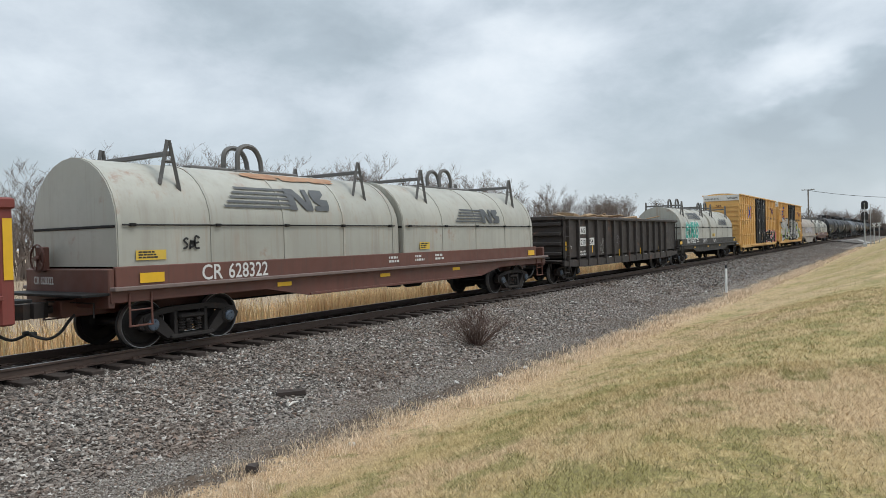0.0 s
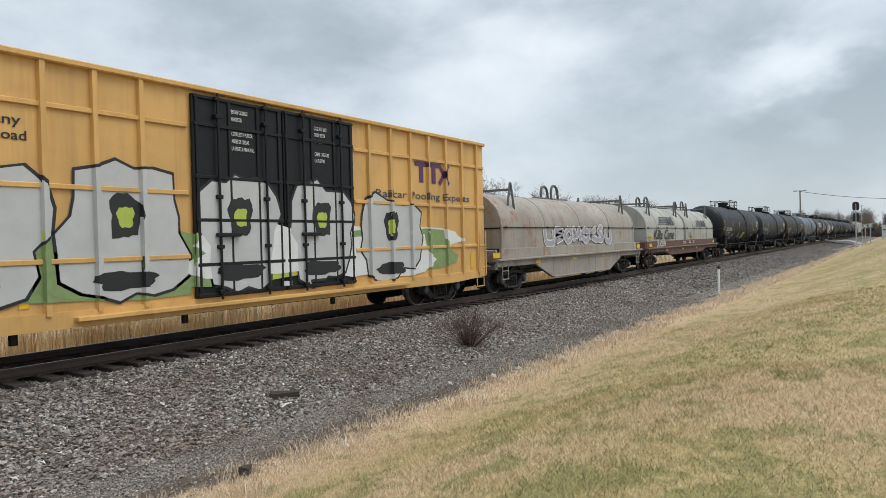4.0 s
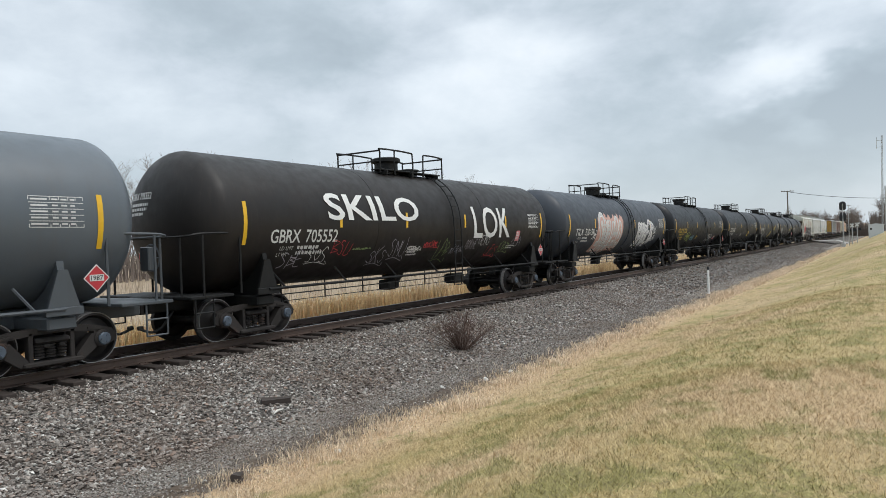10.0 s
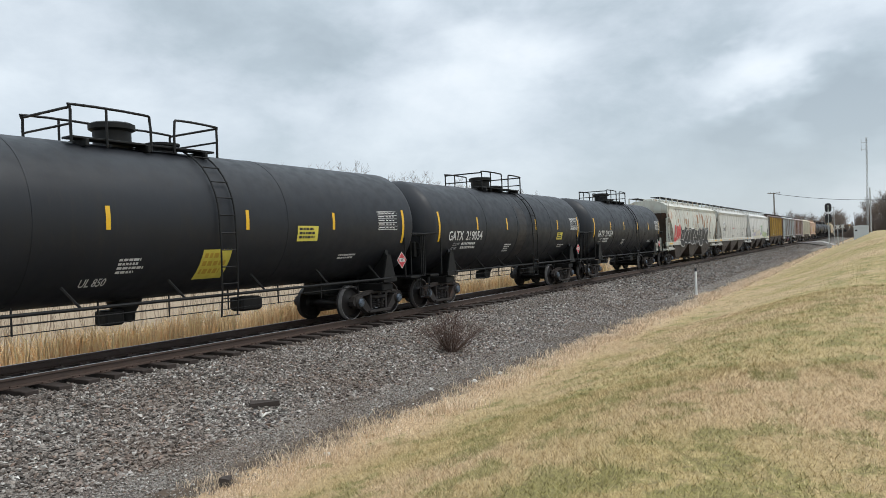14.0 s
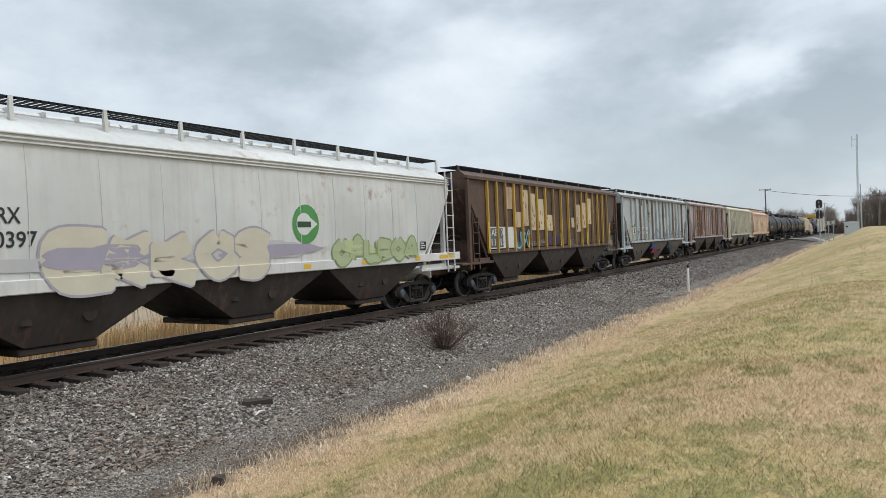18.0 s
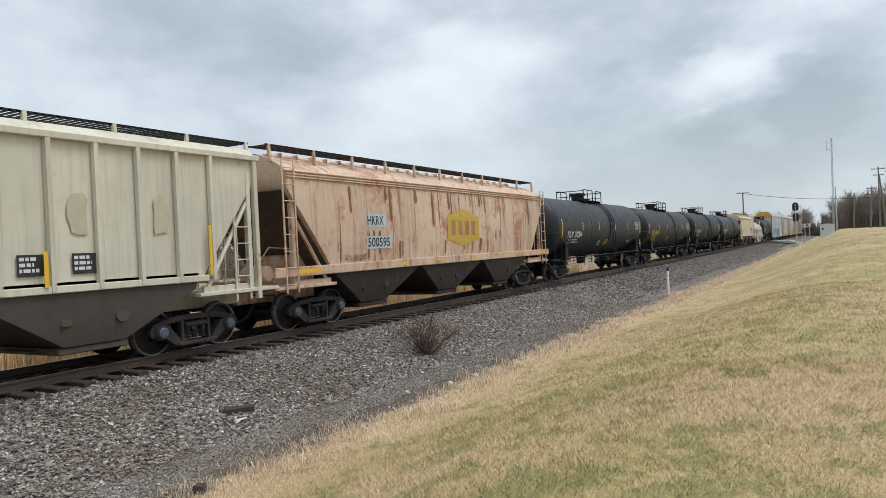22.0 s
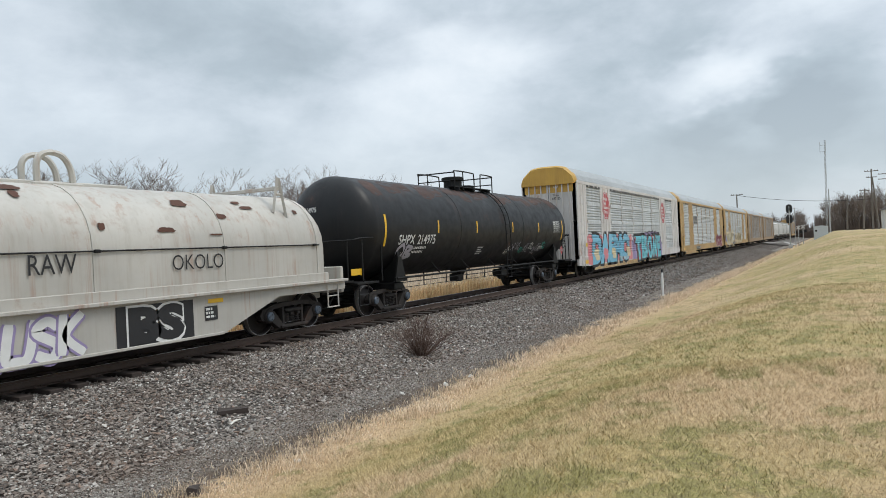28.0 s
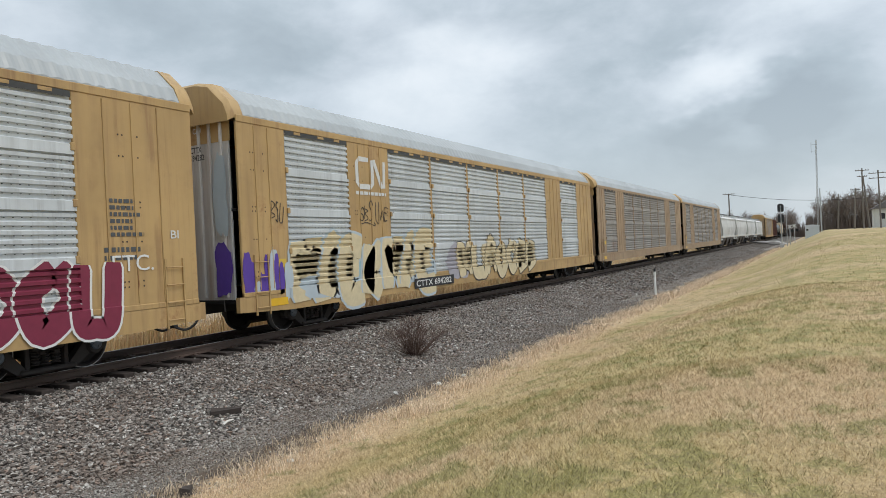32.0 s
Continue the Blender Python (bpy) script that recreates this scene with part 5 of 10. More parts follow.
def coil_car(s, label, hood_m, frame_m, shelf_m=None, hoods=((-8.6, -0.3), (-0.2, 7.95)), zt=3.6, zk=2.32, z0=1.58, half=6.85, lo=0.72, shallow=0.95, x_in=3.9, x_out=5.2, xe=8.75, bands=4, guides=True, reach=9.35, guide_m=None):
    car = rail_car("coil_car", s, label, "coil car", half, reach)
    key = " %.2f %.2f %.2f %s" % (zt, zk, lo, hoods[0][0])
    for i, (x0, x1) in enumerate(hoods):
        hd = part("hood", shape("hood %d" % i + key, b_hood(x0, x1, 1.40, z0, zk, zt, 0.3)), hood_m, car)
        for k in range(bands + 1):
            x = x0 + 0.06 + (x1 - x0 - 0.4) * k / bands
            part("hood_band", shape("hood band %d %d" % (i, k) + key, b_hood_band(x, 1.40, z0, zk, zt)), hood_m, hd)
        part("tie_cable", shape("tie cable %d" % i + key, lambda b: (b.tube([(x0 + 0.1, -1.43, zk), (x1 - 0.3, -1.43, zk)], 0.016, 5), [b.box(x0 + 0.3 + (x1 - x0 - 0.8) * q / 4 - 0.06, -1.47, zk - 0.03, x0 + 0.3 + (x1 - x0 - 0.8) * q / 4 + 0.06, -1.40, zk + 0.03, 0.01) for q in range(5)])), STEEL_DARK, hd)
        # solid dark bar in place of the shaded gap below the end arch
        part("end_gap", shape("hood gap %d" % i + key, lambda b: b.box(x0 - 0.02, -1.37, zk - 0.05, x0 + 0.02, 1.37, zk, 0.008)), STEEL_DARK, hd, "dark bar standing in for the shade under the hood's end arch")
        if guides:
            for x in (x0 + 1.3, x1 - 1.4):
                part("stacking_guide", shape("guide %.2f" % zt, b_guide(zt)), guide_m or P_GUIDE, hd, at=(x, 0, 0))
        part("lifting_eye", shape("lift ring %.2f" % zt, b_lift_ring(zt)), guide_m or P_GUIDE, hd, at=((x0 + x1) / 2, 0, 0))
    for y in (-1.38, 1.38):
        part("side_sill", shape("coil sill" + key, b_coil_sill(lo, shallow, x_in, x_out, xe)), frame_m, car, at=(0, y, 0))
        part("sill_walkway", shape("coil shelf" + key, b_shelf(xe)), shelf_m or frame_m, car, at=(0, y * 1.04, 1.19))
        part("coaming", shape("coaming" + key, lambda b: b.box(hoods[0][0] - 0.05, -0.05, 1.2, hoods[-1][1] + 0.05, 0.05, z0, 0.012)), frame_m, car, at=(0, y, 0))
    part("floor_frame", shape("coil floor" + key, lambda b: (b.box(-xe, -1.32, 0.98, xe, 1.32, 1.14, 0.02), b.box(-xe - 0.3, -0.35, 0.68, xe + 0.3, 0.35, 1.0, 0.02), b.box(-xe - 0.02, -1.4, 0.85, -xe + 0.1, 1.4, 1.55, 0.02), b.box(xe - 0.1, -1.4, 0.85, xe + 0.02, 1.4, 1.55, 0.02))), frame_m, car)
    for e in (-1, 1):
        part("end_platform", shape("coil platform", lambda b: b.box(-0.25, -1.4, 1.08, 0.25, 1.4, 1.13, 0.008)), STEEL_DARK, car, at=(e * (xe + 0.25), 0, 0))
        for y in (-1.5, 1.5):
            part("sill_step", shape("sill step", b_step), frame_m, car, at=(e * (xe - 0.55), y * 0.97, 0))
    part("hand_brake", shape("hand brake", b_hand_brake), frame_m, car, at=(-xe - 0.12, 0.75, 1.75))
    for x in (-8.2, -4.9, -1.3, 2.2, 7.3):
        patch(car, x, 1.27 if abs(x) > 7 else 0.98, x + 0.5 if abs(x) > 7 else x + 0.42, 1.45 if abs(x) > 7 else 1.07, REFLECT, flat_side(-1.45), 0.004, "reflective_strip")

    def side(u, v, off):
        if v <= zk:
            return (u, -1.40 - off - 0.018, v)
        k = min(0.999, (v - zk) / (zt - zk))
        n = math.sqrt(1 - k * k)
        return (u, -1.40 * n - (off + 0.018) * n, v + (off + 0.018) * k)
    return car, Side(side)


def b_step(b):
    for x in (-0.22, 0.22):
        b.tube([(x, 0, 1.1), (x, 0, 0.52)], 0.02, 6)
    b.box(-0.24, -0.03, 0.50, 0.24, 0.03, 0.53, 0.006)
    b.tube([(-0.22, 0, 0.8), (0.22, 0, 0.8)], 0.016, 6)


def stripe_logo(car, side, u, v, w, h, ink):
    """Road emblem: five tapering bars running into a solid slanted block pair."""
    vs, fs = [], []
    for k in range(5):
        z0, z1 = v + h * (k * 0.2 + 0.05), v + h * (k * 0.2 + 0.15)
        o = len(vs)
        x0 = u + (4 - k) * -0.04 * w
        vs += [(x0, z0), (u + w * 0.52, z0), (u + w * 0.52, z1), (x0 - 0.02, z1)]
        fs.append((o, o + 1, o + 2, o + 3))
    laid("emblem_bars", vs, fs, side, 0.006, ink, car, "charcoal speed-line emblem", cut=0.12)
    vs, fs = [], []

    def q(*p):
        o = len(vs)
        vs.extend((u + a * w, v + b_ * h) for a, b_ in p)
        fs.append(tuple(range(o, o + len(p))))
    q((0.52, 0.0), (0.60, 0.0), (0.60, 1.0), (0.52, 1.0))
    q((0.60, 1.0), (0.60, 0.62), (0.70, 0.0), (0.73, 0.0), (0.73, 0.36), (0.63, 1.0))
    q((0.73, 0.0), (0.79, 0.0), (0.79, 1.0), (0.73, 1.0))
    q((0.82, 0.0), (0.98, 0.0), (1.0, 0.25), (0.82, 0.22))
    q((0.90, 0.22), (1.0, 0.25), (1.0, 0.52), (0.82, 0.6), (0.82, 0.44))
    q((0.82, 0.5), (0.90, 0.52), (0.98, 0.78), (0.98, 1.0), (0.84, 1.0), (0.81, 0.8))
    laid("emblem_block", vs, fs, side, 0.006, ink, car, cut=0.12)


# ---- gondola ----
def b_gon_shell(x, z0, z1, w):
    def f(b):
        for y in (-1, 1):
            b.box(-x, y * w, z0, x, y * (w - 0.05), z1, 0.008)
        b.box(-x, -w, z0 + 0.25, x, w, z0 + 0.33)
        for e in (-1, 1):
            b.box(e * x, -w, z0 + 0.1, e * (x - 0.06), w, z1, 0.01)
            for z in (1.15, 1.55, 1.95, 2.35):
                b.box(e * x, -w + 0.05, z, e * (x + 0.12), w - 0.05, z + 0.16, 0.03)
    return f


def gondola(s, label, body, half=6.8):
    car = rail_car("gondola", s, label, "gondola", half, 9.1)
    part("shell", shape("gon shell", b_gon_shell(8.15, 0.72, 2.66, 1.42)), body, car)
    for y in (-1.42, 1.42):
        for k in range(14):
            x = -7.72 if k == 0 else -6.7 + 1.05 * (k - 1)
            part("side_stake", shape("gon stake", b_rib(0.66, 2.62, 0.12, 0.075)), body, car, at=(x, y, 0), turn=(0, 0, 0 if y < 0 else 180))
        t = (0, 0, 0 if y < 0 else 180)
        part("top_chord", shape("gon chord", lambda b: b.box(-8.2, -0.13, 2.60, 8.2, 0.07, 2.74, 0.03)), body, car, at=(0, y, 0), turn=t)
        part("side_sill", shape("gon sill", lambda b: b.prism([(-8.2, 0.92), (-8.2, 0.74), (-6.0, 0.62), (6.0, 0.62), (8.2, 0.74), (8.2, 0.92)], "y", -0.08, 0.05)), body, car, at=(0, y, 0), turn=t)
    part("centre_sill", shape("gon centre", lambda b: b.box(-8.6, -0.35, 0.62, 8.6, 0.35, 1.0, 0.03)), STEEL_DARK, car)
    for e in (-1, 1):
        part("end_chord", shape("gon end chord", lambda b: b.box(-0.12, -1.5, 2.58, 0.12, 1.5, 2.76, 0.03)), body, car, at=(e * 8.15, 0, 0))
        part("end_platform", shape("gon platform", lambda b: b.box(-0.25, -1.4, 0.92, 0.25, 1.4, 0.98, 0.01)), body, car, at=(e * 8.4, 0, 0))
        for y in (-1.45, 1.45):
            part("sill_step", shape("sill step", b_step), body, car, at=(e * 7.85, y, -0.06))
            ladder(car, e * 7.93 - 0.2, y * 1.03, 0.95, 2.5, 0.4, 4, body)
    part("hand_brake", shape("hand brake", b_hand_brake), body, car, at=(-8.4, 0.6, 1.75))
    rng = random.Random(4)
    WOOD, DIRT = plain("weathered_scrap_wood", (0.30, 0.20, 0.11), 0.8, vary=0.4), plain("brown_scrap_dirt", (0.16, 0.11, 0.08), 0.9, vary=0.4)
    heap = B()
    nx, ny = 60, 10
    for i in range(nx + 1):
        for j in range(ny + 1):
            x, y = -8.0 + 16 * i / nx, -1.34 + 2.68 * j / ny
            edge = min(1, min(j, ny - j) / 2.5) * min(1, min(i, nx - i) / 3)
            heap.v.append((x, y, 2.38 + edge * (0.22 + 0.55 * noise.noise((x * 0.55, y * 0.8, 3.0)) + 0.2 * noise.noise((x * 2.6, y * 2.6, 0)))))
    for i in range(nx):
        for j in range(ny):
            o = i * (ny + 1) + j
            heap.f.append((o, o + ny + 1, o + ny + 2, o + 1))
    part("scrap_load", heap.mesh("scrap_load"), DIRT, car, "heap of brown scrap wood and debris")
    for k in range(26):
        l, w, t = rng.uniform(0.5, 1.8), rng.uniform(0.10, 0.3), rng.uniform(0.04, 0.14)
        part("scrap_timber", shape("timber %d" % (k % 6), lambda b: b.box(-l / 2, -w / 2, -t / 2, l / 2, w / 2, t / 2, 0.015)), WOOD, car,
             at=(rng.uniform(-7.2, 7.2), rng.uniform(-0.9, 0.9), 2.72 + rng.uniform(-0.05, 0.16)), turn=(rng.uniform(-20, 20), rng.uniform(-18, 18), rng.uniform(0, 180)))
    for x, l in ((-5.0, 0.95),):
        part("scrap_crate", shape("crate %.1f" % l, lambda b: b.box(-l / 2, -0.4, -0.2, l / 2, 0.4, 0.2, 0.02)), plain("weathered_plywood", (0.26, 0.17, 0.09), 0.75), car, at=(x, -0.3, 2.74), turn=(3, 4, 8))
    side = flat_side(-1.42)
    for x, z, h, l in ((-8.0, 1.35, 0.36, 0), (-5.05, 1.2, 0.3, 0), (-1.65, 0.95, 0.32, 0), (1.55, 0.95, 0.30, 0), (4.75, 0.95, 0.3, 0)):
        patch(car, x, z, x + 0.09 if x > -7 else x + 0.22, z + h, REFLECT, side, 0.008, "reflective_strip")
    return car, side


# ---- boxcars ----
def sliding_door(car, x0, x1, z0, z1, material, at, turn):
    """Plug door: a flat leaf with raised belts and stiles."""
    w, key = x1 - x0, " %.1f" % x0
    d = part("sliding_door", shape("box door" + key, lambda b: b.box(x0, -0.06, z0, x1, 0.02, z1, 0.01)), material, car, "black ribbed plug door", at, turn)
    for z in (z0 + 0.02, z0 + 0.62, z0 + 1.5, z0 + 2.35, z1 - 0.62, z1 - 0.08):
        part("door_belt", shape("box door belt" + key, lambda b: b.box(x0 + 0.02, -0.10, 0, x1 - 0.02, -0.058, 0.07, 0.01)), material, d, at=(0, 0, z))
    for x in (x0 + w * 0.02, x0 + w * 0.36, x0 + w * 0.68, x1 - w * 0.06):
        part("door_stile", shape("box door stile", lambda b: b.box(0, -0.095, z0, 0.07, -0.058, z1, 0.01)), material, d, at=(x, 0, 0))
    return d


def b_lock_rods(x0, x1, z0, z1):
    def f(b):
        for x in (x0 + 0.55, x1 - 0.55):
            b.tube([(x, -0.14, z0 - 0.05), (x, -0.14, z1 + 0.06)], 0.028, 6)
            for z in (z0 + 0.1, z0 + 1.0, (z0 + z1) / 2, z1 - 0.4, z1 - 0.05):
                b.box(x - 0.07, -0.17, z - 0.04, x + 0.07, -0.05, z + 0.04, 0.01)
        b.box(x0 + 0.45, -0.18, z0 + 1.2, x0 + 1.05, -0.10, z0 + 1.28, 0.01)
    return f


def boxcar(s, label, body, doors, top_white, half=7.05):
    car = rail_car("boxcar", s, label, "boxcar", half, 10.35)
    X, Z0, Z1, W = 9.22, 0.85, 5.02, 1.42

    def shell(b):
        ring = [(-W, Z0), (-W, Z1), (-0.7, Z1 + 0.11), (0, Z1 + 0.15), (0.7, Z1 + 0.11), (W, Z1), (W, Z0)]
        b.prism(ring, "x", -X, X)
    part("body_shell", shape("box shell", shell), body, car)
    for y in (-W, W):
        t = (0, 0, 0 if y < 0 else 180)
        for k in range(14):
            x = (-8.64 + 0.882 * k) if k < 7 else (3.2 + 0.92 * (k - 7))
            x = min(x, 8.72)
            part("side_rib", shape("box rib", b_rib(Z0, Z1 - 0.02, 0.085, 0.06)), body, car, at=(x if y < 0 else -x, y, 0), turn=t)
        for a, c in ((-9.2, -2.35), (2.6, 9.2)):
            for z in (4.27, 2.96, 1.73):
                part("belt_rail", shape("box belt %.1f" % a, lambda b: b.box(a, -0.05, -0.045, c, 0.0, 0.045, 0.012)), body, car, at=(0, y, z), turn=t)
        part("roof_rail", shape("box roof rail", lambda b: b.box(-X - 0.02, -0.11, Z1 - 0.05, X + 0.02, 0.05, Z1 + 0.06, 0.02)), body, car, at=(0, y, 0), turn=t)
        part("side_sill", shape("box sill", lambda b: b.prism([(-9.2, 0.9), (-9.2, 0.72), (-7.4, 0.62), (7.4, 0.62), (9.2, 0.72), (9.2, 0.9)], "y", -0.05, 0.04)), body, car, at=(0, y, 0), turn=t)
        for a, c in ((-2.28, 0.08), (0.12, 2.5)):
            d = sliding_door(car, a, c, Z0 + 0.05, 4.9, doors, (0, y - 0.04 if y < 0 else y + 0.04, 0), t)
            part("lock_rod", shape("box rods %.1f" % a, b_lock_rods(a, c, Z0 + 0.05, 4.9)), doors, d)
        part("door_track", shape("door track", lambda b: b.box(-4.7, -0.20, 0.72, 4.7, -0.04, 0.80, 0.01)), body, car, at=(0, y, 0), turn=t)
    for e in (-1, 1):
        for k in range(9):
            z = 1.05 + 0.38 * k
            part("end_corrugation", shape("box corrugation", lambda b: b.prism([(-1.36, -0.14), (-1.28, -0.05), (1.28, -0.05), (1.36, -0.14), (1.36, 0.16), (1.28, 0.07), (-1.28, 0.07), (-1.36, 0.16)], "x", -0.02, 0.07)), body, car, at=(e * (X + 0.02), 0, z), turn=(0, 0, 0 if e > 0 else 180))
        part("end_stripe", shape("box end stripe", lambda b: b.box(-0.03, -1.40, 4.55, 0.03, 1.40, 5.02, 0.01)), top_white, car, "white excess-height band", at=(e * (X + 0.03), 0, 0))
        for y in (-1.46, 1.46):
            ladder(car, e * 8.95 - 0.2, y * 1.03, 0.75, 2.2, 0.4, 4, body)
            part("sill_step", shape("sill step", b_step), body, car, at=(e * 8.9, y * 0.98, -0.12))
        ladder(car, e * (X + 0.1), -1.0 * e, 0.95, 2.3, 0.42, 4, body, turn=(0, 0, 90 * e))
        part("crossover", shape("box crossover", lambda b: b.box(-0.3, -1.3, 0.98, 0.3, 1.3, 1.03, 0.01)), GALV, car, at=(e * (X + 0.32), 0, 0))
    part("hand_brake", shape("hand brake", b_hand_brake), STEEL_DARK, car, at=(-X - 0.3, 0.55, 2.0))
    part("centre_sill", shape("box centre", lambda b: b.box(-9.3, -0.35, 0.62, 9.3, 0.35, 0.95, 0.03)), STEEL_DARK, car)
    part("underframe_pipe", shape("box pipe", lambda b: (b.tube([(-7.5, -1.2, 0.62), (7.5, -1.2, 0.58)], 0.025, 6), [b.box(x, -1.24, 0.42, x + 0.12, -1.16, 0.66, 0.01) for x in (-5.6, -2.4, 1.9, 4.8)])), STEEL_DARK, car)
    side = flat_side(-1.425)
    for x in (-8.15, -5.55, -3.0, 8.3):
        patch(car, x, 1.0, x + 0.16, 1.5 if x > -8 else 1.55, REFLECT, side, 0.006, "reflective_strip")
    ribs = [-8.64 + 0.882 * k for k in range(7)] + [min(3.2 + 0.92 * k, 8.72) for k in range(7)]
    cover = ribbed_side(-1.425, ribs, 0.055, 0.085)

    def over_doors(u, v, off):
        x, y, z = cover(u, v, off)
        return (x, min(y, -1.53 - off) if -2.28 < u < 2.5 and v > 0.9 else y, z)
    return car, Side(over_doors, cover.us + [-2.29, -2.27, 2.49, 2.51])


# ---- autoracks ----
def b_panel(w, h, n=7):
    """Perforated steel side panel with horizontal corrugations in groups."""
    def f(b):
        prof = panel_profile(h)
        front = [[(x, y, zz) for y, zz in prof] for x in (0.0, w)]
        b.loft(front, caps=False, close=False)
        b.box(0, 0.004, 0, w, 0.02, h)
    return f


BOLT_RUST = plain("rusty_bolt_heads", (0.07, 0.045, 0.03), 0.8)
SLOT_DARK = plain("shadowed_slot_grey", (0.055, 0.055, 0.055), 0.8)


def b_holes(w, h):
    """Rows of flat dark quads across a panel, painting the shade inside small ventilation slots."""
    def f(b):
        z, k = 0.02, 0
        while z < h - 0.2:
            if k % 6 == 5:
                z += 0.24
            else:
                m = int(w / 0.14)
                for i in range(m):
                    if i % 7 == 6:
                        continue
                    x = (i + 0.5) * w / m
                    b.add([(x, -0.004, z + 0.012), (x + 0.03, -0.004, z + 0.012), (x + 0.03, -0.004, z + 0.034), (x, -0.004, z + 0.034)], [(0, 1, 2, 3)])
                z += 0.15
            k += 1
    return f


def b_rack_roof(x, z1, zt, w):
    def f(b):
        n = 200
        prof = [(-w - 0.02, z1 - 0.08), (-w - 0.02, z1 + 0.02), (-w + 0.12, z1 + 0.30), (-w * 0.62, zt - 0.08), (-0.5, zt), (0.5, zt), (w * 0.62, zt - 0.08), (w - 0.12, z1 + 0.30), (w + 0.02, z1 + 0.02), (w + 0.02, z1 - 0.08)]
        rings = []
        for k in range(n + 1):
            d = 0.018 if k % 2 else 0.0
            for j in (0, 1):
                rings.append([(-x + 2 * x * (k + j * 0.5) / (n + 0.5), y * (1 + d * 0.2), z + (d if i not in (0, 9) else 0)) for i, (y, z) in enumerate(prof)])
        b.loft(rings)
    return f


def panel_profile(h):
    prof, z, k = [], 0.0, 0
    while z < h - 0.16:
        if k % 6 == 5:
            prof += [(0.0, z), (-0.066, z + 0.012), (-0.066, z + 0.19), (0.0, z + 0.215)]
            z += 0.24
        else:
            prof += [(0.0, z), (0.0, z + 0.045), (-0.046, z + 0.058), (-0.050, z + 0.115), (0.0, z + 0.14)]
            z += 0.15
        k += 1
    return prof + [(0.0, h)]


def rack_side():
    prof = panel_profile(3.86)
    zs, ys = [1.10 + z for _, z in prof], [y for y, _ in prof]

    def f(u, v, off):
        if v < 1.115:
            return (u, -1.555 - off, v)
        for a, c in PANELS:
            if a < u < c:
                return (u, -1.4895 + float(np.interp(v, zs, ys)) - off, v)
        return (u, -1.537 - off, v)
    return Side(f, [e + d for p in PANELS for e in p for d in (-0.004, 0.004)], [1.11, 1.12] + [z for z in zs if z > 1.12])


PANELS = ((-12.14, -9.55), (-7.47, -4.92), (-4.80, -2.12), (-2.0, 0.68), (0.80, 3.45), (3.57, 6.30), (8.46, 11.1))


def b_rack_side(z0, z1, x):
    """Posts, top rail and plates between the panels."""
    def f(b):
        edges = [-x] + [e for p in PANELS for e in p] + [x]
        for k in range(0, len(edges), 2):
            b.box(edges[k], -0.035, z0, edges[k + 1], 0.03, z1, 0.01)
        b.box(-x, -0.05, z1 - 0.16, x, 0.03, z1, 0.01)
        b.box(-x, -0.05, z0, x, 0.03, z0 + 0.12, 0.01)
        for k in range(1, len(edges) - 1):
            e, q = edges[k], (0.05 if k % 2 else -0.05)
            for z in (1.90, 2.89, 3.88):
                b.box(min(e, e + q) - 0.02, -0.075, z + 0.03, max(e, e + q) + 0.02, -0.03, z + 0.17, 0.01)
    return f


def end_doors(car, w, z0, zt, material, at, turn):
    for s in (-1, 1):
        leaf = part("end_door", shape("rack leaf %d" % s, lambda b: b.prism([(s * y, z) for y, z in ((0.02, z0), (0.02, zt - 0.12), (w * 0.55, zt - 0.12), (w - 0.1, zt - 0.85), (w - 0.1, z0))][::s], "x", 0, 0.06)), material, car, at=at, turn=turn)
        for y in (0.06, 0.42, 0.75, 1.1):
            part("door_rib", shape("rack door rib %d" % (y > 1), lambda b: b.box(-0.07, -0.035, z0 + 0.05, -0.002, 0.035, zt - 0.95 if y > 1 else zt - 0.9, 0.015)), material, leaf, at=(0, s * y, 0))


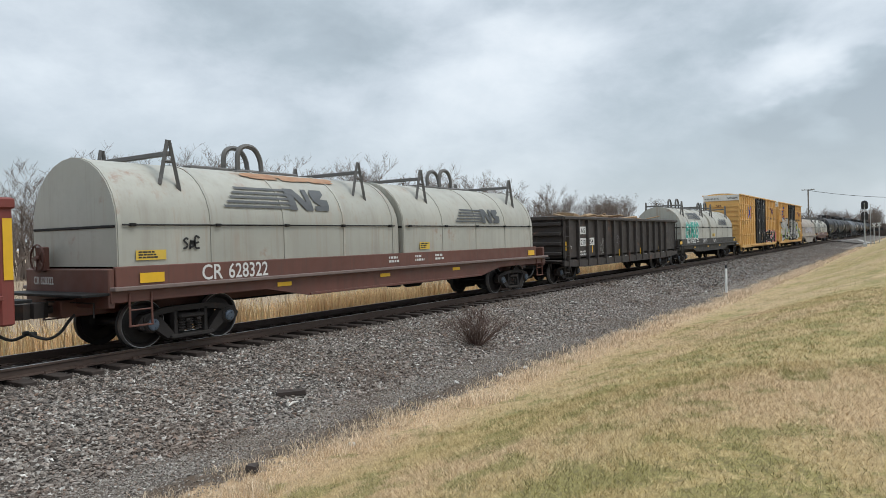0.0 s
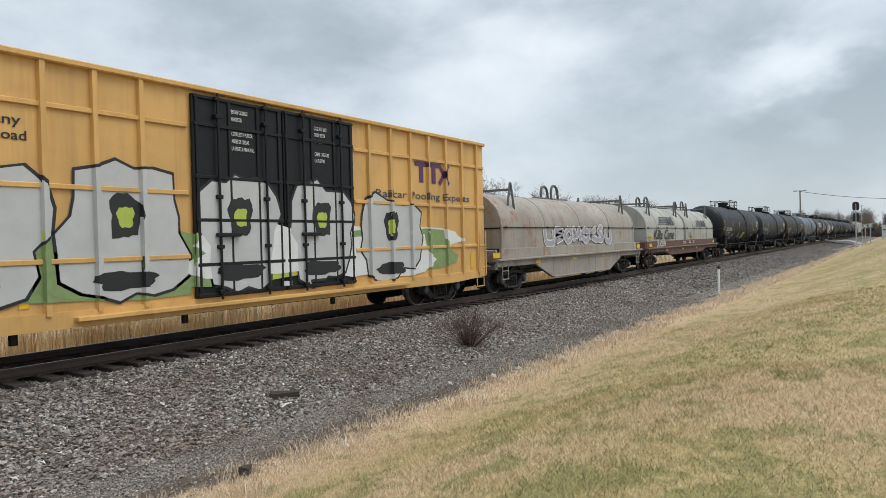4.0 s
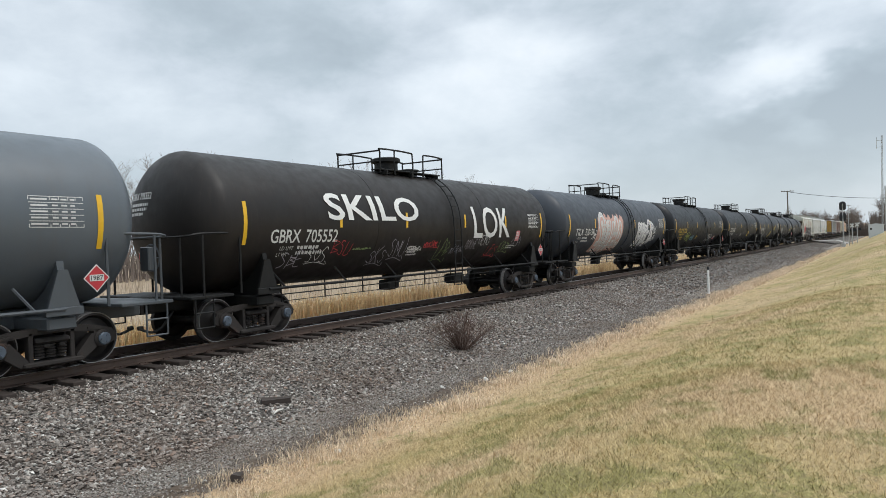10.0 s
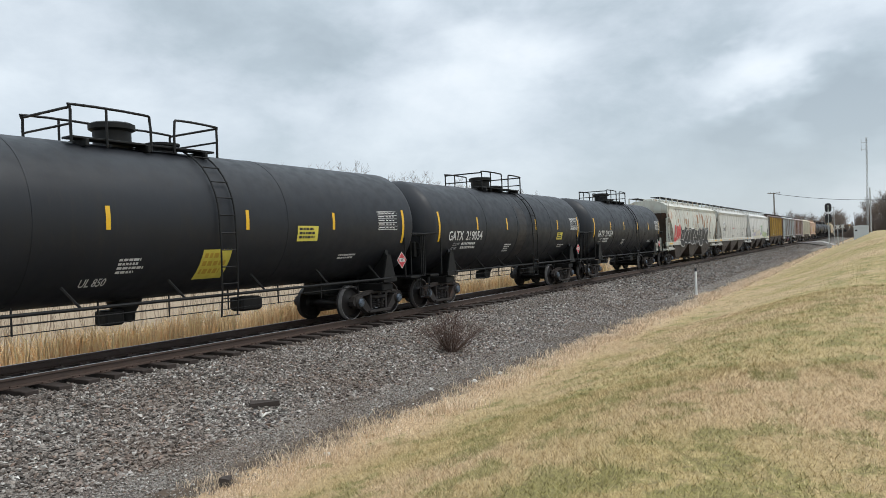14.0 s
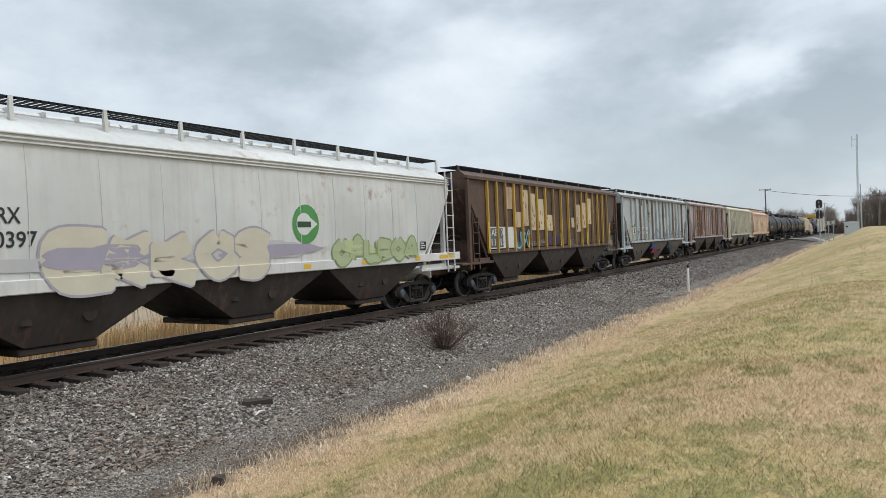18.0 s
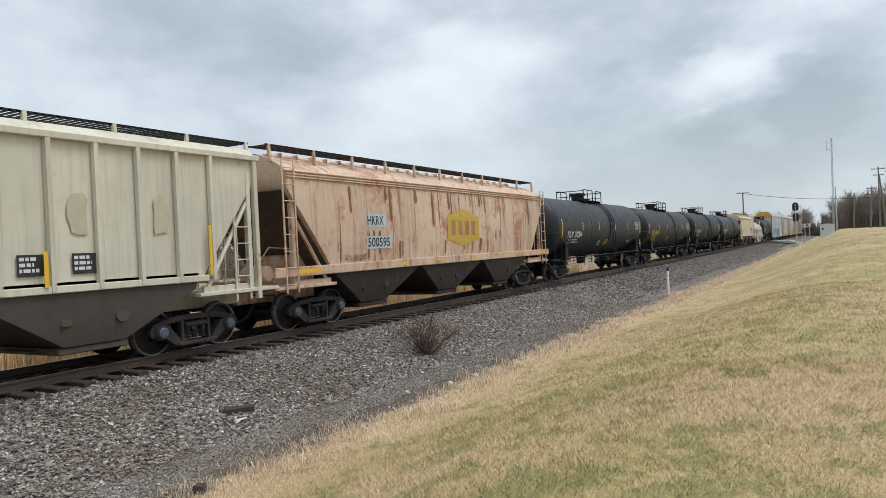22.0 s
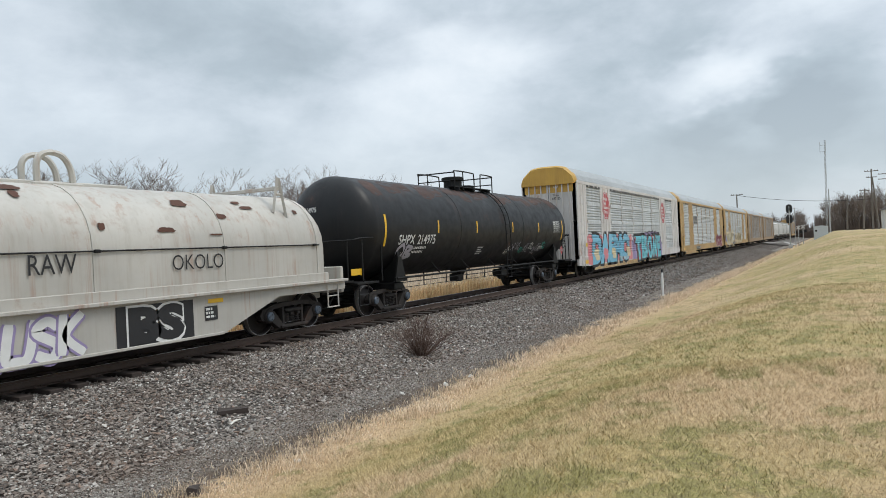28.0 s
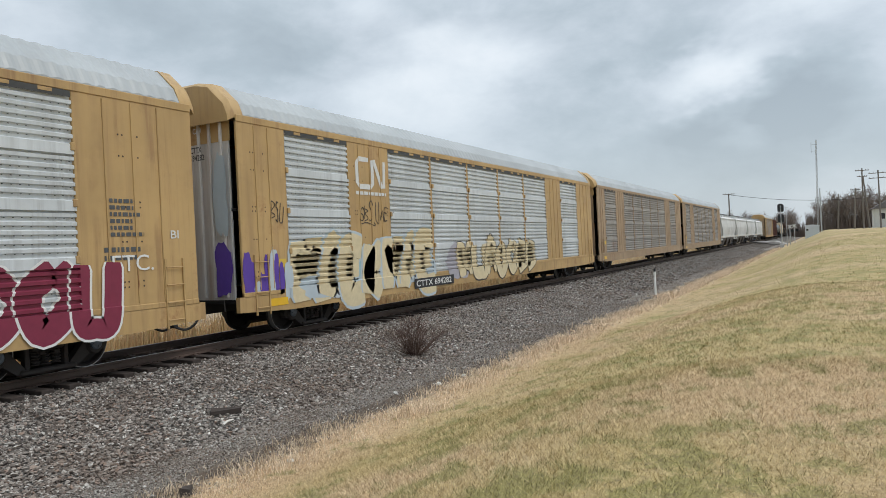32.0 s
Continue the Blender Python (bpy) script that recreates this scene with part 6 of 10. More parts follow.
def autorack(s, label, frame_m, panel_m, roof_m, end_top, end_low, half=10.75, zt=5.93, reach=14.4, cap_m=None):
    car = rail_car("autorack", s, label, "autorack", half, reach, low=True, gear=False)
    X, Z0, Z1, W = 13.75, 0.98, 5.12, 1.50
    part("roof", shape("rack roof", b_rack_roof(X - 0.25, Z1, zt, W), 8), roof_m, car, "corrugated arched steel roof")
    for e in (-1, 1):
        part("roof_end_cap", shape("rack roof cap", b_rack_cap(W, Z1, zt)), cap_m or end_top, car, at=(e * (X - 0.25), 0, 0), turn=(0, 0, 0 if e > 0 else 180))
    part("deck", shape("rack deck", lambda b: (b.box(-X, -1.4, 0.85, X, 1.4, 0.98, 0.01), b.box(-X, -1.4, 2.95, X, 1.4, 3.02, 0.01), b.box(-X - 0.2, -0.35, 0.62, X + 0.2, 0.35, 0.9, 0.02))), STEEL_DARK, car)
    for y in (-W, W):
        t = (0, 0, 0 if y < 0 else 180)
        part("side_frame", shape("rack side", b_rack_side(Z0, Z1, X)), frame_m, car, at=(0, y, 0), turn=t)
        for u in (-13.2, -12.75, -9.05, -8.5, -7.95, 6.9, 7.4, 7.9, 11.7, 12.3, 12.9):
            part("plate_rib", shape("rack rib", lambda b: b.tube([(0, -0.04, Z0 + 0.15), (0, -0.04, Z1 - 0.2)], 0.016, 5)), frame_m, car, at=(u if y < 0 else -u, y, 0), turn=t)
        part("side_sill", shape("rack sill", lambda b: b.prism([(-X - 0.15, 1.0), (-X - 0.15, 0.66), (-12.2, 0.58), (12.2, 0.58), (X + 0.15, 0.66), (X + 0.15, 1.0)], "y", -0.05, 0.06)), frame_m, car, at=(0, y, 0), turn=t)
        for a, c in PANELS:
            x0 = a if y < 0 else -a
            p = part("side_panel", shape("rack panel %.2f" % (c - a), b_panel(c - a, 3.86)), panel_m, car, at=(x0, y * 0.993, 1.10), turn=t)
            if y < 0:
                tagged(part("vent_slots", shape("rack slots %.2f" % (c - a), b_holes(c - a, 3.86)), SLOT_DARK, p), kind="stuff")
    for e in (-1, 1):
        t = (0, 0, 0 if e < 0 else 180)
        end_doors(car, W - 0.12, 0.95, zt, end_low, (e * (X + 0.02), 0, 0), t)
        part("end_door_head", shape("rack door head", lambda b: b.prism([(-W + 0.16, 4.55), (-W + 0.16, zt - 0.86), (-W * 0.56, zt - 0.14), (W * 0.56, zt - 0.14), (W - 0.16, zt - 0.86), (W - 0.16, 4.55)], "x", -0.03, 0.0)), end_top, car, at=(e * (X + 0.0), 0, 0), turn=t)
        for y in (-1.52, 1.52):
            ladder(car, e * 13.15 - 0.22, y * 1.02, 0.55, 1.95, 0.44, 4, frame_m)
    for a, c in PANELS:
        # no opening here: a dark strip paints the gap's shade onto the side
        patch(car, a + 0.02, 4.84, c - 0.02, 4.955, SLOT_DARK, flat_side(-1.545), 0.0, "panel_gap", "dark strip painted as the shade in the gap above the side panel")
        for u in (a + 0.35, (a + c) / 2, c - 0.6):
            patch(car, u, 4.885, u + 0.25, 4.95, frame_m, flat_side(-1.55), 0.0, "panel_clip")
    side = rack_side()
    vs, fs = [], []
    for a in (-13.35, -9.28, -7.72, 6.6, 8.2, 12.0):
        for v in (1.45, 1.55, 2.3, 2.95, 3.05, 3.9, 4.3):
            for du in (0.0, 0.09, 0.42):
                o = len(vs)
                vs += [(a + du + 0.02 * math.cos(q * math.pi / 3), v + 0.02 * math.sin(q * math.pi / 3)) for q in range(6)]
                fs.append(tuple(range(o, o + 6)))
    tagged(laid("bolt_heads", vs, fs, flat_side(-1.537), 0.004, BOLT_RUST, car), kind="stuff")
    patch(car, -12.95, 0.72, -12.3, 0.9, REFLECT, flat_side(-1.555), 0.004, "reflective_strip")
    patch(car, -12.62, 1.62, -12.3, 1.82, YELLOW_INK, side, 0.006, "warning_plate")
    return car, side


def b_rack_cap(w, z1, zt):
    def f(b):
        prof = [(-w - 0.02, z1 - 0.08), (-w - 0.02, z1 + 0.03), (-w + 0.1, z1 + 0.32), (-w * 0.62, zt - 0.06), (-0.5, zt + 0.02), (0.5, zt + 0.02), (w * 0.62, zt - 0.06), (w - 0.1, z1 + 0.32), (w + 0.02, z1 + 0.03), (w + 0.02, z1 - 0.08)]
        b.loft([[(0, y, z) for y, z in prof], [(0.3, y, z) for y, z in prof], [(0.42, y * 0.96, z - 0.08) for y, z in prof]])
    return f


# ---- the train ----
P_HOOD = paint("pale_grey_green_hood_paint", (0.37, 0.365, 0.32), 0.5, grime=0.25, rust=0.12, streak=0.32, grime_col=(0.19, 0.15, 0.11), weep=0.3, weep_col=(0.20, 0.12, 0.07))
P_HOOD_OLD = paint("rust_stained_grey_hood_paint", (0.34, 0.31, 0.27), 0.7, grime=0.4, rust=0.45, streak=0.5, grime_col=(0.16, 0.10, 0.06), weep=0.7)
P_HOOD_WHITE = paint("stained_white_hood_paint", (0.47, 0.45, 0.41), 0.55, grime=0.2, rust=0.12, streak=0.3, grime_col=(0.22, 0.17, 0.12), weep=0.5, weep_col=(0.20, 0.09, 0.045))
P_OXIDE = paint("brown_oxide_frame_paint", (0.13, 0.052, 0.038), 0.6, grime=0.5, streak=0.35, weep=0.3, weep_col=(0.06, 0.03, 0.022))
P_RED = paint("faded_red_frame_paint", (0.20, 0.045, 0.035), 0.6, grime=0.4, streak=0.35)
P_SHELF = plain("dusty_brown_walkway_steel", (0.17, 0.125, 0.11), 0.6)
P_GUIDE = plain("dirty_grey_stacking_guide_steel", (0.11, 0.105, 0.10), 0.6, vary=0.35)
P_BLACKFRAME = paint("sooty_black_frame_paint", (0.022, 0.021, 0.021), 0.6, grime=0.45, grime_col=(0.10, 0.07, 0.05))
P_GON = paint("worn_black_gondola_paint", (0.034, 0.027, 0.024), 0.65, grime=0.5, grime_col=(0.05, 0.036, 0.028), streak=0.5, rust=0.15)
P_BOX = paint("golden_yellow_boxcar_paint", (0.66, 0.385, 0.125), 0.5, grime=0.2, grime_col=(0.22, 0.12, 0.05), streak=0.25, weep=0.18, weep_col=(0.24, 0.12, 0.04))
P_DOOR = paint("black_door_paint", (0.010, 0.0105, 0.0125), 0.5, grime=0.2, grime_col=(0.025, 0.021, 0.019), shine=0.3)
P_WHITE = paint("dusty_white_paint", (0.66, 0.65, 0.62), 0.55, grime=0.25, grime_col=(0.25, 0.2, 0.15))
T_BLACK = paint("satin_black_tank_paint", (0.0070, 0.0082, 0.0110), 0.5, grime=0.25, grime_col=(0.018, 0.0155, 0.014), streak=0.22, shine=0.27)
T_CHAR = paint("charcoal_tank_paint", (0.017, 0.019, 0.0235), 0.5, grime=0.25, grime_col=(0.028, 0.024, 0.020), streak=0.3, shine=0.32)
T_BLUE = paint("slate_blue_black_tank_paint", (0.009, 0.013, 0.0195), 0.5, grime=0.3, grime_col=(0.025, 0.022, 0.020), streak=0.35, shine=0.32)
T_SLATE = paint("slate_black_tank_paint", (0.038, 0.044, 0.055), 0.5, grime=0.22, grime_col=(0.030, 0.029, 0.030), streak=0.3, shine=0.35)
T_GREY = paint("slate_grey_tank_paint", (0.10, 0.117, 0.135), 0.45, grime=0.2, grime_col=(0.09, 0.085, 0.08), streak=0.2)
T_BROWN = paint("brown_black_tank_paint", (0.015, 0.0125, 0.0115), 0.52, grime=0.35, grime_col=(0.030, 0.022, 0.018), streak=0.35, shine=0.32)
T_RUSTY = paint("sooty_black_tank_paint", (0.010, 0.0105, 0.0115), 0.5, grime=0.3, grime_col=(0.02, 0.016, 0.015), rust=0.08, rust_col=(0.05, 0.022, 0.015), streak=0.3, shine=0.3)
H_GREY = paint("clean_pale_grey_hopper_paint", (0.52, 0.51, 0.47), 0.5, grime=0.12, streak=0.14, grime_col=(0.2, 0.17, 0.13), rust=0.04, weep=0.12, weep_col=(0.25, 0.2, 0.15))
H_WHITE = paint("chalky_white_hopper_paint", (0.60, 0.60, 0.58), 0.55, grime=0.15, streak=0.2, grime_col=(0.25, 0.2, 0.16), rust=0.05, weep=0.25, weep_col=(0.28, 0.2, 0.14))
H_STAIN = paint("pale_green_white_rust_bloomed_paint", (0.55, 0.56, 0.50), 0.55, grime=0.2, streak=0.3, rust=0.42, rust_col=(0.28, 0.12, 0.05), grime_col=(0.25, 0.17, 0.1), weep=0.7)
H_PEACH = paint("peach_rust_streaked_hopper_paint", (0.62, 0.46, 0.335), 0.6, grime=0.35, streak=0.5, rust=0.8, rust_col=(0.23, 0.085, 0.04), grime_col=(0.26, 0.12, 0.065), weep=1.0, weep_col=(0.20, 0.075, 0.038))
H_CREAM = paint("cream_hopper_paint", (0.60, 0.56, 0.45), 0.6, grime=0.2, streak=0.4, rust=0.1, grime_col=(0.25, 0.2, 0.12), weep=0.35, weep_col=(0.22, 0.15, 0.08))
H_TAN = paint("sandy_tan_hopper_paint", (0.60, 0.50, 0.35), 0.6, grime=0.2, streak=0.35, rust=0.2, rust_col=(0.34, 0.19, 0.08), grime_col=(0.3, 0.2, 0.1), weep=0.4, weep_col=(0.30, 0.17, 0.08))
H_BROWN = paint("chocolate_brown_hopper_paint", (0.090, 0.052, 0.037), 0.65, grime=0.3, streak=0.4, rust=0.35, rust_col=(0.15, 0.06, 0.03), weep=0.7, weep_col=(0.05, 0.025, 0.016))
H_ICE = paint("pale_blue_grey_chipped_paint", (0.43, 0.46, 0.465), 0.6, grime=0.15, streak=0.25, rust=0.3, rust_col=(0.13, 0.05, 0.03), grime_col=(0.25, 0.2, 0.17), weep=0.4, weep_col=(0.14, 0.07, 0.04))
H_PINK = paint("faded_pink_brown_hopper_paint", (0.42, 0.35, 0.335), 0.65, grime=0.3, streak=0.5, rust=0.35, rust_col=(0.22, 0.10, 0.06), grime_col=(0.2, 0.12, 0.09), weep=0.6, weep_col=(0.17, 0.085, 0.05))
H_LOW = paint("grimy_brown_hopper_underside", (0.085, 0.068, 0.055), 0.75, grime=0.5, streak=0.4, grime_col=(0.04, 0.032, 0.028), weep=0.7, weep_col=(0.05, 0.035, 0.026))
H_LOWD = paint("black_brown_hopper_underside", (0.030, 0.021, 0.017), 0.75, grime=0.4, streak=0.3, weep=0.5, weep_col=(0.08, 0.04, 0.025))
H_RIBY = paint("flaking_yellow_rib_paint", (0.50, 0.30, 0.05), 0.6, grime=0.4, streak=0.6, grime_col=(0.14, 0.08, 0.04))
R_WHITE = paint("dirty_white_rack_paint", (0.60, 0.58, 0.56), 0.55, grime=0.25, streak=0.35, grime_col=(0.28, 0.2, 0.16), rust=0.08, weep=0.45, weep_col=(0.22, 0.12, 0.07))
R_YELLOW = paint("faded_golden_rack_paint", (0.46, 0.30, 0.125), 0.6, grime=0.3, streak=0.35, grime_col=(0.2, 0.11, 0.06), rust=0.12, weep=0.5, weep_col=(0.15, 0.075, 0.035))
R_CREAM = paint("stained_cream_door_paint", (0.50, 0.42, 0.30), 0.6, grime=0.3, streak=0.4, grime_col=(0.2, 0.12, 0.07), rust=0.15, weep=0.6, weep_col=(0.17, 0.09, 0.05))
R_TAN = paint("faded_brown_rack_paint", (0.36, 0.25, 0.15), 0.65, grime=0.4, streak=0.45, grime_col=(0.15, 0.1, 0.07), rust=0.2, weep=0.5, weep_col=(0.10, 0.06, 0.04))
R_PANEL = paint("dull_galvanised_rack_panel", (0.55, 0.575, 0.585), 0.5, grime=0.2, streak=0.35, grime_col=(0.21, 0.21, 0.215), weep=0.35, weep_col=(0.15, 0.145, 0.145))
R_PANELD = paint("dirty_galvanised_rack_panel", (0.31, 0.29, 0.265), 0.6, grime=0.45, streak=0.5, grime_col=(0.14, 0.10, 0.08), rust=0.15, weep=0.6, weep_col=(0.10, 0.065, 0.045))
R_ROOF = paint("weathered_galvanised_roof", (0.35, 0.37, 0.38), 0.5, grime=0.2, streak=0.1, grime_col=(0.2, 0.18, 0.16))
R_ENDY = paint("golden_yellow_end_paint", (0.52, 0.31, 0.06), 0.55, grime=0.25, streak=0.3, grime_col=(0.2, 0.11, 0.05), weep=0.4, weep_col=(0.16, 0.08, 0.035))
G_TEAL, G_WHITE, G_BLACK, G_PINK = (plain(n, c, 0.55, vary=v) for n, c, v in (("teal_spray", (0.03, 0.32, 0.25), 0.2), ("white_spray", (0.70, 0.70, 0.68), 0.12), ("black_spray", (0.018, 0.018, 0.02), 0.2), ("pink_spray", (0.62, 0.22, 0.24), 0.2)))
G_LBLUE, G_LILAC, G_RED, G_LIME, G_GREY = (plain(n, c, 0.55, vary=v) for n, c, v in (("light_blue_spray", (0.18, 0.45, 0.60), 0.25), ("lilac_spray", (0.30, 0.24, 0.42), 0.2), ("red_spray", (0.55, 0.05, 0.06), 0.2), ("lime_spray", (0.42, 0.50, 0.08), 0.25), ("grey_spray", (0.36, 0.34, 0.38), 0.2)))
G_MAROON, G_CREAM, G_VIOLET, G_SAGE, G_FLESH = (plain(n, c, 0.55, vary=v) for n, c, v in (("maroon_spray", (0.20, 0.02, 0.05), 0.2), ("cream_spray", (0.62, 0.52, 0.33), 0.2), ("violet_spray", (0.09, 0.04, 0.30), 0.25), ("sage_spray", (0.22, 0.30, 0.12), 0.3), ("salmon_spray", (0.55, 0.33, 0.27), 0.25)))


PANEL_WHITE = plain("white_number_panel", (0.64, 0.64, 0.62), 0.6, vary=0.12)
PANEL_GREY = plain("dark_grey_number_panel", (0.09, 0.10, 0.11), 0.6)
BARE_CREAM = paint("bare_cream_primer", (0.55, 0.45, 0.30), 0.7, grime=0.35, streak=0.55, grime_col=(0.25, 0.12, 0.06), rust=0.35, weep=0.7, weep_col=(0.16, 0.07, 0.035))
CHIP_RUST = plain("dark_rust_chip", (0.085, 0.035, 0.022), 0.85, vary=0.4)
SOOT = paint("soot_black_stain", (0.02, 0.018, 0.018), 0.55, grime=0.2, streak=0.2)
SHEET_YELLOW = plain("yellow_warning_sheet", (0.66, 0.56, 0.09), 0.6)
FADED_BLUE = plain("ghosted_pale_blue_lettering", (0.40, 0.40, 0.36), 0.7)
LOGO_GOLD = plain("gold_logo_paint", (0.52, 0.33, 0.04), 0.55)
CUSHION_RED = plain("brick_red_logo_paint", (0.42, 0.045, 0.055), 0.5, vary=0.1)


def notice(car, side, u, v, w=0.5, h=0.22, body=None, ink=None, seed=3):
    """A small pasted notice with lines too small to read."""
    p = patch(car, u, v, u + w, v + h, body or YELLOW_INK, side, 0.008, "notice")
    bars(p, u + w * 0.08, v + h * 0.88, w * 0.8, h * 0.8, 3, ink or BLACK_INK, side, 0.012, seed)


def cross_emblem(car, side, cu, cv, w, h):
    """Crossed rails emblem: blue arms edged by red arms."""
    def arm(x0, z0, x1, z1, t, ink, off):
        dx, dz = x1 - x0, z1 - z0
        l = math.hypot(dx, dz)
        px_, pz = -dz / l * t, dx / l * t
        laid("emblem_arm", [(x0 + px_, z0 + pz), (x0 - px_, z0 - pz), (x1 - px_, z1 - pz), (x1 + px_, z1 + pz)], [(0, 1, 2, 3)], side, off, ink, car, cut=0.3)
    W, H = w / 2, h / 2
    for sx in (-1, 1):
        for sz in (-1, 1):
            arm(cu + sx * W, cv + sz * H * 0.95, cu + sx * W * 0.16, cv + sz * H * 0.10, h * 0.075, BLUE_INK, 0.008)
            arm(cu + sx * W, cv + sz * H * 0.62, cu + sx * W * 0.22, cv, h * 0.065, RED_INK, 0.006)


def pooling_emblem(car, side, u, v, w, h):
    for x0, x1, z0, z1 in ((0, 0.34, 0.78, 1), (0.12, 0.24, 0, 0.78), (0.38, 0.7, 0.78, 1), (0.48, 0.6, 0, 0.78)):
        patch(car, u + w * x0, v + h * z0, u + w * x1, v + h * z1, PURPLE_INK, side, 0.006, "emblem_bar")
    for a, b_ in (((0.7, 0), (1.0, 1)), ((0.7, 1), (1.0, 0))):
        laid("emblem_bar", *ribbon([(u + w * a[0], v + h * a[1]), (u + w * b_[0], v + h * b_[1])], 0.09), side, 0.008, PURPLE_INK, car)


def octagon_emblem(car, side, cu, cv, rx):
    o = disc(car, cu, cv, rx, CUSHION_RED, side, 0.006, 8, "octagon_emblem", "red octagonal road emblem", start=math.pi / 8)
    vs = []
    for r in (0.93, 0.88):
        vs += [(cu + rx * r * math.cos(math.pi / 8 + k * math.pi / 4), cv + rx * r * math.sin(math.pi / 8 + k * math.pi / 4)) for k in range(8)]
    laid("emblem_rim", vs, [(k, (k + 1) % 8, 8 + (k + 1) % 8, 8 + k) for k in range(8)], side, 0.010, WHITE_INK, o)
    for k, w in enumerate((0.62, 0.32, 0.90, 0.66)):
        a = 0.42 if k == 3 else 0.56
        z = cv + rx * (0.36 - 0.30 * k)
        patch(o, cu - rx * a, z, cu - rx * (a - 0.17), z + rx * 0.25, WHITE_INK, side, 0.010, "emblem_bar")
        n = max(2, int(w / 0.13))
        for i in range(n):
            x = cu - rx * (a - 0.22) + rx * w * i / n
            patch(o, x, z + rx * 0.01, x + rx * w / n * 0.68, z + rx * 0.16, WHITE_INK, side, 0.010, "emblem_bar")


def loop_emblem(car, side, u, v, w, h):
    """Looped line emblem in white: an open ring run into a slanted stroke."""
    t = 0.075
    pts = [(u + w * 0.42, v + h), (u + w * 0.12, v + h), (u + w * 0.04, v + h * 0.85), (u + w * 0.04, v + h * 0.15), (u + w * 0.12, v), (u + w * 0.46, v), (u + w * 0.54, v + h * 0.12), (u + w * 0.54, v + h * 0.98), (u + w * 0.60, v + h), (u + w * 0.84, v + h * 0.03), (u + w * 0.92, v + h * 0.02), (u + w * 0.95, v + h)]
    laid("loop_emblem", *ribbon(pts, t), side, 0.008, WHITE_INK, car, "white looped line emblem")
    bars(car, u - 0.02, v - 0.14, w * 1.05, 0.16, 1, WHITE_INK, side, 0.008, 4)


def wipe(car, side, u0, v0, u1, v1, n, mats, seed):
    """A faded painted-over area: overlapping uneven patches."""
    rng = random.Random(seed)
    for k in range(n):
        w, h = (u1 - u0) * rng.uniform(0.2, 0.45), (v1 - v0) * rng.uniform(0.4, 0.9)
        a, b_ = rng.uniform(u0, u1 - w), rng.uniform(v0, v1 - h)
        blotch(car, side, a, b_, a + w, b_ + h, mats[k % len(mats)], seed + k, 0.004 + 0.0015 * k, "faded_spray")


def hood_marks(car, side, u, v, w, h, u2, v2, w2, h2):
    stripe_logo(car, side, u, v, w, h, DARK_INK)
    stripe_logo(car, side, u2, v2, w2, h2, DARK_INK)


SILL = flat_side(-1.435)


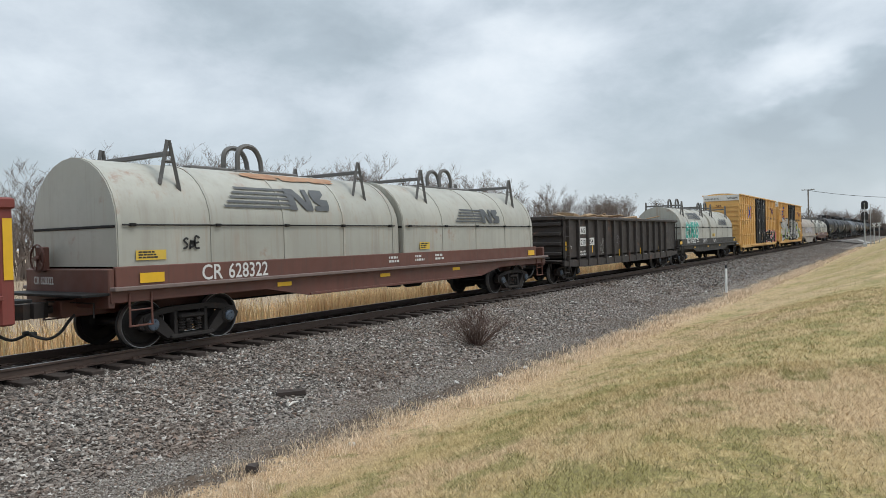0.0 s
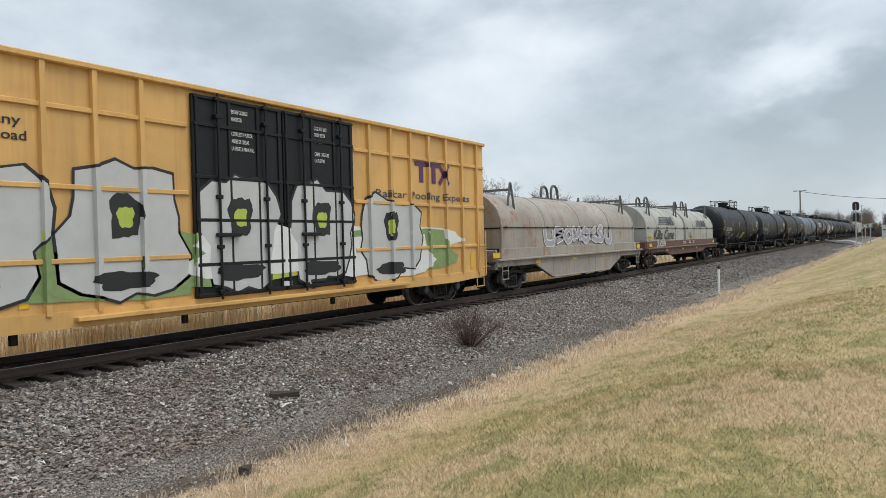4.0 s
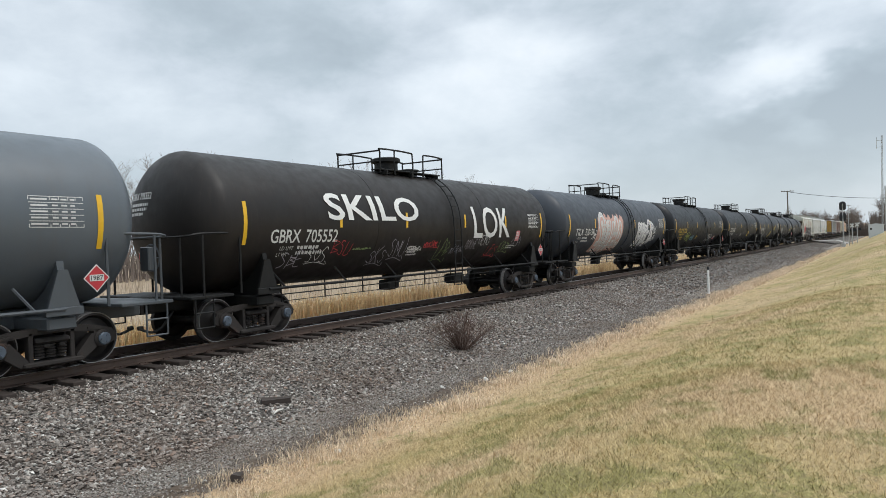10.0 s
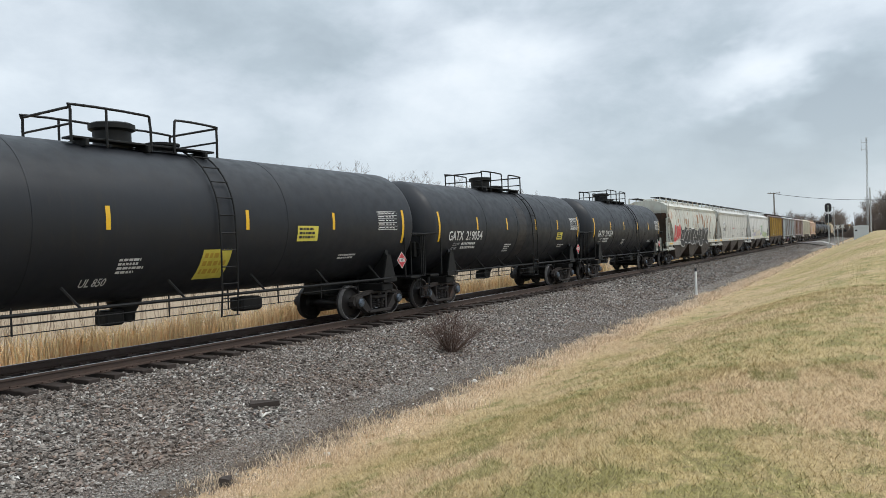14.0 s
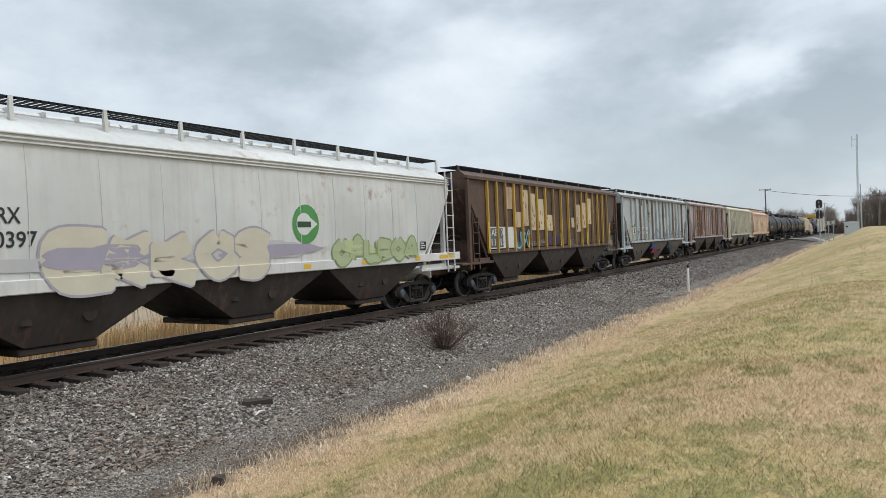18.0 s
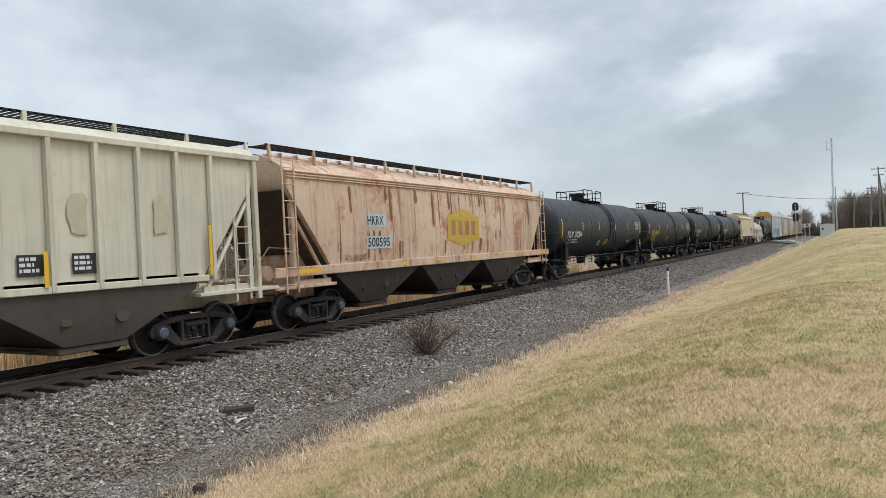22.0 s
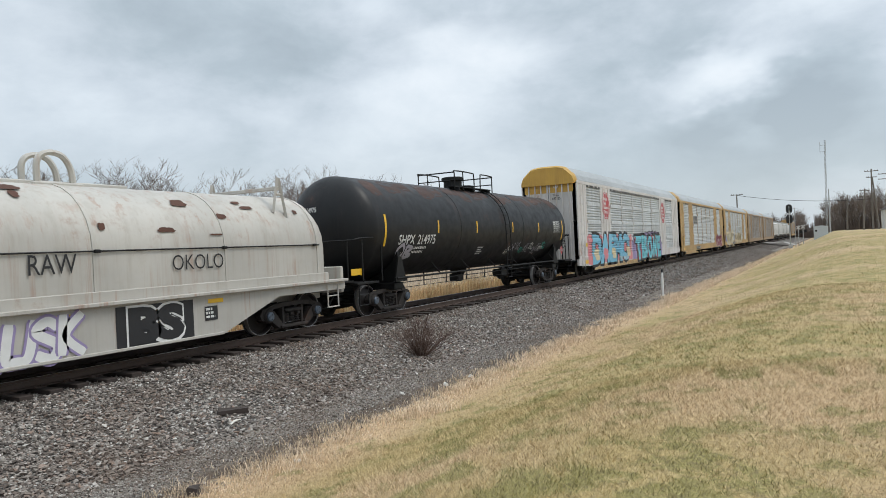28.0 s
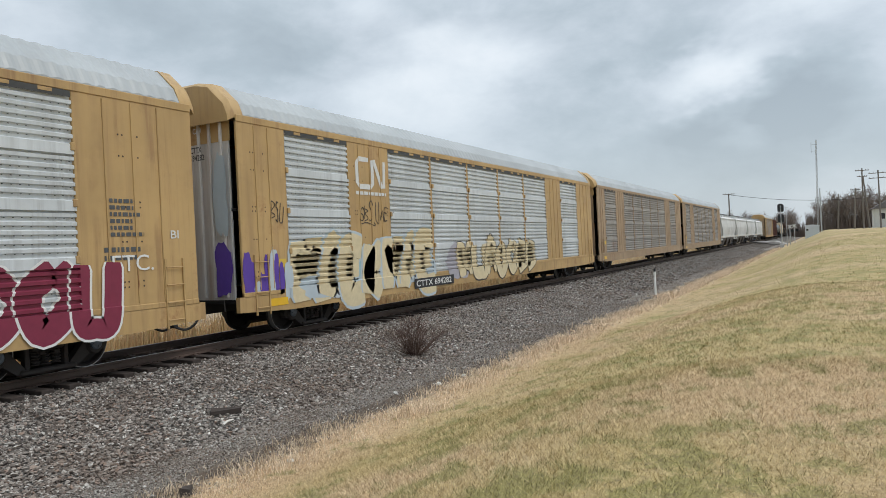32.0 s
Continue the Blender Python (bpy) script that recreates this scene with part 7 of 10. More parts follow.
def coil_cars():
    car, side = coil_car(-3.05, "red-brown coil car with a yellow reflective end post", P_HOOD, P_RED, hoods=((-7.6, -0.2), (0.0, 6.2)), xe=8.3)
    part("end_bulkhead", shape("end bulkhead", lambda b: (b.box(8.3, -1.45, 0.75, 8.52, 1.45, 2.6, 0.03), b.box(8.25, -1.5, 2.55, 8.55, 1.5, 2.73, 0.03))), P_RED, car, "red-brown steel end bulkhead")
    patch(car, 8.36, 1.46, 8.50, 2.41, REFLECT, flat_side(-1.46), 0.004, "reflective_strip")
    car, side = coil_car(15.8, "coil car with two pale grey-green hoods on a brown frame", P_HOOD, P_OXIDE, P_SHELF)
    hood_marks(car, side, -5.75, 2.66, 2.7, 0.50, 2.9, 2.42, 2.4, 0.45)
    write(car, "CR", -6.85, 1.25, 0.29, WHITE_INK, SILL, fit=0.5)
    write(car, "628322", -6.2, 1.25, 0.29, WHITE_INK, SILL, fit=1.05)
    for u in (-0.9, 0.3, 1.3):
        bars(car, u, 1.5, 0.5, 0.2, 2, WHITE_INK, SILL, seed=2)
    notice(car, side, -8.25, 1.68, 0.62, 0.18)
    notice(car, side, 0.55, 1.66, 0.5, 0.2)
    write(car, "CR 628322", -1.05, 1.26, 0.14, WHITE_INK, end_face(-8.79), fit=0.7)
    scrawl(car, side, -7.25, 1.86, -6.85, 2.1, G_BLACK, 3, 0.03)
    for k, x in enumerate((-5.2, -4.2, -3.3)):
        blotch(car, side, x, 3.36, x + 1.1, 3.52, RUST_WASH, k, 0.003, "rust_stain")
    car, side = coil_car(51.65, "two-hooded pale coil car with teal graffiti, black frame", P_HOOD, P_BLACKFRAME, hoods=((-7.75, -0.2), (-0.1, 7.4)), half=6.45, xe=8.3, reach=8.9)
    hood_marks(car, side, -5.15, 2.82, 2.7, 0.45, 2.7, 2.48, 2.35, 0.42)
    spray(car, side, -6.7, 1.68, -3.6, 2.62, 5, G_TEAL, G_WHITE, 7, weight=0.2, label="teal graffiti lettering with a white edge")
    write(car, "NS 169826", -6.5, 1.30, 0.30, WHITE_INK, SILL, fit=2.1)
    bars(car, -4.1, 1.55, 0.9, 0.25, 2, WHITE_INK, SILL, seed=5)
    word(car, SILL, "ZENK", -2.5, 1.30, -1.65, 1.55, G_WHITE, fat=0.0)
    disc(car, -1.42, 1.43, 0.13, G_WHITE, SILL, 0.006, 14, "peace_sign")
    disc(car, -1.42, 1.43, 0.10, P_BLACKFRAME, SILL, 0.009, 14, "peace_sign")
    scrawl(car, SILL, 0.55, 1.3, 1.4, 1.55, G_WHITE, 5, 0.016)
    notice(car, side, 0.3, 1.68, 0.75, 0.2)
    car, side = coil_car(109.6, "rust-stained grey coil car with a deep grey belly", P_HOOD_OLD, P_HOOD_OLD, hoods=((-7.5, 7.2),), half=6.1, lo=0.35, x_in=3.2, x_out=4.9, xe=7.9, reach=8.6)
    spray(car, side, -4.0, 1.7, 3.5, 2.3, 8, G_GREY, G_WHITE, 4, weight=0.15)
    car, side = coil_car(127.3, "two-hooded pale coil car with black script graffiti, brown frame", P_HOOD, P_OXIDE, P_SHELF)
    hood_marks(car, side, -5.7, 2.50, 2.8, 0.48, 2.95, 2.42, 2.45, 0.42)
    word(car, side, "Killa Cane", -7.3, 1.68, -3.0, 2.22, G_BLACK, fat=0.012, shear=0.35, label="black script graffiti")
    write(car, "CR 628396", -6.75, 1.26, 0.29, WHITE_INK, SILL, fit=1.85)
    write(car, "CR 628396", -1.05, 1.26, 0.14, WHITE_INK, end_face(-8.79), fit=0.7)
    for u in (-0.9, 0.5, 1.5):
        bars(car, u, 1.5, 0.6, 0.2, 2, WHITE_INK, SILL, seed=4)
    scrawl(car, side, 0.4, 1.75, 1.3, 2.15, G_BLACK, 8, 0.02)
    scrawl(car, side, 5.0, 1.75, 6.1, 1.98, G_GREY, 9, 0.015)
    notice(car, side, -8.2, 1.66, 0.7, 0.2)
    notice(car, side, 0.9, 1.64, 0.6, 0.17)
    car, side = coil_car(574.2, "short white coil car with red and black graffiti", P_HOOD_WHITE, P_HOOD_WHITE, hoods=((-6.7, 6.3),), zt=3.47, zk=2.15, z0=1.42, half=5.3, lo=0.28, x_in=2.6, x_out=4.4, xe=7.0, reach=7.6, guide_m=P_HOOD_WHITE)
    spray(car, side, -5.0, 1.66, -2.6, 2.42, 5, G_RED, G_WHITE, 12, weight=0.23, label="fat red graffiti letters")
    word(car, side, "RAW", -1.56, 1.78, -0.7, 2.12, G_BLACK, fat=0.0)
    word(car, side, "OKOLO", 1.35, 1.72, 2.7, 2.03, G_BLACK, fat=-0.005)
    write(car, "AOK", -5.3, 1.24, 0.26, BLACK_INK, SILL, fit=0.62)
    write(car, "494506", -4.5, 1.24, 0.26, BLACK_INK, SILL, fit=0.95)
    write(car, "AOK", -0.5, 2.85, 0.2, BLACK_INK, end_face(-6.73), fit=0.4)
    bars(car, -0.9, 2.8, 1.1, 0.24, 2, BLACK_INK, end_face(-6.73), seed=9)
    spray(car, flat_side(-1.445), -2.5, 0.36, -0.6, 1.08, 4, G_WHITE, G_LILAC, 15, weight=0.17)
    patch(car, 0.0, 0.34, 1.8, 1.1, G_BLACK, flat_side(-1.445), 0.004, "spray_ground")
    word(car, flat_side(-1.445), "BS", 0.25, 0.42, 1.55, 1.02, G_BLACK, G_WHITE, fat=0.06)
    notice(car, flat_side(-1.445), 2.1, 0.62, 0.35, 0.3, BLACK_INK, WHITE_INK)
    rng = random.Random(6)
    for k in range(16):
        x, z = rng.uniform(-6, 6), rng.uniform(2.4, 3.3)
        blotch(car, side, x, z, x + rng.uniform(0.05, 0.5), z + rng.uniform(0.04, 0.16), CHIP_RUST, k, 0.004, "paint_chip")


RUST_WASH = paint("orange_rust_wash", (0.36, 0.20, 0.11), 0.7, grime=0.2, streak=0.3, rust=0.4)


def box_cars():
    for s, mark, top in ((70.95, ("TB", "OX", "63", "29", "77"), 3.58), (91.65, ("TB", "OX", "66", "29", "62"), 2.5)):
        second = s > 80
        car, side = boxcar(s, "golden yellow boxcar with black doors and large white graffiti" if second else "golden yellow high-cube boxcar with black double doors", P_BOX, P_DOOR, P_WHITE)
        base = flat_side(-1.426)
        if second:
            cross_emblem(car, side, -6.8, 3.9, 1.55, 1.35)
            write(car, "next", -8.4, 3.88, 0.15, BLACK_INK, base, fit=0.5)
            write(car, "load", -8.38, 3.66, 0.15, BLACK_INK, base, fit=0.48)
            write(car, "any", -5.85, 3.9, 0.15, BLACK_INK, base, fit=0.42)
            write(car, "road", -5.83, 3.66, 0.15, BLACK_INK, base, fit=0.48)
        else:
            cross_emblem(car, side, -5.02, 3.6, 1.25, 1.15)
            write(car, "next", -6.6, 3.72, 0.16, BLACK_INK, base, fit=0.5)
            write(car, "load", -6.58, 3.50, 0.16, BLACK_INK, base, fit=0.46)
            write(car, "any", -4.02, 3.74, 0.15, BLACK_INK, base, fit=0.42)
            write(car, "road", -4.0, 3.50, 0.15, BLACK_INK, base, fit=0.48)
        rows = ((mark[0], -9.14, 3.56), (mark[1], -8.33, 3.56), (mark[2], -9.14, 3.16), (mark[3], -8.31, 3.16), (mark[4], -7.42, 3.16)) if not second else ((mark[0], -8.33, 2.5), (mark[1], -7.4, 2.5), (mark[2], -8.3, 1.98), (mark[3], -7.42, 1.98), (mark[4], -6.5, 1.98))
        for text, u, v in rows:
            if second and v < 2.2:
                patch(car, u - 0.05, v - 0.06, u + 0.45, v + 0.29, YELLOW_INK, base, 0.022, "number_panel")
            write(car, text, u, v, 0.23, BLACK_INK, base, fit=0.40, off=0.026 if second else 0.006)
        for u, v in ((-8.2, 2.82), (-7.4, 2.82)):
            bars(car, u, v, 0.6, 0.28, 2, BLACK_INK, base, 0.006, 4)
        notice(car, base, -8.2, 2.42, 0.5, 0.2)
        patch(car, -6.1, 2.6, -5.82, 2.9, BLACK_INK, base, 0.004, "plate_mark")
        patch(car, -6.07, 2.63, -5.85, 2.87, P_BOX, base, 0.007, "plate_mark")
        # door notices
        dside = flat_side(-1.525)
        for u, v in ((-1.35, 4.0), (1.09, 3.95)):
            texts = ("BEFORE CLOSING", "MAIN DOOR", "", "CIERRE ESTA PUERTA", "ANTES DE CERRAR", "LA PUERTA PRINCIPAL") if u < 0 else ("CLOSE AND LOCK", "DOORS BEFORE", "MOVING CAR", "", "CIERRE Y ASEGURE", "LAS PUERTAS")
            for q, line in enumerate(texts):
                if line:
                    write(car, line, u, v + 0.62 - 0.15 * q, 0.08, WHITE_INK, dside, fit=0.031 * len(line), off=0.022)
            write(car, "ASD", u + 0.2, v - 1.98, 0.12, WHITE_INK, dside, fit=0.3, off=0.022)
            bars(car, u, v - 0.95, 0.55, 0.22, 3, WHITE_INK, dside, 0.02, 3)
            patch(car, u + 0.25, v - 2.3, u + 0.5, v - 2.05, WHITE_INK, dside, 0.02, "notice")
            patch(car, u - 0.2, v - 2.35, u - 0.02, v - 2.2, RED_INK, dside, 0.02, "notice")
        patch(car, 0.28, 1.25, 0.42, 1.75, REFLECT, dside, 0.02, "reflective_strip")
        patch(car, 0.0, 1.0, 0.0 + 0.25, 1.1, WHITE_INK, dside, 0.02, "notice")
        if not second:
            write(car, "RAILCAR POOLING EXPERTS", 3.4, 3.1, 0.22, DARK_INK, side, fit=5.1, off=0.006)
            pooling_emblem(car, side, 5.05, 3.62, 1.95, 0.6)
            spray_cloud(car, side, 2.7, 0.95, 8.6, 1.9, G_PINK, 4)
            spray(car, side, 2.8, 0.95, 8.5, 1.98, 7, G_BLACK, G_WHITE, 21, weight=0.20, label="black and white graffiti lettering", edge=0.05)
        else:
            write(car, "Railcar Pooling Experts", 3.5, 3.12, 0.2, DARK_INK, side, fit=4.8, off=0.006)
            pooling_emblem(car, side, 5.3, 3.6, 1.8, 0.6)
            wipe(car, side, -9.1, 0.85, 7.8, 2.4, 12, [G_LIME, G_SAGE, G_WHITE], 30)
            for u0, v0, u1, v1 in ((-7.9, 0.9, -5.0, 3.5), (-4.95, 0.9, -2.4, 3.45), (-2.2, 0.95, -0.1, 3.45), (0.2, 0.95, 2.4, 3.4), (2.7, 0.9, 5.6, 3.15)):
                blotch(car, side, u0 - 0.06, v0 - 0.06, u1 + 0.06, v1 + 0.06, G_BLACK, int(u0 * 7), 0.019, "spray_outline")
                blotch(car, side, u0, v0, u1, v1, G_SILVER, int(u0 * 7), 0.022, "spray_fill", "large silver graffiti letter")
                cu, cv = (u0 + u1) / 2, (v0 + v1) / 2
                blotch(car, side, cu - 0.35, cv - 0.1, cu + 0.3, cv + 0.75, G_BLACK, int(u0), 0.026, "spray_shade")
                blotch(car, side, cu - 0.2, cv + 0.1, cu + 0.15, cv + 0.5, G_LIME, int(u0) + 2, 0.029, "spray_shade")
                blotch(car, side, cu - 0.7, cv - 1.0, cu + 0.6, cv - 0.65, G_BLACK, int(u0) + 3, 0.026, "spray_shade")
            scrawl(car, side, -9.1, 2.6, -8.3, 3.2, G_BLACK, 3, 0.025)
        ef = end_face(-9.29)
        write(car, "EXCESS HEIGHT CAR", -1.3, 4.68, 0.11, BLACK_INK, ef, fit=1.1)
        write(car, "TBOX " + mark[2] + mark[3] + mark[4], 0.45, 4.68, 0.13, BLACK_INK, ef, fit=0.85)
        for k in range(3):
            bars(car, -0.4, 4.2 - 0.74 * k, 0.5, 0.2, 2, BLACK_INK, end_face(-9.33), 0.01, k)


G_SILVER = plain("silver_grey_spray", (0.50, 0.50, 0.49), 0.45, vary=0.2, scale=2)


def gondolas():
    car, side = gondola(34.4, "black steel gondola heaped with scrap wood", P_GON)
    patch(car, -6.57, 2.0, -5.57, 2.32, PANEL_WHITE, side, 0.006, "number_panel")
    write(car, "NS", -6.25, 2.05, 0.2, BLACK_INK, side, off=0.012, fit=0.42)
    patch(car, -6.36, 1.5, -5.72, 1.83, PANEL_WHITE, side, 0.006, "number_panel")
    write(car, "210", -6.30, 1.56, 0.2, BLACK_INK, side, off=0.012, fit=0.5)
    patch(car, -5.5, 1.52, -4.78, 1.84, PANEL_WHITE, side, 0.006, "number_panel")
    write(car, "054", -5.43, 1.58, 0.2, BLACK_INK, side, off=0.012, fit=0.5)
    bars(car, -6.5, 1.3, 1.0, 0.24, 2, WHITE_INK, side, 0.006, 2)
    scrawl(car, side, -4.05, 1.2, -3.45, 1.85, G_WHITE, 6, 0.010)
    scrawl(car, side, -8.0, 1.4, -7.3, 1.6, G_WHITE, 3, 0.012)
    scrawl(car, side, -1.9, 1.5, -1.3, 2.0, G_GREY, 5, 0.010)
    for u in (-3.0, -0.8, 2.3, 5.5):
        bars(car, u, 0.95, 0.5, 0.15, 2, WHITE_INK, side, 0.006, 3)
    gondola(920.0, "dark gondola far down the track", P_GON)


def tank_cars():
    car, side = tank_car(146.2, "glossy black tank car with yellow reflective strips", T_BLACK, "TCBX", "306784")
    scrawl(car, side, -4.6, 1.55, -3.4, 1.95, G_WHITE, 5, 0.025)
    notice(car, side, 0.3, 1.48, 0.95, 0.52, SHEET_YELLOW, BLACK_INK)
    bars(car, 5.0, 2.3, 0.6, 0.2, 3, WHITE_INK, side, seed=8)
    notice(car, side, 5.25, 1.55, 0.55, 0.32, RED_INK, WHITE_INK)
    car, side = tank_car(164.7, "blue-black tank car with white lettering", T_BLUE, "SHQX", "71502")
    scrawl(car, side, -4.05, 1.8, -3.3, 2.2, G_LBLUE, 6, 0.045)
    word(car, side, "Leanne", 3.6, 1.75, 4.35, 2.0, G_GREY, fat=-0.015, shear=0.1)
    notice(car, side, 5.35, 1.9, 0.6, 0.36, G_PINK, WHITE_INK)
    car, side = tank_car(182.9, "brown-black tank car with white lettering", T_BROWN, "GBRX", "703609")
    notice(car, side, 1.6, 2.02, 0.5, 0.45, FADED_BLUE, WHITE_INK)
    notice(car, side, 5.2, 1.95, 0.55, 0.36, G_PINK, WHITE_INK)
    notice(car, side, 5.75, 1.55, 0.62, 0.36, BLACK_INK, WHITE_INK)
    car, side = tank_car(201.0, "slate grey tank car with white tags along the lower side", T_GREY, "CTCX", "736404", fittings=T_GREYFIT)
    for k, (a, b_) in enumerate(((-4.6, -2.4), (-1.75, -0.6), (-0.2, 0.5), (1.3, 2.4), (2.8, 3.4), (4.1, 5.4))):
        scrawl(car, side, a, 1.5, (a + b_) / 2, 1.98, G_WHITE, k, 0.028)
        scrawl(car, side, (a + b_) / 2, 1.48, b_, 1.9, G_WHITE, k + 9, 0.026)
    scrawl(car, side, -5.7, 1.55, -4.9, 2.0, G_BLACK, 4, 0.03)
    car, side = tank_car(219.35, "brown-black tank car with large white sprayed letters", T_BROWN, "GBRX", "705552")
    word(car, side, "SKILO", -5.0, 2.62, -1.0, 3.25, G_WHITE, fat=0.015, shear=-0.12, label="large white brushed letters")
    word(car, side, "LOK", 2.1, 2.1, 4.9, 3.1, G_WHITE, fat=0.01, shear=-0.2, label="large white brushed letters")
    for k in range(15):
        a = -6.3 + 0.82 * k
        scrawl(car, side, a, 1.5 + 0.12 * (k % 4), a + 0.75, 1.9 + 0.14 * (k % 3), (G_GREY, G_WHITE, G_RED, G_SAGE, G_GREY)[k % 5], k + 3, 0.014)
    notice(car, side, 5.4, 1.95, 0.3, 0.36, G_PINK, WHITE_INK)
    car, side = tank_car(237.45, "slate-black tank car with white and salmon graffiti", T_SLATE, "TILX", "320159", ring=0.9)
    spray(car, side, -3.9, 1.4, -0.55, 2.85, 5, G_SILVER, G_WHITE, 41, weight=0.24, shade=G_FLESH, back=G_FLESH, label="salmon and white graffiti lettering")
    spray(car, side, 2.25, 1.45, 5.1, 2.75, 5, G_WHITE, G_WHITE, 43, weight=0.14, shade=G_GREY, label="white outlined graffiti lettering")
    scrawl(car, side, -4.7, 1.9, -4.1, 2.3, G_WHITE, 3, 0.03)
    scrawl(car, side, 5.2, 1.9, 5.8, 2.6, G_WHITE, 8, 0.02)
    car, side = tank_car(255.5, "black tank car with yellow lettering", T_BLACK, "UTLX", "213230", ink=YELLOW_INK)
    write(car, "THE TANK CAR PEOPLE", -6.55, 1.93, 0.10, YELLOW_INK, side, fit=1.3)
    for k in range(3):
        scrawl(car, side, -4.6 + 0.4 * k, 1.6, -3.9 + 0.4 * k, 2.1, G_LIME, 2 + k, 0.022)
    scrawl(car, side, -2.9, 1.6, -1.9, 1.92, G_LBLUE, 7, 0.03)
    spray(car, side, 2.55, 1.45, 4.1, 1.9, 5, T_BLACK, G_WHITE, 9, weight=0.2)
    notice(car, side, 4.9, 1.55, 0.5, 0.26, G_PINK, WHITE_INK)
    car, side = tank_car(273.6, "satin black tank car with bold white numbers", T_BLACK, "CTCX", "302945")
    scrawl(car, side, -3.7, 1.5, -2.9, 2.0, G_GREY, 4, 0.012)
    scrawl(car, side, 0.3, 1.75, 0.8, 2.1, G_GREY, 5, 0.012)
    notice(car, side, 2.5, 1.68, 0.75, 0.42, SHEET_YELLOW, RED_INK)
    car, side = tank_car(291.3, "charcoal tank car with a yellow warning sheet", T_CHAR, "GBRX", "709447")
    notice(car, side, 3.2, 2.15, 0.72, 0.36, SHEET_YELLOW, BLACK_INK)
    notice(car, side, 0.55, 1.42, 0.75, 0.6, SHEET_YELLOW, LOGO_GOLD)
    bars(car, -4.4, 2.0, 1.1, 0.7, 6, WHITE_INK, side, seed=3)
    write(car, "UL 850", -1.9, 1.42, 0.14, WHITE_INK, side, fit=0.5)
    car, side = tank_car(306.95, "shorter charcoal tank car with twin jacket bands", T_CHAR, "GATX", "219054", hl=6.95, half=5.3, zc=2.52, r=1.52, bands=(-0.35, 0.45))
    notice(car, side, 3.6, 2.0, 0.6, 0.3, SHEET_YELLOW, BLACK_INK)
    blotch(car, side, -0.3, 1.2, 0.5, 3.4, SOOT, 3, 0.004, "soot_stain")
    car, side = tank_car(321.35, "shorter charcoal tank car with streaked jacket", T_CHAR, "GATX", "219264", hl=6.95, half=5.2, zc=2.52, r=1.52, bands=(-0.35, 0.45))
    car, side = tank_car(483.9, "charcoal tank car with spilled stains near the ladder", T_CHAR, "TILX", "292864", ring=1.5, fittings=STEEL_DARK)
    for k, (a, z) in enumerate(((-3.9, 3.55), (-3.2, 3.3), (-2.4, 3.45), (-1.6, 3.2), (-0.8, 3.5))):
        blotch(car, side, a, z - 0.25, a + 0.6, z + 0.3, SOOT, k, 0.004, "oily_spill", "dark oily spill")
    blotch(car, side, -1.2, 1.5, 0.2, 3.6, SOOT, 7, 0.003, "oily_spill")
    notice(car, side, 0.0, 1.6, 0.7, 0.3, LOGO_GOLD, BLACK_INK)
    car, side = tank_car(502.0, "brown-black tank car with yellow lettering", T_BROWN, "UTLX", "663145", ink=YELLOW_INK, zc=2.54, r=1.52)
    write(car, "THE TANK CAR PEOPLE", -6.45, 1.92, 0.10, YELLOW_INK, side, fit=1.1)
    blotch(car, side, -0.9, 1.2, 0.6, 3.3, SOOT, 5, 0.004, "soot_stain")
    car, side = tank_car(520.4, "satin black tank car with drifting dust", T_BLACK, "WFRX", "159708", ring=1.75)
    car, side = tank_car(538.95, "charcoal tank car with a dark stained middle", T_CHAR, "GATX", "4877", dome=0.34)
    blotch(car, side, -1.2, 1.15, 0.9, 3.9, SOOT, 5, 0.004, "soot_stain")
    for k in range(6):
        blotch(car, side, 4.0 + 0.5 * k, 1.4, 4.35 + 0.5 * k, 2.2 + 0.1 * (k % 3), SOOT, k, 0.004, "soot_stain")
    car, side = tank_car(590.9, "black tank car with rust patches on its top", T_RUSTY, "SHPX", "214975", hl=8.9, r=1.58, zc=2.63)
    for k in range(9):
        a = 1.4 + 0.5 * k
        scrawl(car, side, a, 1.55 + 0.1 * (k % 3), a + 0.42, 1.85 + 0.12 * (k % 3), (G_WHITE, G_GREY, G_GREY, G_TEAL, G_GREY)[k % 5], k + 2, 0.018)
    for k in range(16):
        x = -8.0 + 1.0 * k
        blotch(car, side, x, 3.55 + 0.12 * (k % 3), x + 0.7 + 0.3 * (k % 2), 4.1, TOP_RUST, k, 0.003, "rust_stain", "dull red rust along the top")
    spray(car, side, -7.0, 1.6, -6.0, 2.1, 2, G_GREY, T_RUSTY, 5, weight=0.1)
    tank_car(884.0, "pale grey tank car far down the track", T_GREY, "UTLX", "671")


TOP_RUST = paint("dull_red_rust", (0.052, 0.026, 0.02), 0.8, grime=0.5, streak=0.2, rust=0.3, rust_col=(0.08, 0.035, 0.02))
T_GREYFIT = paint("slate_grey_fitting_paint", (0.07, 0.08, 0.09), 0.5)


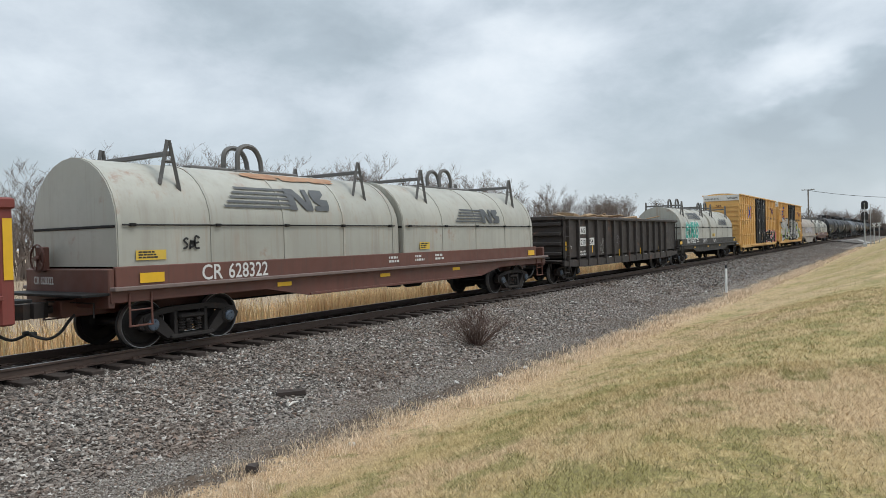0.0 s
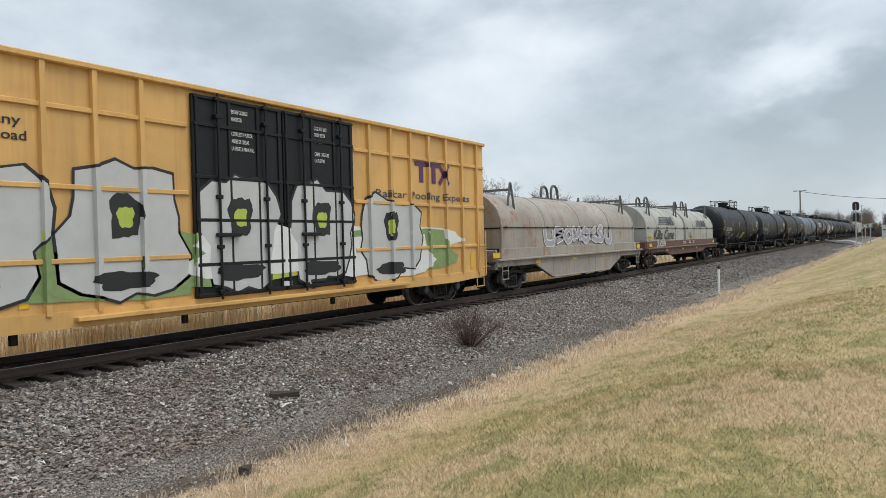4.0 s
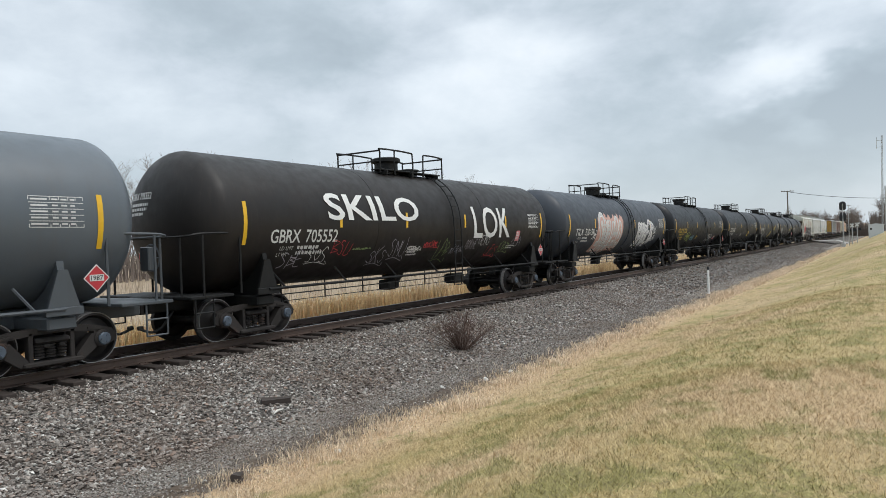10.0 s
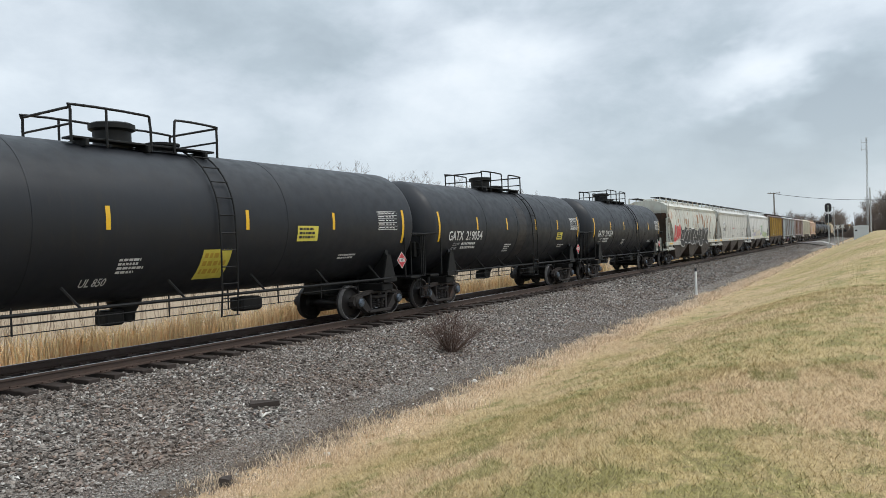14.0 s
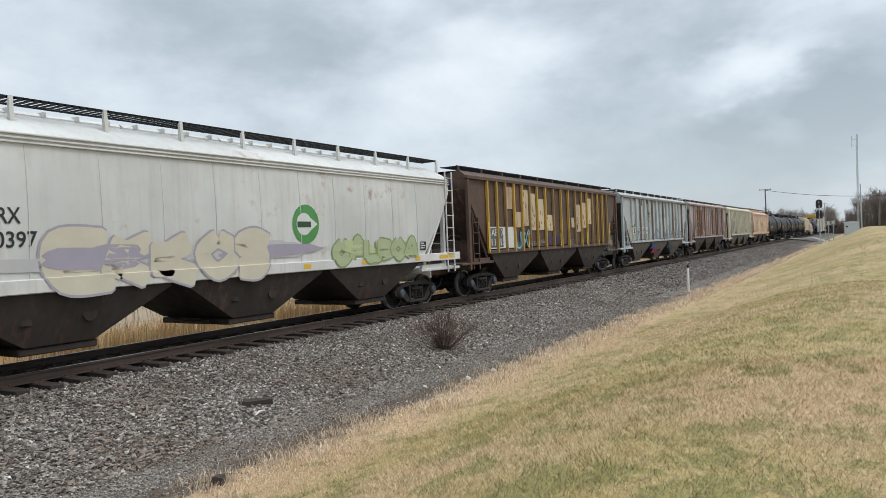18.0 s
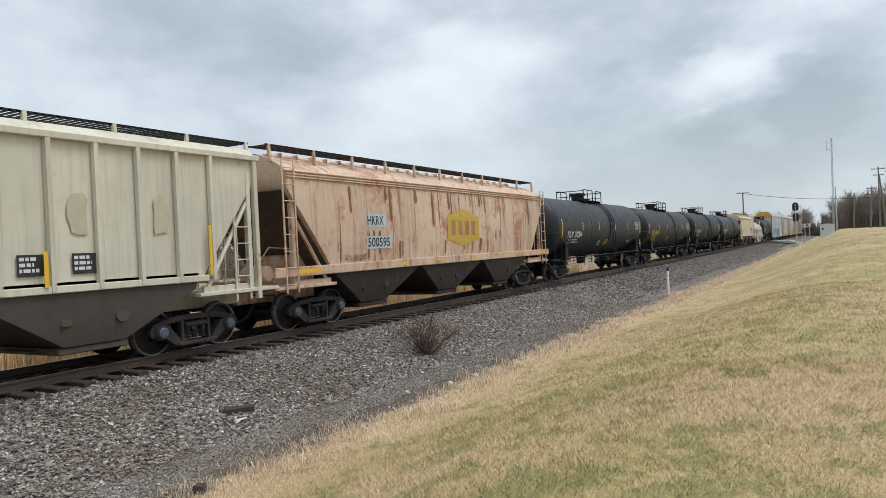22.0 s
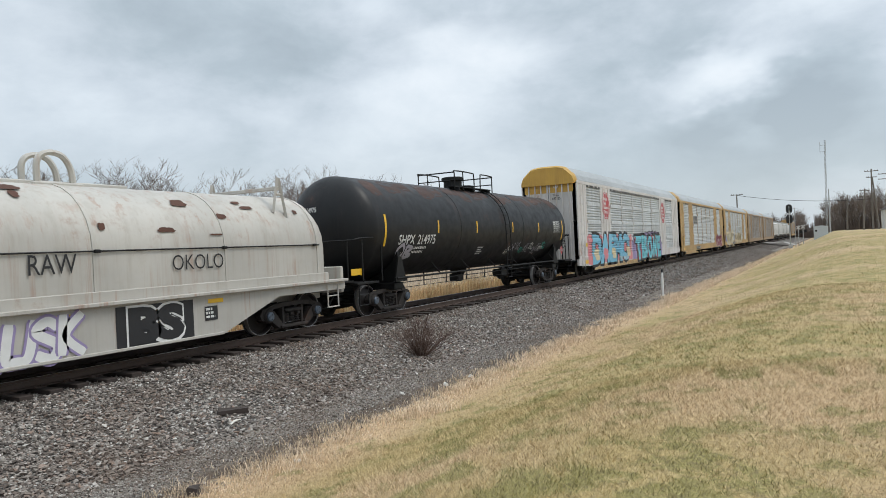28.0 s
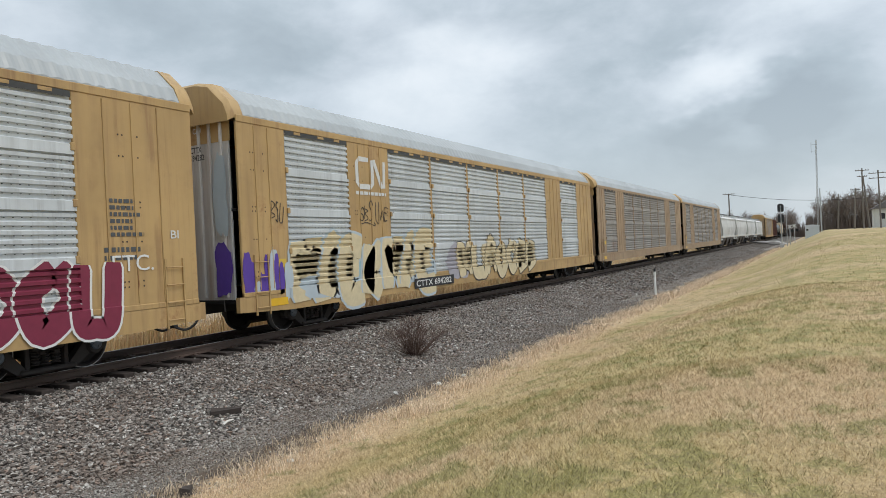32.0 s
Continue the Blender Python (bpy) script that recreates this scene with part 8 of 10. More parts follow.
def hoppers():
    car, side = hopper(338.3, "rust-bloomed white covered hopper with black graffiti", H_STAIN, H_LOW, bulge=0.13, zs=3.9)
    spray(car, side, -4.9, 1.5, 4.3, 2.35, 9, G_BLACK, G_WHITE, 52, weight=0.27, back=G_BLACK, label="black graffiti lettering with white edges")
    word(car, side, "KRIME", 4.95, 2.02, 5.75, 2.2, G_BLACK, fat=0.0)
    word(car, side, "LIFE", 5.0, 1.76, 5.6, 1.94, G_BLACK, fat=0.0)
    spray(car, side, -6.9, 1.7, -5.2, 2.7, 3, G_RED, G_FLESH, 53, weight=0.2)
    patch(car, -4.9, 1.36, 4.6, 1.6, G_BLACK, flat_side(-1.525), 0.004, "spray_ground")
    rng = random.Random(3)
    for k in range(26):
        x, top = rng.uniform(-6.8, 6.6), rng.choice((3.7, 3.6, 3.2))
        blotch(car, side, x, top - rng.uniform(0.3, 1.1), x + rng.uniform(0.05, 0.3), top, RUST_WASH, k, 0.003, "rust_run")
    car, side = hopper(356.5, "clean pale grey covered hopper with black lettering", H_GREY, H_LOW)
    patch(car, -6.27, 2.76, -5.33, 3.1, PANEL_WHITE, side, 0.006, "number_panel")
    write(car, "CEFX", -6.2, 2.82, 0.22, BLUE_BLACK, side, fit=0.8, off=0.012)
    write(car, "319556", -6.2, 2.32, 0.25, BLACK_INK, side, fit=1.15)
    write(car, "LD LMT  223800", -6.2, 1.98, 0.10, BLACK_INK, side, fit=0.95)
    write(car, "LT WT   62200", -6.2, 1.80, 0.10, BLACK_INK, side, fit=0.9)
    write(car, "DO NOT HAMMER ON CAR", -1.6, 2.48, 0.11, RED_INK, side, fit=1.9)
    for u, v, n in ((-1.4, 1.85, 2), (5.1, 2.6, 2), (4.6, 1.95, 2)):
        bars(car, u, v, 0.9, 0.14, n, BLACK_INK, side, seed=5)
    notice(car, side, 4.35, 1.82, 0.4, 0.3, BLACK_INK, WHITE_INK)
    notice(car, side, 1.3, 1.85, 0.3, 0.26, H_GREY, BLACK_INK)
    notice(car, side, -4.65, 2.62, 0.2, 0.28, H_GREY, BLACK_INK)
    write(car, "CEFX", 0.75, 3.75, 0.13, BLACK_INK, end_face(-8.42), fit=0.4)
    write(car, "319556", 0.72, 3.55, 0.13, BLACK_INK, end_face(-8.42), fit=0.5)
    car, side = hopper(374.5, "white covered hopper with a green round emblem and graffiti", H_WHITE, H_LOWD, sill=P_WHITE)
    e = disc(car, 1.45, 2.5, 0.47, GREEN_INK, side, 0.006, 24, "round_emblem", "green round emblem")
    disc(e, 1.38, 2.5, 0.27, PANEL_WHITE, side, 0.010, 16, "emblem_field")
    laid("emblem_field", [(1.5, 2.72), (1.5, 2.28), (1.86, 2.5)], [(0, 1, 2)], side, 0.010, PANEL_WHITE, e)
    patch(e, 1.14, 2.42, 1.62, 2.56, GREEN_DARK, side, 0.013, "emblem_bar")
    write(car, "HKRX", -6.0, 2.5, 0.25, BLACK_INK, side, fit=0.75)
    write(car, "900397", -6.0, 2.12, 0.25, BLACK_INK, side, fit=1.0)
    wipe(car, side, -6.5, 1.6, 2.2, 2.15, 10, [G_PALE, G_LILACP], 70)
    spray(car, side, -4.7, 1.5, 0.2, 2.3, 5, G_CREAMP, G_GREY, 71, weight=0.26, label="pale cream graffiti lettering")
    wipe(car, side, 2.3, 1.55, 6.5, 2.1, 8, [G_SAGEP, G_LIMEP], 72)
    spray(car, side, 2.5, 1.55, 6.3, 2.1, 6, G_SAGEP, G_SAGE, 73, weight=0.2)
    notice(car, side, 6.55, 1.72, 0.32, 0.26, BLACK_INK, WHITE_INK)
    car, side = hopper(465.45, "peach covered hopper streaked with rust", H_PEACH, H_LOWD)
    patch(car, -5.2, 2.58, -4.2, 2.95, G_PALEBLUE, side, 0.005, "number_panel")
    write(car, "HKRX", -5.15, 2.64, 0.25, BLACK_INK, side, fit=0.8, off=0.010)
    patch(car, -5.2, 1.96, -3.95, 2.32, G_PALEBLUE, side, 0.005, "number_panel")
    write(car, "500595", -5.15, 2.02, 0.25, BLACK_INK, side, fit=1.1, off=0.010)
    vs = [(0.7, 3.22), (1.9, 2.95), (1.9, 2.15), (0.7, 1.92), (-0.5, 2.15), (-0.5, 2.95)]
    laid("gold_emblem", vs, [tuple(range(6))], side, 0.006, LOGO_GOLD, car, "faded gold hexagonal emblem", cut=0.2)
    for k in range(4):
        patch(car, -0.2 + 0.5 * k, 2.3, 0.08 + 0.5 * k, 2.8, RUST_WASH, side, 0.010, "emblem_bar")
    scrawl(car, side, -6.2, 1.66, -5.2, 1.86, G_BLACK, 5, 0.012)
    rng = random.Random(21)
    for k in range(34):
        x, w = rng.uniform(-6.9, 6.8), rng.uniform(0.04, 0.28)
        top = rng.choice((3.75, 3.75, 2.5, 2.2))
        w = w * 0.6
        blotch(car, side, x, max(1.62, top - rng.uniform(0.3, 1.2)), x + w, top, RUST_DARK, k, 0.003, "rust_run")
    car, side = hopper(557.1, "sandy tan covered hopper with stained roof edge", H_TAN, H_LOW)
    for k in range(4):
        bars(car, 3.0, 2.6 - 0.14 * k, 2.6, 0.13, 1, DARK_INK, side, seed=k)
    notice(car, side, 5.1, 1.85, 0.42, 0.28, GREEN_DARK, WHITE_INK)
    bars(car, 3.6, 2.82, 0.8, 0.1, 1, DARK_INK, side, seed=12)
    bars(car, -6.2, 2.3, 1.2, 0.3, 2, DARK_INK, side, seed=11)
    for k in range(4):
        hopper(753.6 + 18.2 * k, "white covered hopper with grimy discharge bays", H_WHITE, H_LOW, bulge=0.13)
    hopper(902.0, "tan covered hopper far down the track", H_TAN, H_LOW)


BAY_SIDE = Side(lambda u, v, off: (u, -(1.42 - max(0.0, 1.3 - v) * 0.30) - off - 0.01, v))
G_TEALD = plain("dark_teal_spray", (0.03, 0.10, 0.12), 0.6)
BLUE_BLACK = plain("blue_black_stencil", (0.02, 0.03, 0.10), 0.6)
GREEN_DARK = plain("dark_green_paint", (0.02, 0.07, 0.03), 0.55)
G_PALE, G_LILACP, G_CREAMP, G_SAGEP, G_LIMEP, G_PALEBLUE = (plain(n, c, 0.6, vary=0.15, scale=2) for n, c in (("faded_grey_spray", (0.50, 0.49, 0.49)), ("faded_lilac_spray", (0.36, 0.33, 0.40)), ("faded_cream_spray", (0.58, 0.53, 0.42)), ("faded_sage_spray", (0.40, 0.45, 0.27)), ("faded_lime_spray", (0.48, 0.54, 0.28)), ("pale_blue_panel", (0.44, 0.50, 0.54))))
RUST_DARK = paint("dark_rust_run", (0.22, 0.10, 0.055), 0.75, grime=0.35, streak=0.5, rust=0.5)


def ribbed_hoppers():
    car, side = ribbed_hopper(392.7, "brown ribbed covered hopper with flaking yellow ribs", H_BROWN, H_LOWD, [H_RIBY, H_RIBY, RIB_OCHRE], spots=UNEVEN_RIBS)
    base = flat_side(-1.426)
    patch(car, -6.85, 1.62, -4.75, 2.42, PANEL_WHITE, base, 0.005, "number_panel")
    patch(car, -6.8, 1.66, -5.75, 2.38, PANEL_GREY, base, 0.008, "number_panel")
    for text, u, v in (("AE", -6.72, 2.1), ("X", -5.92, 2.1), ("118", -6.74, 1.74), ("15", -6.0, 1.74)):
        write(car, text, u, v, 0.24, WHITE_INK, base, fit=0.22 * len(text), off=0.012)
    spray(car, base, -4.6, 1.6, -3.2, 2.3, 3, G_LBLUE, G_BLACK, 4, weight=0.08)
    for k, (a, z0, b_, z1) in enumerate(((-5.42, 3.1, -4.85, 3.95), (-4.68, 2.4, -4.1, 3.0), (-3.92, 2.45, -3.34, 3.9), (-3.17, 2.28, -2.60, 3.78), (-2.42, 2.29, -1.72, 3.58), (-1.50, 2.25, -0.78, 2.93), (1.55, 2.38, 1.92, 2.83), (2.10, 2.18, 2.76, 3.46), (2.95, 2.36, 3.57, 3.57), (3.76, 2.55, 4.36, 3.80), (4.55, 3.1, 4.76, 3.6))):
        patch(car, a, z0, b_, z1, BARE_CREAM, base, 0.005, "bare_patch", "bare cream patch where lettering was")
    rng = random.Random(31)
    for k in range(44):
        a, z0, b_, z1 = rng.choice(((-3.17, 2.28, -2.60, 3.78), (-2.42, 2.29, -1.72, 3.58), (-1.50, 2.25, -0.78, 2.93), (2.10, 2.18, 2.76, 3.46), (2.95, 2.36, 3.57, 3.57), (3.76, 2.55, 4.36, 3.80), (-3.92, 2.45, -3.34, 3.9)))
        x, z, d = rng.uniform(a + 0.03, b_ - 0.12), z0 + (z1 - z0) * rng.random() ** 1.7 * 0.85, rng.uniform(0.02, 0.07)
        blotch(car, base, x, z, x + d, z + d * rng.uniform(1.5, 5), CHIP_RUST, k, 0.008, "rust_chip")
    for k, u in enumerate((-1.35, -0.35, 0.0)):
        blotch(car, base, u, 1.68, u + 0.5, 2.05, G_VIOLETD, k, 0.004, "violet_spray_haze")
    for k, (a, b_) in enumerate(((-3.1, -2.6), (-2.4, -1.7), (1.2, 1.9), (-4.6, -4.1))):
        scrawl(car, base, a, 1.62, b_, 1.84 + 0.1 * (k == 1), G_GREY, k + 6, 0.011)
    notice(car, base, 3.6, 1.85, 0.4, 0.3, BLACK_INK, WHITE_INK)
    patch(car, -1.1, 3.6, -0.1, 4.05, PANEL_WHITE, end_face(-8.52), 0.004, "number_panel")
    write(car, "AEX", 0.6, 3.8, 0.16, BLUE_BLACK, end_face(-8.53), fit=0.4)
    car, side = ribbed_hopper(410.85, "pale blue-grey chipped ribbed covered hopper", H_ICE, H_LOW, [H_ICE, H_ICE, RIB_WORN], chord=CHORD_DARK, spots=[-6.65 + 0.95 * k for k in range(15)])
    for u, text in ((-6.75, "AE"), (-5.9, "X"), (-5.1, "20"), (-4.3, "42"), (-3.4, "6")):
        patch(car, u - 0.06, 1.98, u + 0.28 * len(text), 2.36, PANEL_WHITE, base, 0.005, "number_panel")
        write(car, text, u, 2.05, 0.26, LOGO_GOLD if u < -6.5 else BLACK_INK, base, fit=0.24 * len(text), off=0.010)
    rng = random.Random(9)
    for k in range(42):
        x, z, d = rng.uniform(-6.8, 7.0), 1.65 + 2.2 * rng.random() ** 1.8, rng.uniform(0.03, 0.2) ** 1.0
        blotch(car, side, x, z, x + d, z + d * rng.uniform(1.2, 2.6), CHIP_RUST, k, 0.005, "paint_chip")
    for k, (m, a, z0) in enumerate(((BLUE_INK, -2.3, 0.98), (G_RED, -1.8, 0.72), (G_MAROON, -1.2, 0.70), (G_TEALD, 2.2, 0.95), (G_TEALD, 2.9, 0.82))):
        scrawl(car, BAY_SIDE, a, z0, a + 1.3, z0 + 0.25, m, k + 11, 0.05)
    for k in range(6):
        scrawl(car, base, -2.8 + 0.8 * k, 1.65, -2.2 + 0.8 * k, 2.05, (G_LBLUE, G_GREY, BLUE_INK)[k % 3], k + 4, 0.014)
    notice(car, base, 4.0, 1.7, 0.55, 0.3, BLACK_INK, WHITE_INK)
    for u in (2.9, 5.0, 6.1):
        bars(car, u, 2.05, 0.6, 0.3, 3, DARK_INK, base, seed=4)
    car, side = ribbed_hopper(429.0, "faded pink-brown ribbed covered hopper", H_PINK, H_LOWD, [H_PINK, H_PINK, RIB_RUST, RIB_RUST, H_PINK, H_PINK, RIB_RUST, H_PINK, H_PINK, H_PINK], chord=RIB_WORN, spots=UNEVEN_RIBS)
    for u, text, v in ((-5.85, "AE", 2.66), (-5.05, "X", 2.66), (-5.85, "24", 2.15), (-4.98, "14", 2.15), (-4.2, "4", 2.15)):
        patch(car, u - 0.05, v - 0.05, u + 0.24 * len(text) + 0.03, v + 0.3, BLACK_INK, base, 0.005, "number_panel")
        write(car, text, u, v, 0.24, WHITE_INK, base, fit=0.23 * len(text), off=0.010)
    for k in range(8):
        u = -3.3 + 0.89 * k
        for a, z0, b_, z1 in ((0, 3.0, 0.08, 3.5), (0.32, 3.0, 0.40, 3.5), (0.08, 3.22, 0.32, 3.29), (0, 2.1, 0.08, 2.55), (0.3, 2.1, 0.38, 2.55)):
            patch(car, u + a, z0, u + b_, z1, GHOST, base, 0.004, "ghost_letter")
    for k in range(6):
        patch(car, -5.0 + 2.2 * k, 1.62, -4.55 + 2.2 * k, 2.0, (PANEL_GREY, H_PINK, BARE_CREAM)[k % 3], base, 0.006, "touch_up")
    for k, x in enumerate((-6.1, -5.2, -4.4, -3.0, 0.9)):
        blotch(car, side, x, 1.6, x + 0.5, 4.0, RUST_DARK, k, 0.003, "rust_stain")
    patch(car, 0.45, 3.55, 1.05, 4.0, BLACK_INK, end_face(-8.52), 0.004, "number_panel")
    write(car, "AEX", 0.55, 3.8, 0.15, WHITE_INK, end_face(-8.53), fit=0.38)
    write(car, "24144", 0.52, 3.6, 0.15, WHITE_INK, end_face(-8.53), fit=0.45)
    car, side = ribbed_hopper(447.6, "cream ribbed covered hopper with grey lettering panels", H_CREAM, H_LOW)
    patch(car, -6.25, 1.9, -4.98, 2.93, PANEL_GREY, base, 0.005, "number_panel")
    patch(car, -4.72, 2.1, -4.05, 2.93, PANEL_GREY, base, 0.005, "number_panel")
    for text, u, v in (("AE", -6.1, 2.5), ("X", -5.25, 2.5), ("125", -6.2, 2.02), ("76", -5.4, 2.02), ("55", -4.6, 2.2)):
        write(car, text, u, v, 0.28, WHITE_INK, base, fit=0.22 * len(text), off=0.010)
    bars(car, -6.2, 1.85, 1.9, 0.2, 2, DARK_INK, base, seed=3)
    for u in (3.0, 3.95):
        notice(car, base, u, 1.75, 0.45, 0.36, BLACK_INK, WHITE_INK)
    for k in range(8):
        blotch(car, base, -6.6 + 1.75 * k, 2.4, -6.2 + 1.75 * k, 3.2, CREAM_SHADE, k, 0.004, "faded_letter")
    ribbed_hopper(938.0, "brown ribbed hopper far down the track", H_BROWN, H_LOWD)


G_VIOLETD = plain("thin_violet_spray_on_brown", (0.060, 0.040, 0.10), 0.65)
GHOST = plain("ghost_lettering", (0.40, 0.40, 0.37), 0.7, vary=0.2)
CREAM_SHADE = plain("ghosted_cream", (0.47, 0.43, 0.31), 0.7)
RIB_WORN = paint("worn_brown_rib", (0.24, 0.18, 0.15), 0.7, grime=0.4, streak=0.5, rust=0.4)
CHORD_DARK = paint("worn_dark_top_chord", (0.20, 0.185, 0.175), 0.7, grime=0.6, streak=0.4, rust=0.3)
RIB_OCHRE = paint("worn_ochre_rib", (0.30, 0.19, 0.07), 0.7, grime=0.5, streak=0.6, grime_col=(0.12, 0.07, 0.04), rust=0.3)
RIB_RUST = paint("rust_orange_rib", (0.20, 0.115, 0.075), 0.7, grime=0.4, streak=0.5, rust=0.4)


def autoracks():
    low = flat_side(-1.556)
    car, side = autorack(615.1, "dirty white autorack with red octagonal emblems and graffiti", R_WHITE, R_PANEL, R_ROOF, R_ENDY, R_WHITE)
    plate = flat_side(-1.538)
    octagon_emblem(car, plate, -8.46, 3.93, 0.84)
    octagon_emblem(car, plate, 7.45, 3.85, 0.84)
    spray_cloud(car, side, -12.2, 0.7, -2.9, 2.1, G_PINK, 6)
    word(car, side, "DAEMO", -11.6, 0.75, -3.3, 2.15, G_LBLUE, G_BLACK, fat=0.07, shear=0.1, label="blue, cream and pink graffiti lettering")
    for k in range(5):
        blotch(car, side, -11.2 + 1.75 * k, 0.8, -10.2 + 1.75 * k, 1.5, (G_CREAM, G_PINK, G_CREAM, G_LBLUE)[k % 4], k, 0.024, "spray_shade")
    wavy_cloud(car, side, -2.6, 0.60, 6.55, 2.36, G_LILAC, G_BLACK, 9)
    piece(car, side, (("T", -1.75, -0.05), ("B", -0.15, 1.60), ("O", 1.72, 3.30), ("N", 3.35, 4.75), ("E", 4.80, 6.05)), 0.64, 1.98, G_AQUA, G_RED, G_BLACK, "aqua graffiti lettering with red sides on lilac")
    for k in range(7):
        scrawl(car, side, -1.7 + 1.1 * k, 0.72, -0.9 + 1.1 * k, 1.02, G_WHITE, k + 40, 0.014)
    for k, u in enumerate((-1.2, 0.1, 0.9, 2.2, 3.8, 5.2)):
        blotch(car, side, u, 0.70, u + 0.34, 0.92, G_TEALMID, k, 0.0225, "spray_shade")
    write(car, "TTGX 697125", -6.2, 0.66, 0.22, WHITE_INK, low, fit=2.3, off=0.03)
    car, side = autorack(643.85, "golden autorack with galvanised side panels", R_YELLOW, R_PANEL, R_ROOF, R_YELLOW, R_CREAM)
    patch(car, -6.3, 0.64, -3.85, 0.95, BLACK_INK, low, 0.004, "number_panel")
    write(car, "TTGX 691463", -6.2, 0.70, 0.19, WHITE_INK, low, fit=2.25, off=0.010)
    emb = flat_side(-1.55)
    patch(car, -7.38, 3.05, -4.98, 4.0, R_PANELD, emb, 0.0, "emblem_plate", "flat grey plate with a dark emblem")
    stripe_logo(car, emb, -7.1, 3.42, 1.95, 0.42, DARK_INK)
    for k in range(2):
        patch(car, -7.2 + 1.1 * k, 3.16, -6.22 + 1.18 * k, 3.31, DARK_INK, emb, 0.006, "emblem_bar")
    spray(car, side, 7.4, 0.72, 11.9, 1.95, 5, G_MAROON, G_WHITE, 61, weight=0.22, shade=G_MAROON, label="maroon graffiti lettering with white lines")
    word(car, plate, "ETC.", 11.75, 1.75, 12.65, 2.05, G_WHITE, fat=0.0)
    write(car, "BI", 13.1, 2.35, 0.16, WHITE_INK, plate, fit=0.2)
    bars(car, 11.75, 3.1, 0.75, 0.75, 6, DARK_INK, plate, seed=5)
    bars(car, 11.6, 2.2, 0.9, 0.3, 2, DARK_INK, plate, seed=6)
    car, side = autorack(672.65, "golden autorack with cream and blue graffiti", R_YELLOW, R_PANEL, R_ROOF, R_YELLOW, R_WHITE)
    loop_emblem(car, plate, -9.2, 3.75, 1.55, 0.78)
    wipe(car, side, -12.4, 0.7, -4.6, 2.35, 9, [G_PALEBLUE, G_AQUADUST, G_PALEBLUE], 80)
    spray(car, side, -11.9, 0.72, -4.9, 2.25, 7, G_CREAM, G_PALEBLUE, 81, weight=0.30, label="faded cream and blue graffiti lettering", edge=0.08)
    blotch(car, side, -4.0, 0.7, -2.3, 2.1, G_GREY, 5, 0.010, "spray_shade")
    spray(car, side, -3.0, 0.8, 4.6, 2.05, 7, G_CREAM, G_BLACK, 83, weight=0.22, label="cream graffiti lettering with dark edges")
    rng = random.Random(17)
    for k in range(9):
        a, w = -13.75 + 0.17 * k, rng.uniform(0.16, 0.34)
        blotch(car, plate, a, 0.75 + rng.uniform(0, 0.25), a + w, 1.35 + rng.uniform(0.0, 0.75), (G_VIOLET, G_VIOLET, G_PALEBLUE)[k % 3], k, 0.005 + 0.001 * k, "violet_spray_patch")
    patch(car, -6.3, 0.64, -3.6, 0.95, BLACK_INK, low, 0.03, "number_panel")
    write(car, "CTTX 694282", -6.2, 0.70, 0.19, WHITE_INK, low, fit=2.4, off=0.036)
    for a in (-9.1, -8.3):
        scrawl(car, plate, a, 2.75, a + 0.7, 3.3, G_BLACK, int(a * 3), 0.022)
    scrawl(car, plate, -12.75, 2.7, -12.3, 3.3, G_BLACK, 5, 0.02)
    ef = end_face(-13.85)
    write(car, "EXCESS", 0.2, 5.15, 0.12, WHITE_INK, ef, fit=0.5)
    write(car, "HEIGHT", 0.2, 4.97, 0.12, WHITE_INK, ef, fit=0.5)
    write(car, "CAR", 0.3, 4.79, 0.12, WHITE_INK, ef, fit=0.28)
    write(car, "CTTX", 0.2, 4.35, 0.13, BLACK_INK, ef, fit=0.35)
    write(car, "694282", 0.18, 4.17, 0.13, BLACK_INK, ef, fit=0.45)
    blotch(car, end_face(-13.86), 0.8, 1.0, 1.35, 2.3, G_VIOLET, 4, 0.006, "violet_spray_patch")
    blotch(car, end_face(-13.86), 0.85, 2.3, 1.3, 4.3, G_PALEBLUE, 5, 0.004, "grey_touch_up")
    for s, n1, n2 in ((615.1, "TTGX", "697125"), (643.85, "TTGX", "691463")):
        c2 = next(c for c, q in CARS if q == s)
        write(c2, "EXCESS", 0.2, 5.15, 0.12, PANEL_WHITE, ef, fit=0.5)
        write(c2, "HEIGHT", 0.2, 4.97, 0.12, PANEL_WHITE, ef, fit=0.5)
        write(c2, "CAR", 0.3, 4.79, 0.12, PANEL_WHITE, ef, fit=0.28)
        write(c2, n1, 0.25, 4.35, 0.13, BLACK_INK, ef, fit=0.35)
        write(c2, n2, 0.22, 4.17, 0.13, BLACK_INK, ef, fit=0.45)
        for k in range(8):
            bars(c2, 0.35, 3.0 - 0.12 * k, 0.4, 0.11, 1, RUST_DARK, ef, seed=k)
    autorack(701.5, "brown-stained autorack with dirty panels", R_TAN, R_PANELD, R_ROOF, R_YELLOW, R_TAN)
    autorack(730.3, "dark brown weathered autorack", R_TAN, R_PANELD, R_ROOF, R_YELLOW, R_TAN)
    autorack(840.5, "yellow-brown autorack with a pale roof", R_YELLOW, R_PANELD, R_ROOF, R_YELLOW, R_TAN)
    boxcar(864.6, "brown boxcar far down the track", P_OXIDE, P_OXIDE, P_OXIDE)


G_AQUA = plain("aqua_spray", (0.15, 0.50, 0.58), 0.5, vary=0.45, scale=2.2)
G_AQUADUST = plain("faded_aqua_spray", (0.30, 0.46, 0.52), 0.6, vary=0.25)
G_TEALMID = plain("teal_shading_spray", (0.05, 0.33, 0.36), 0.55, vary=0.25)

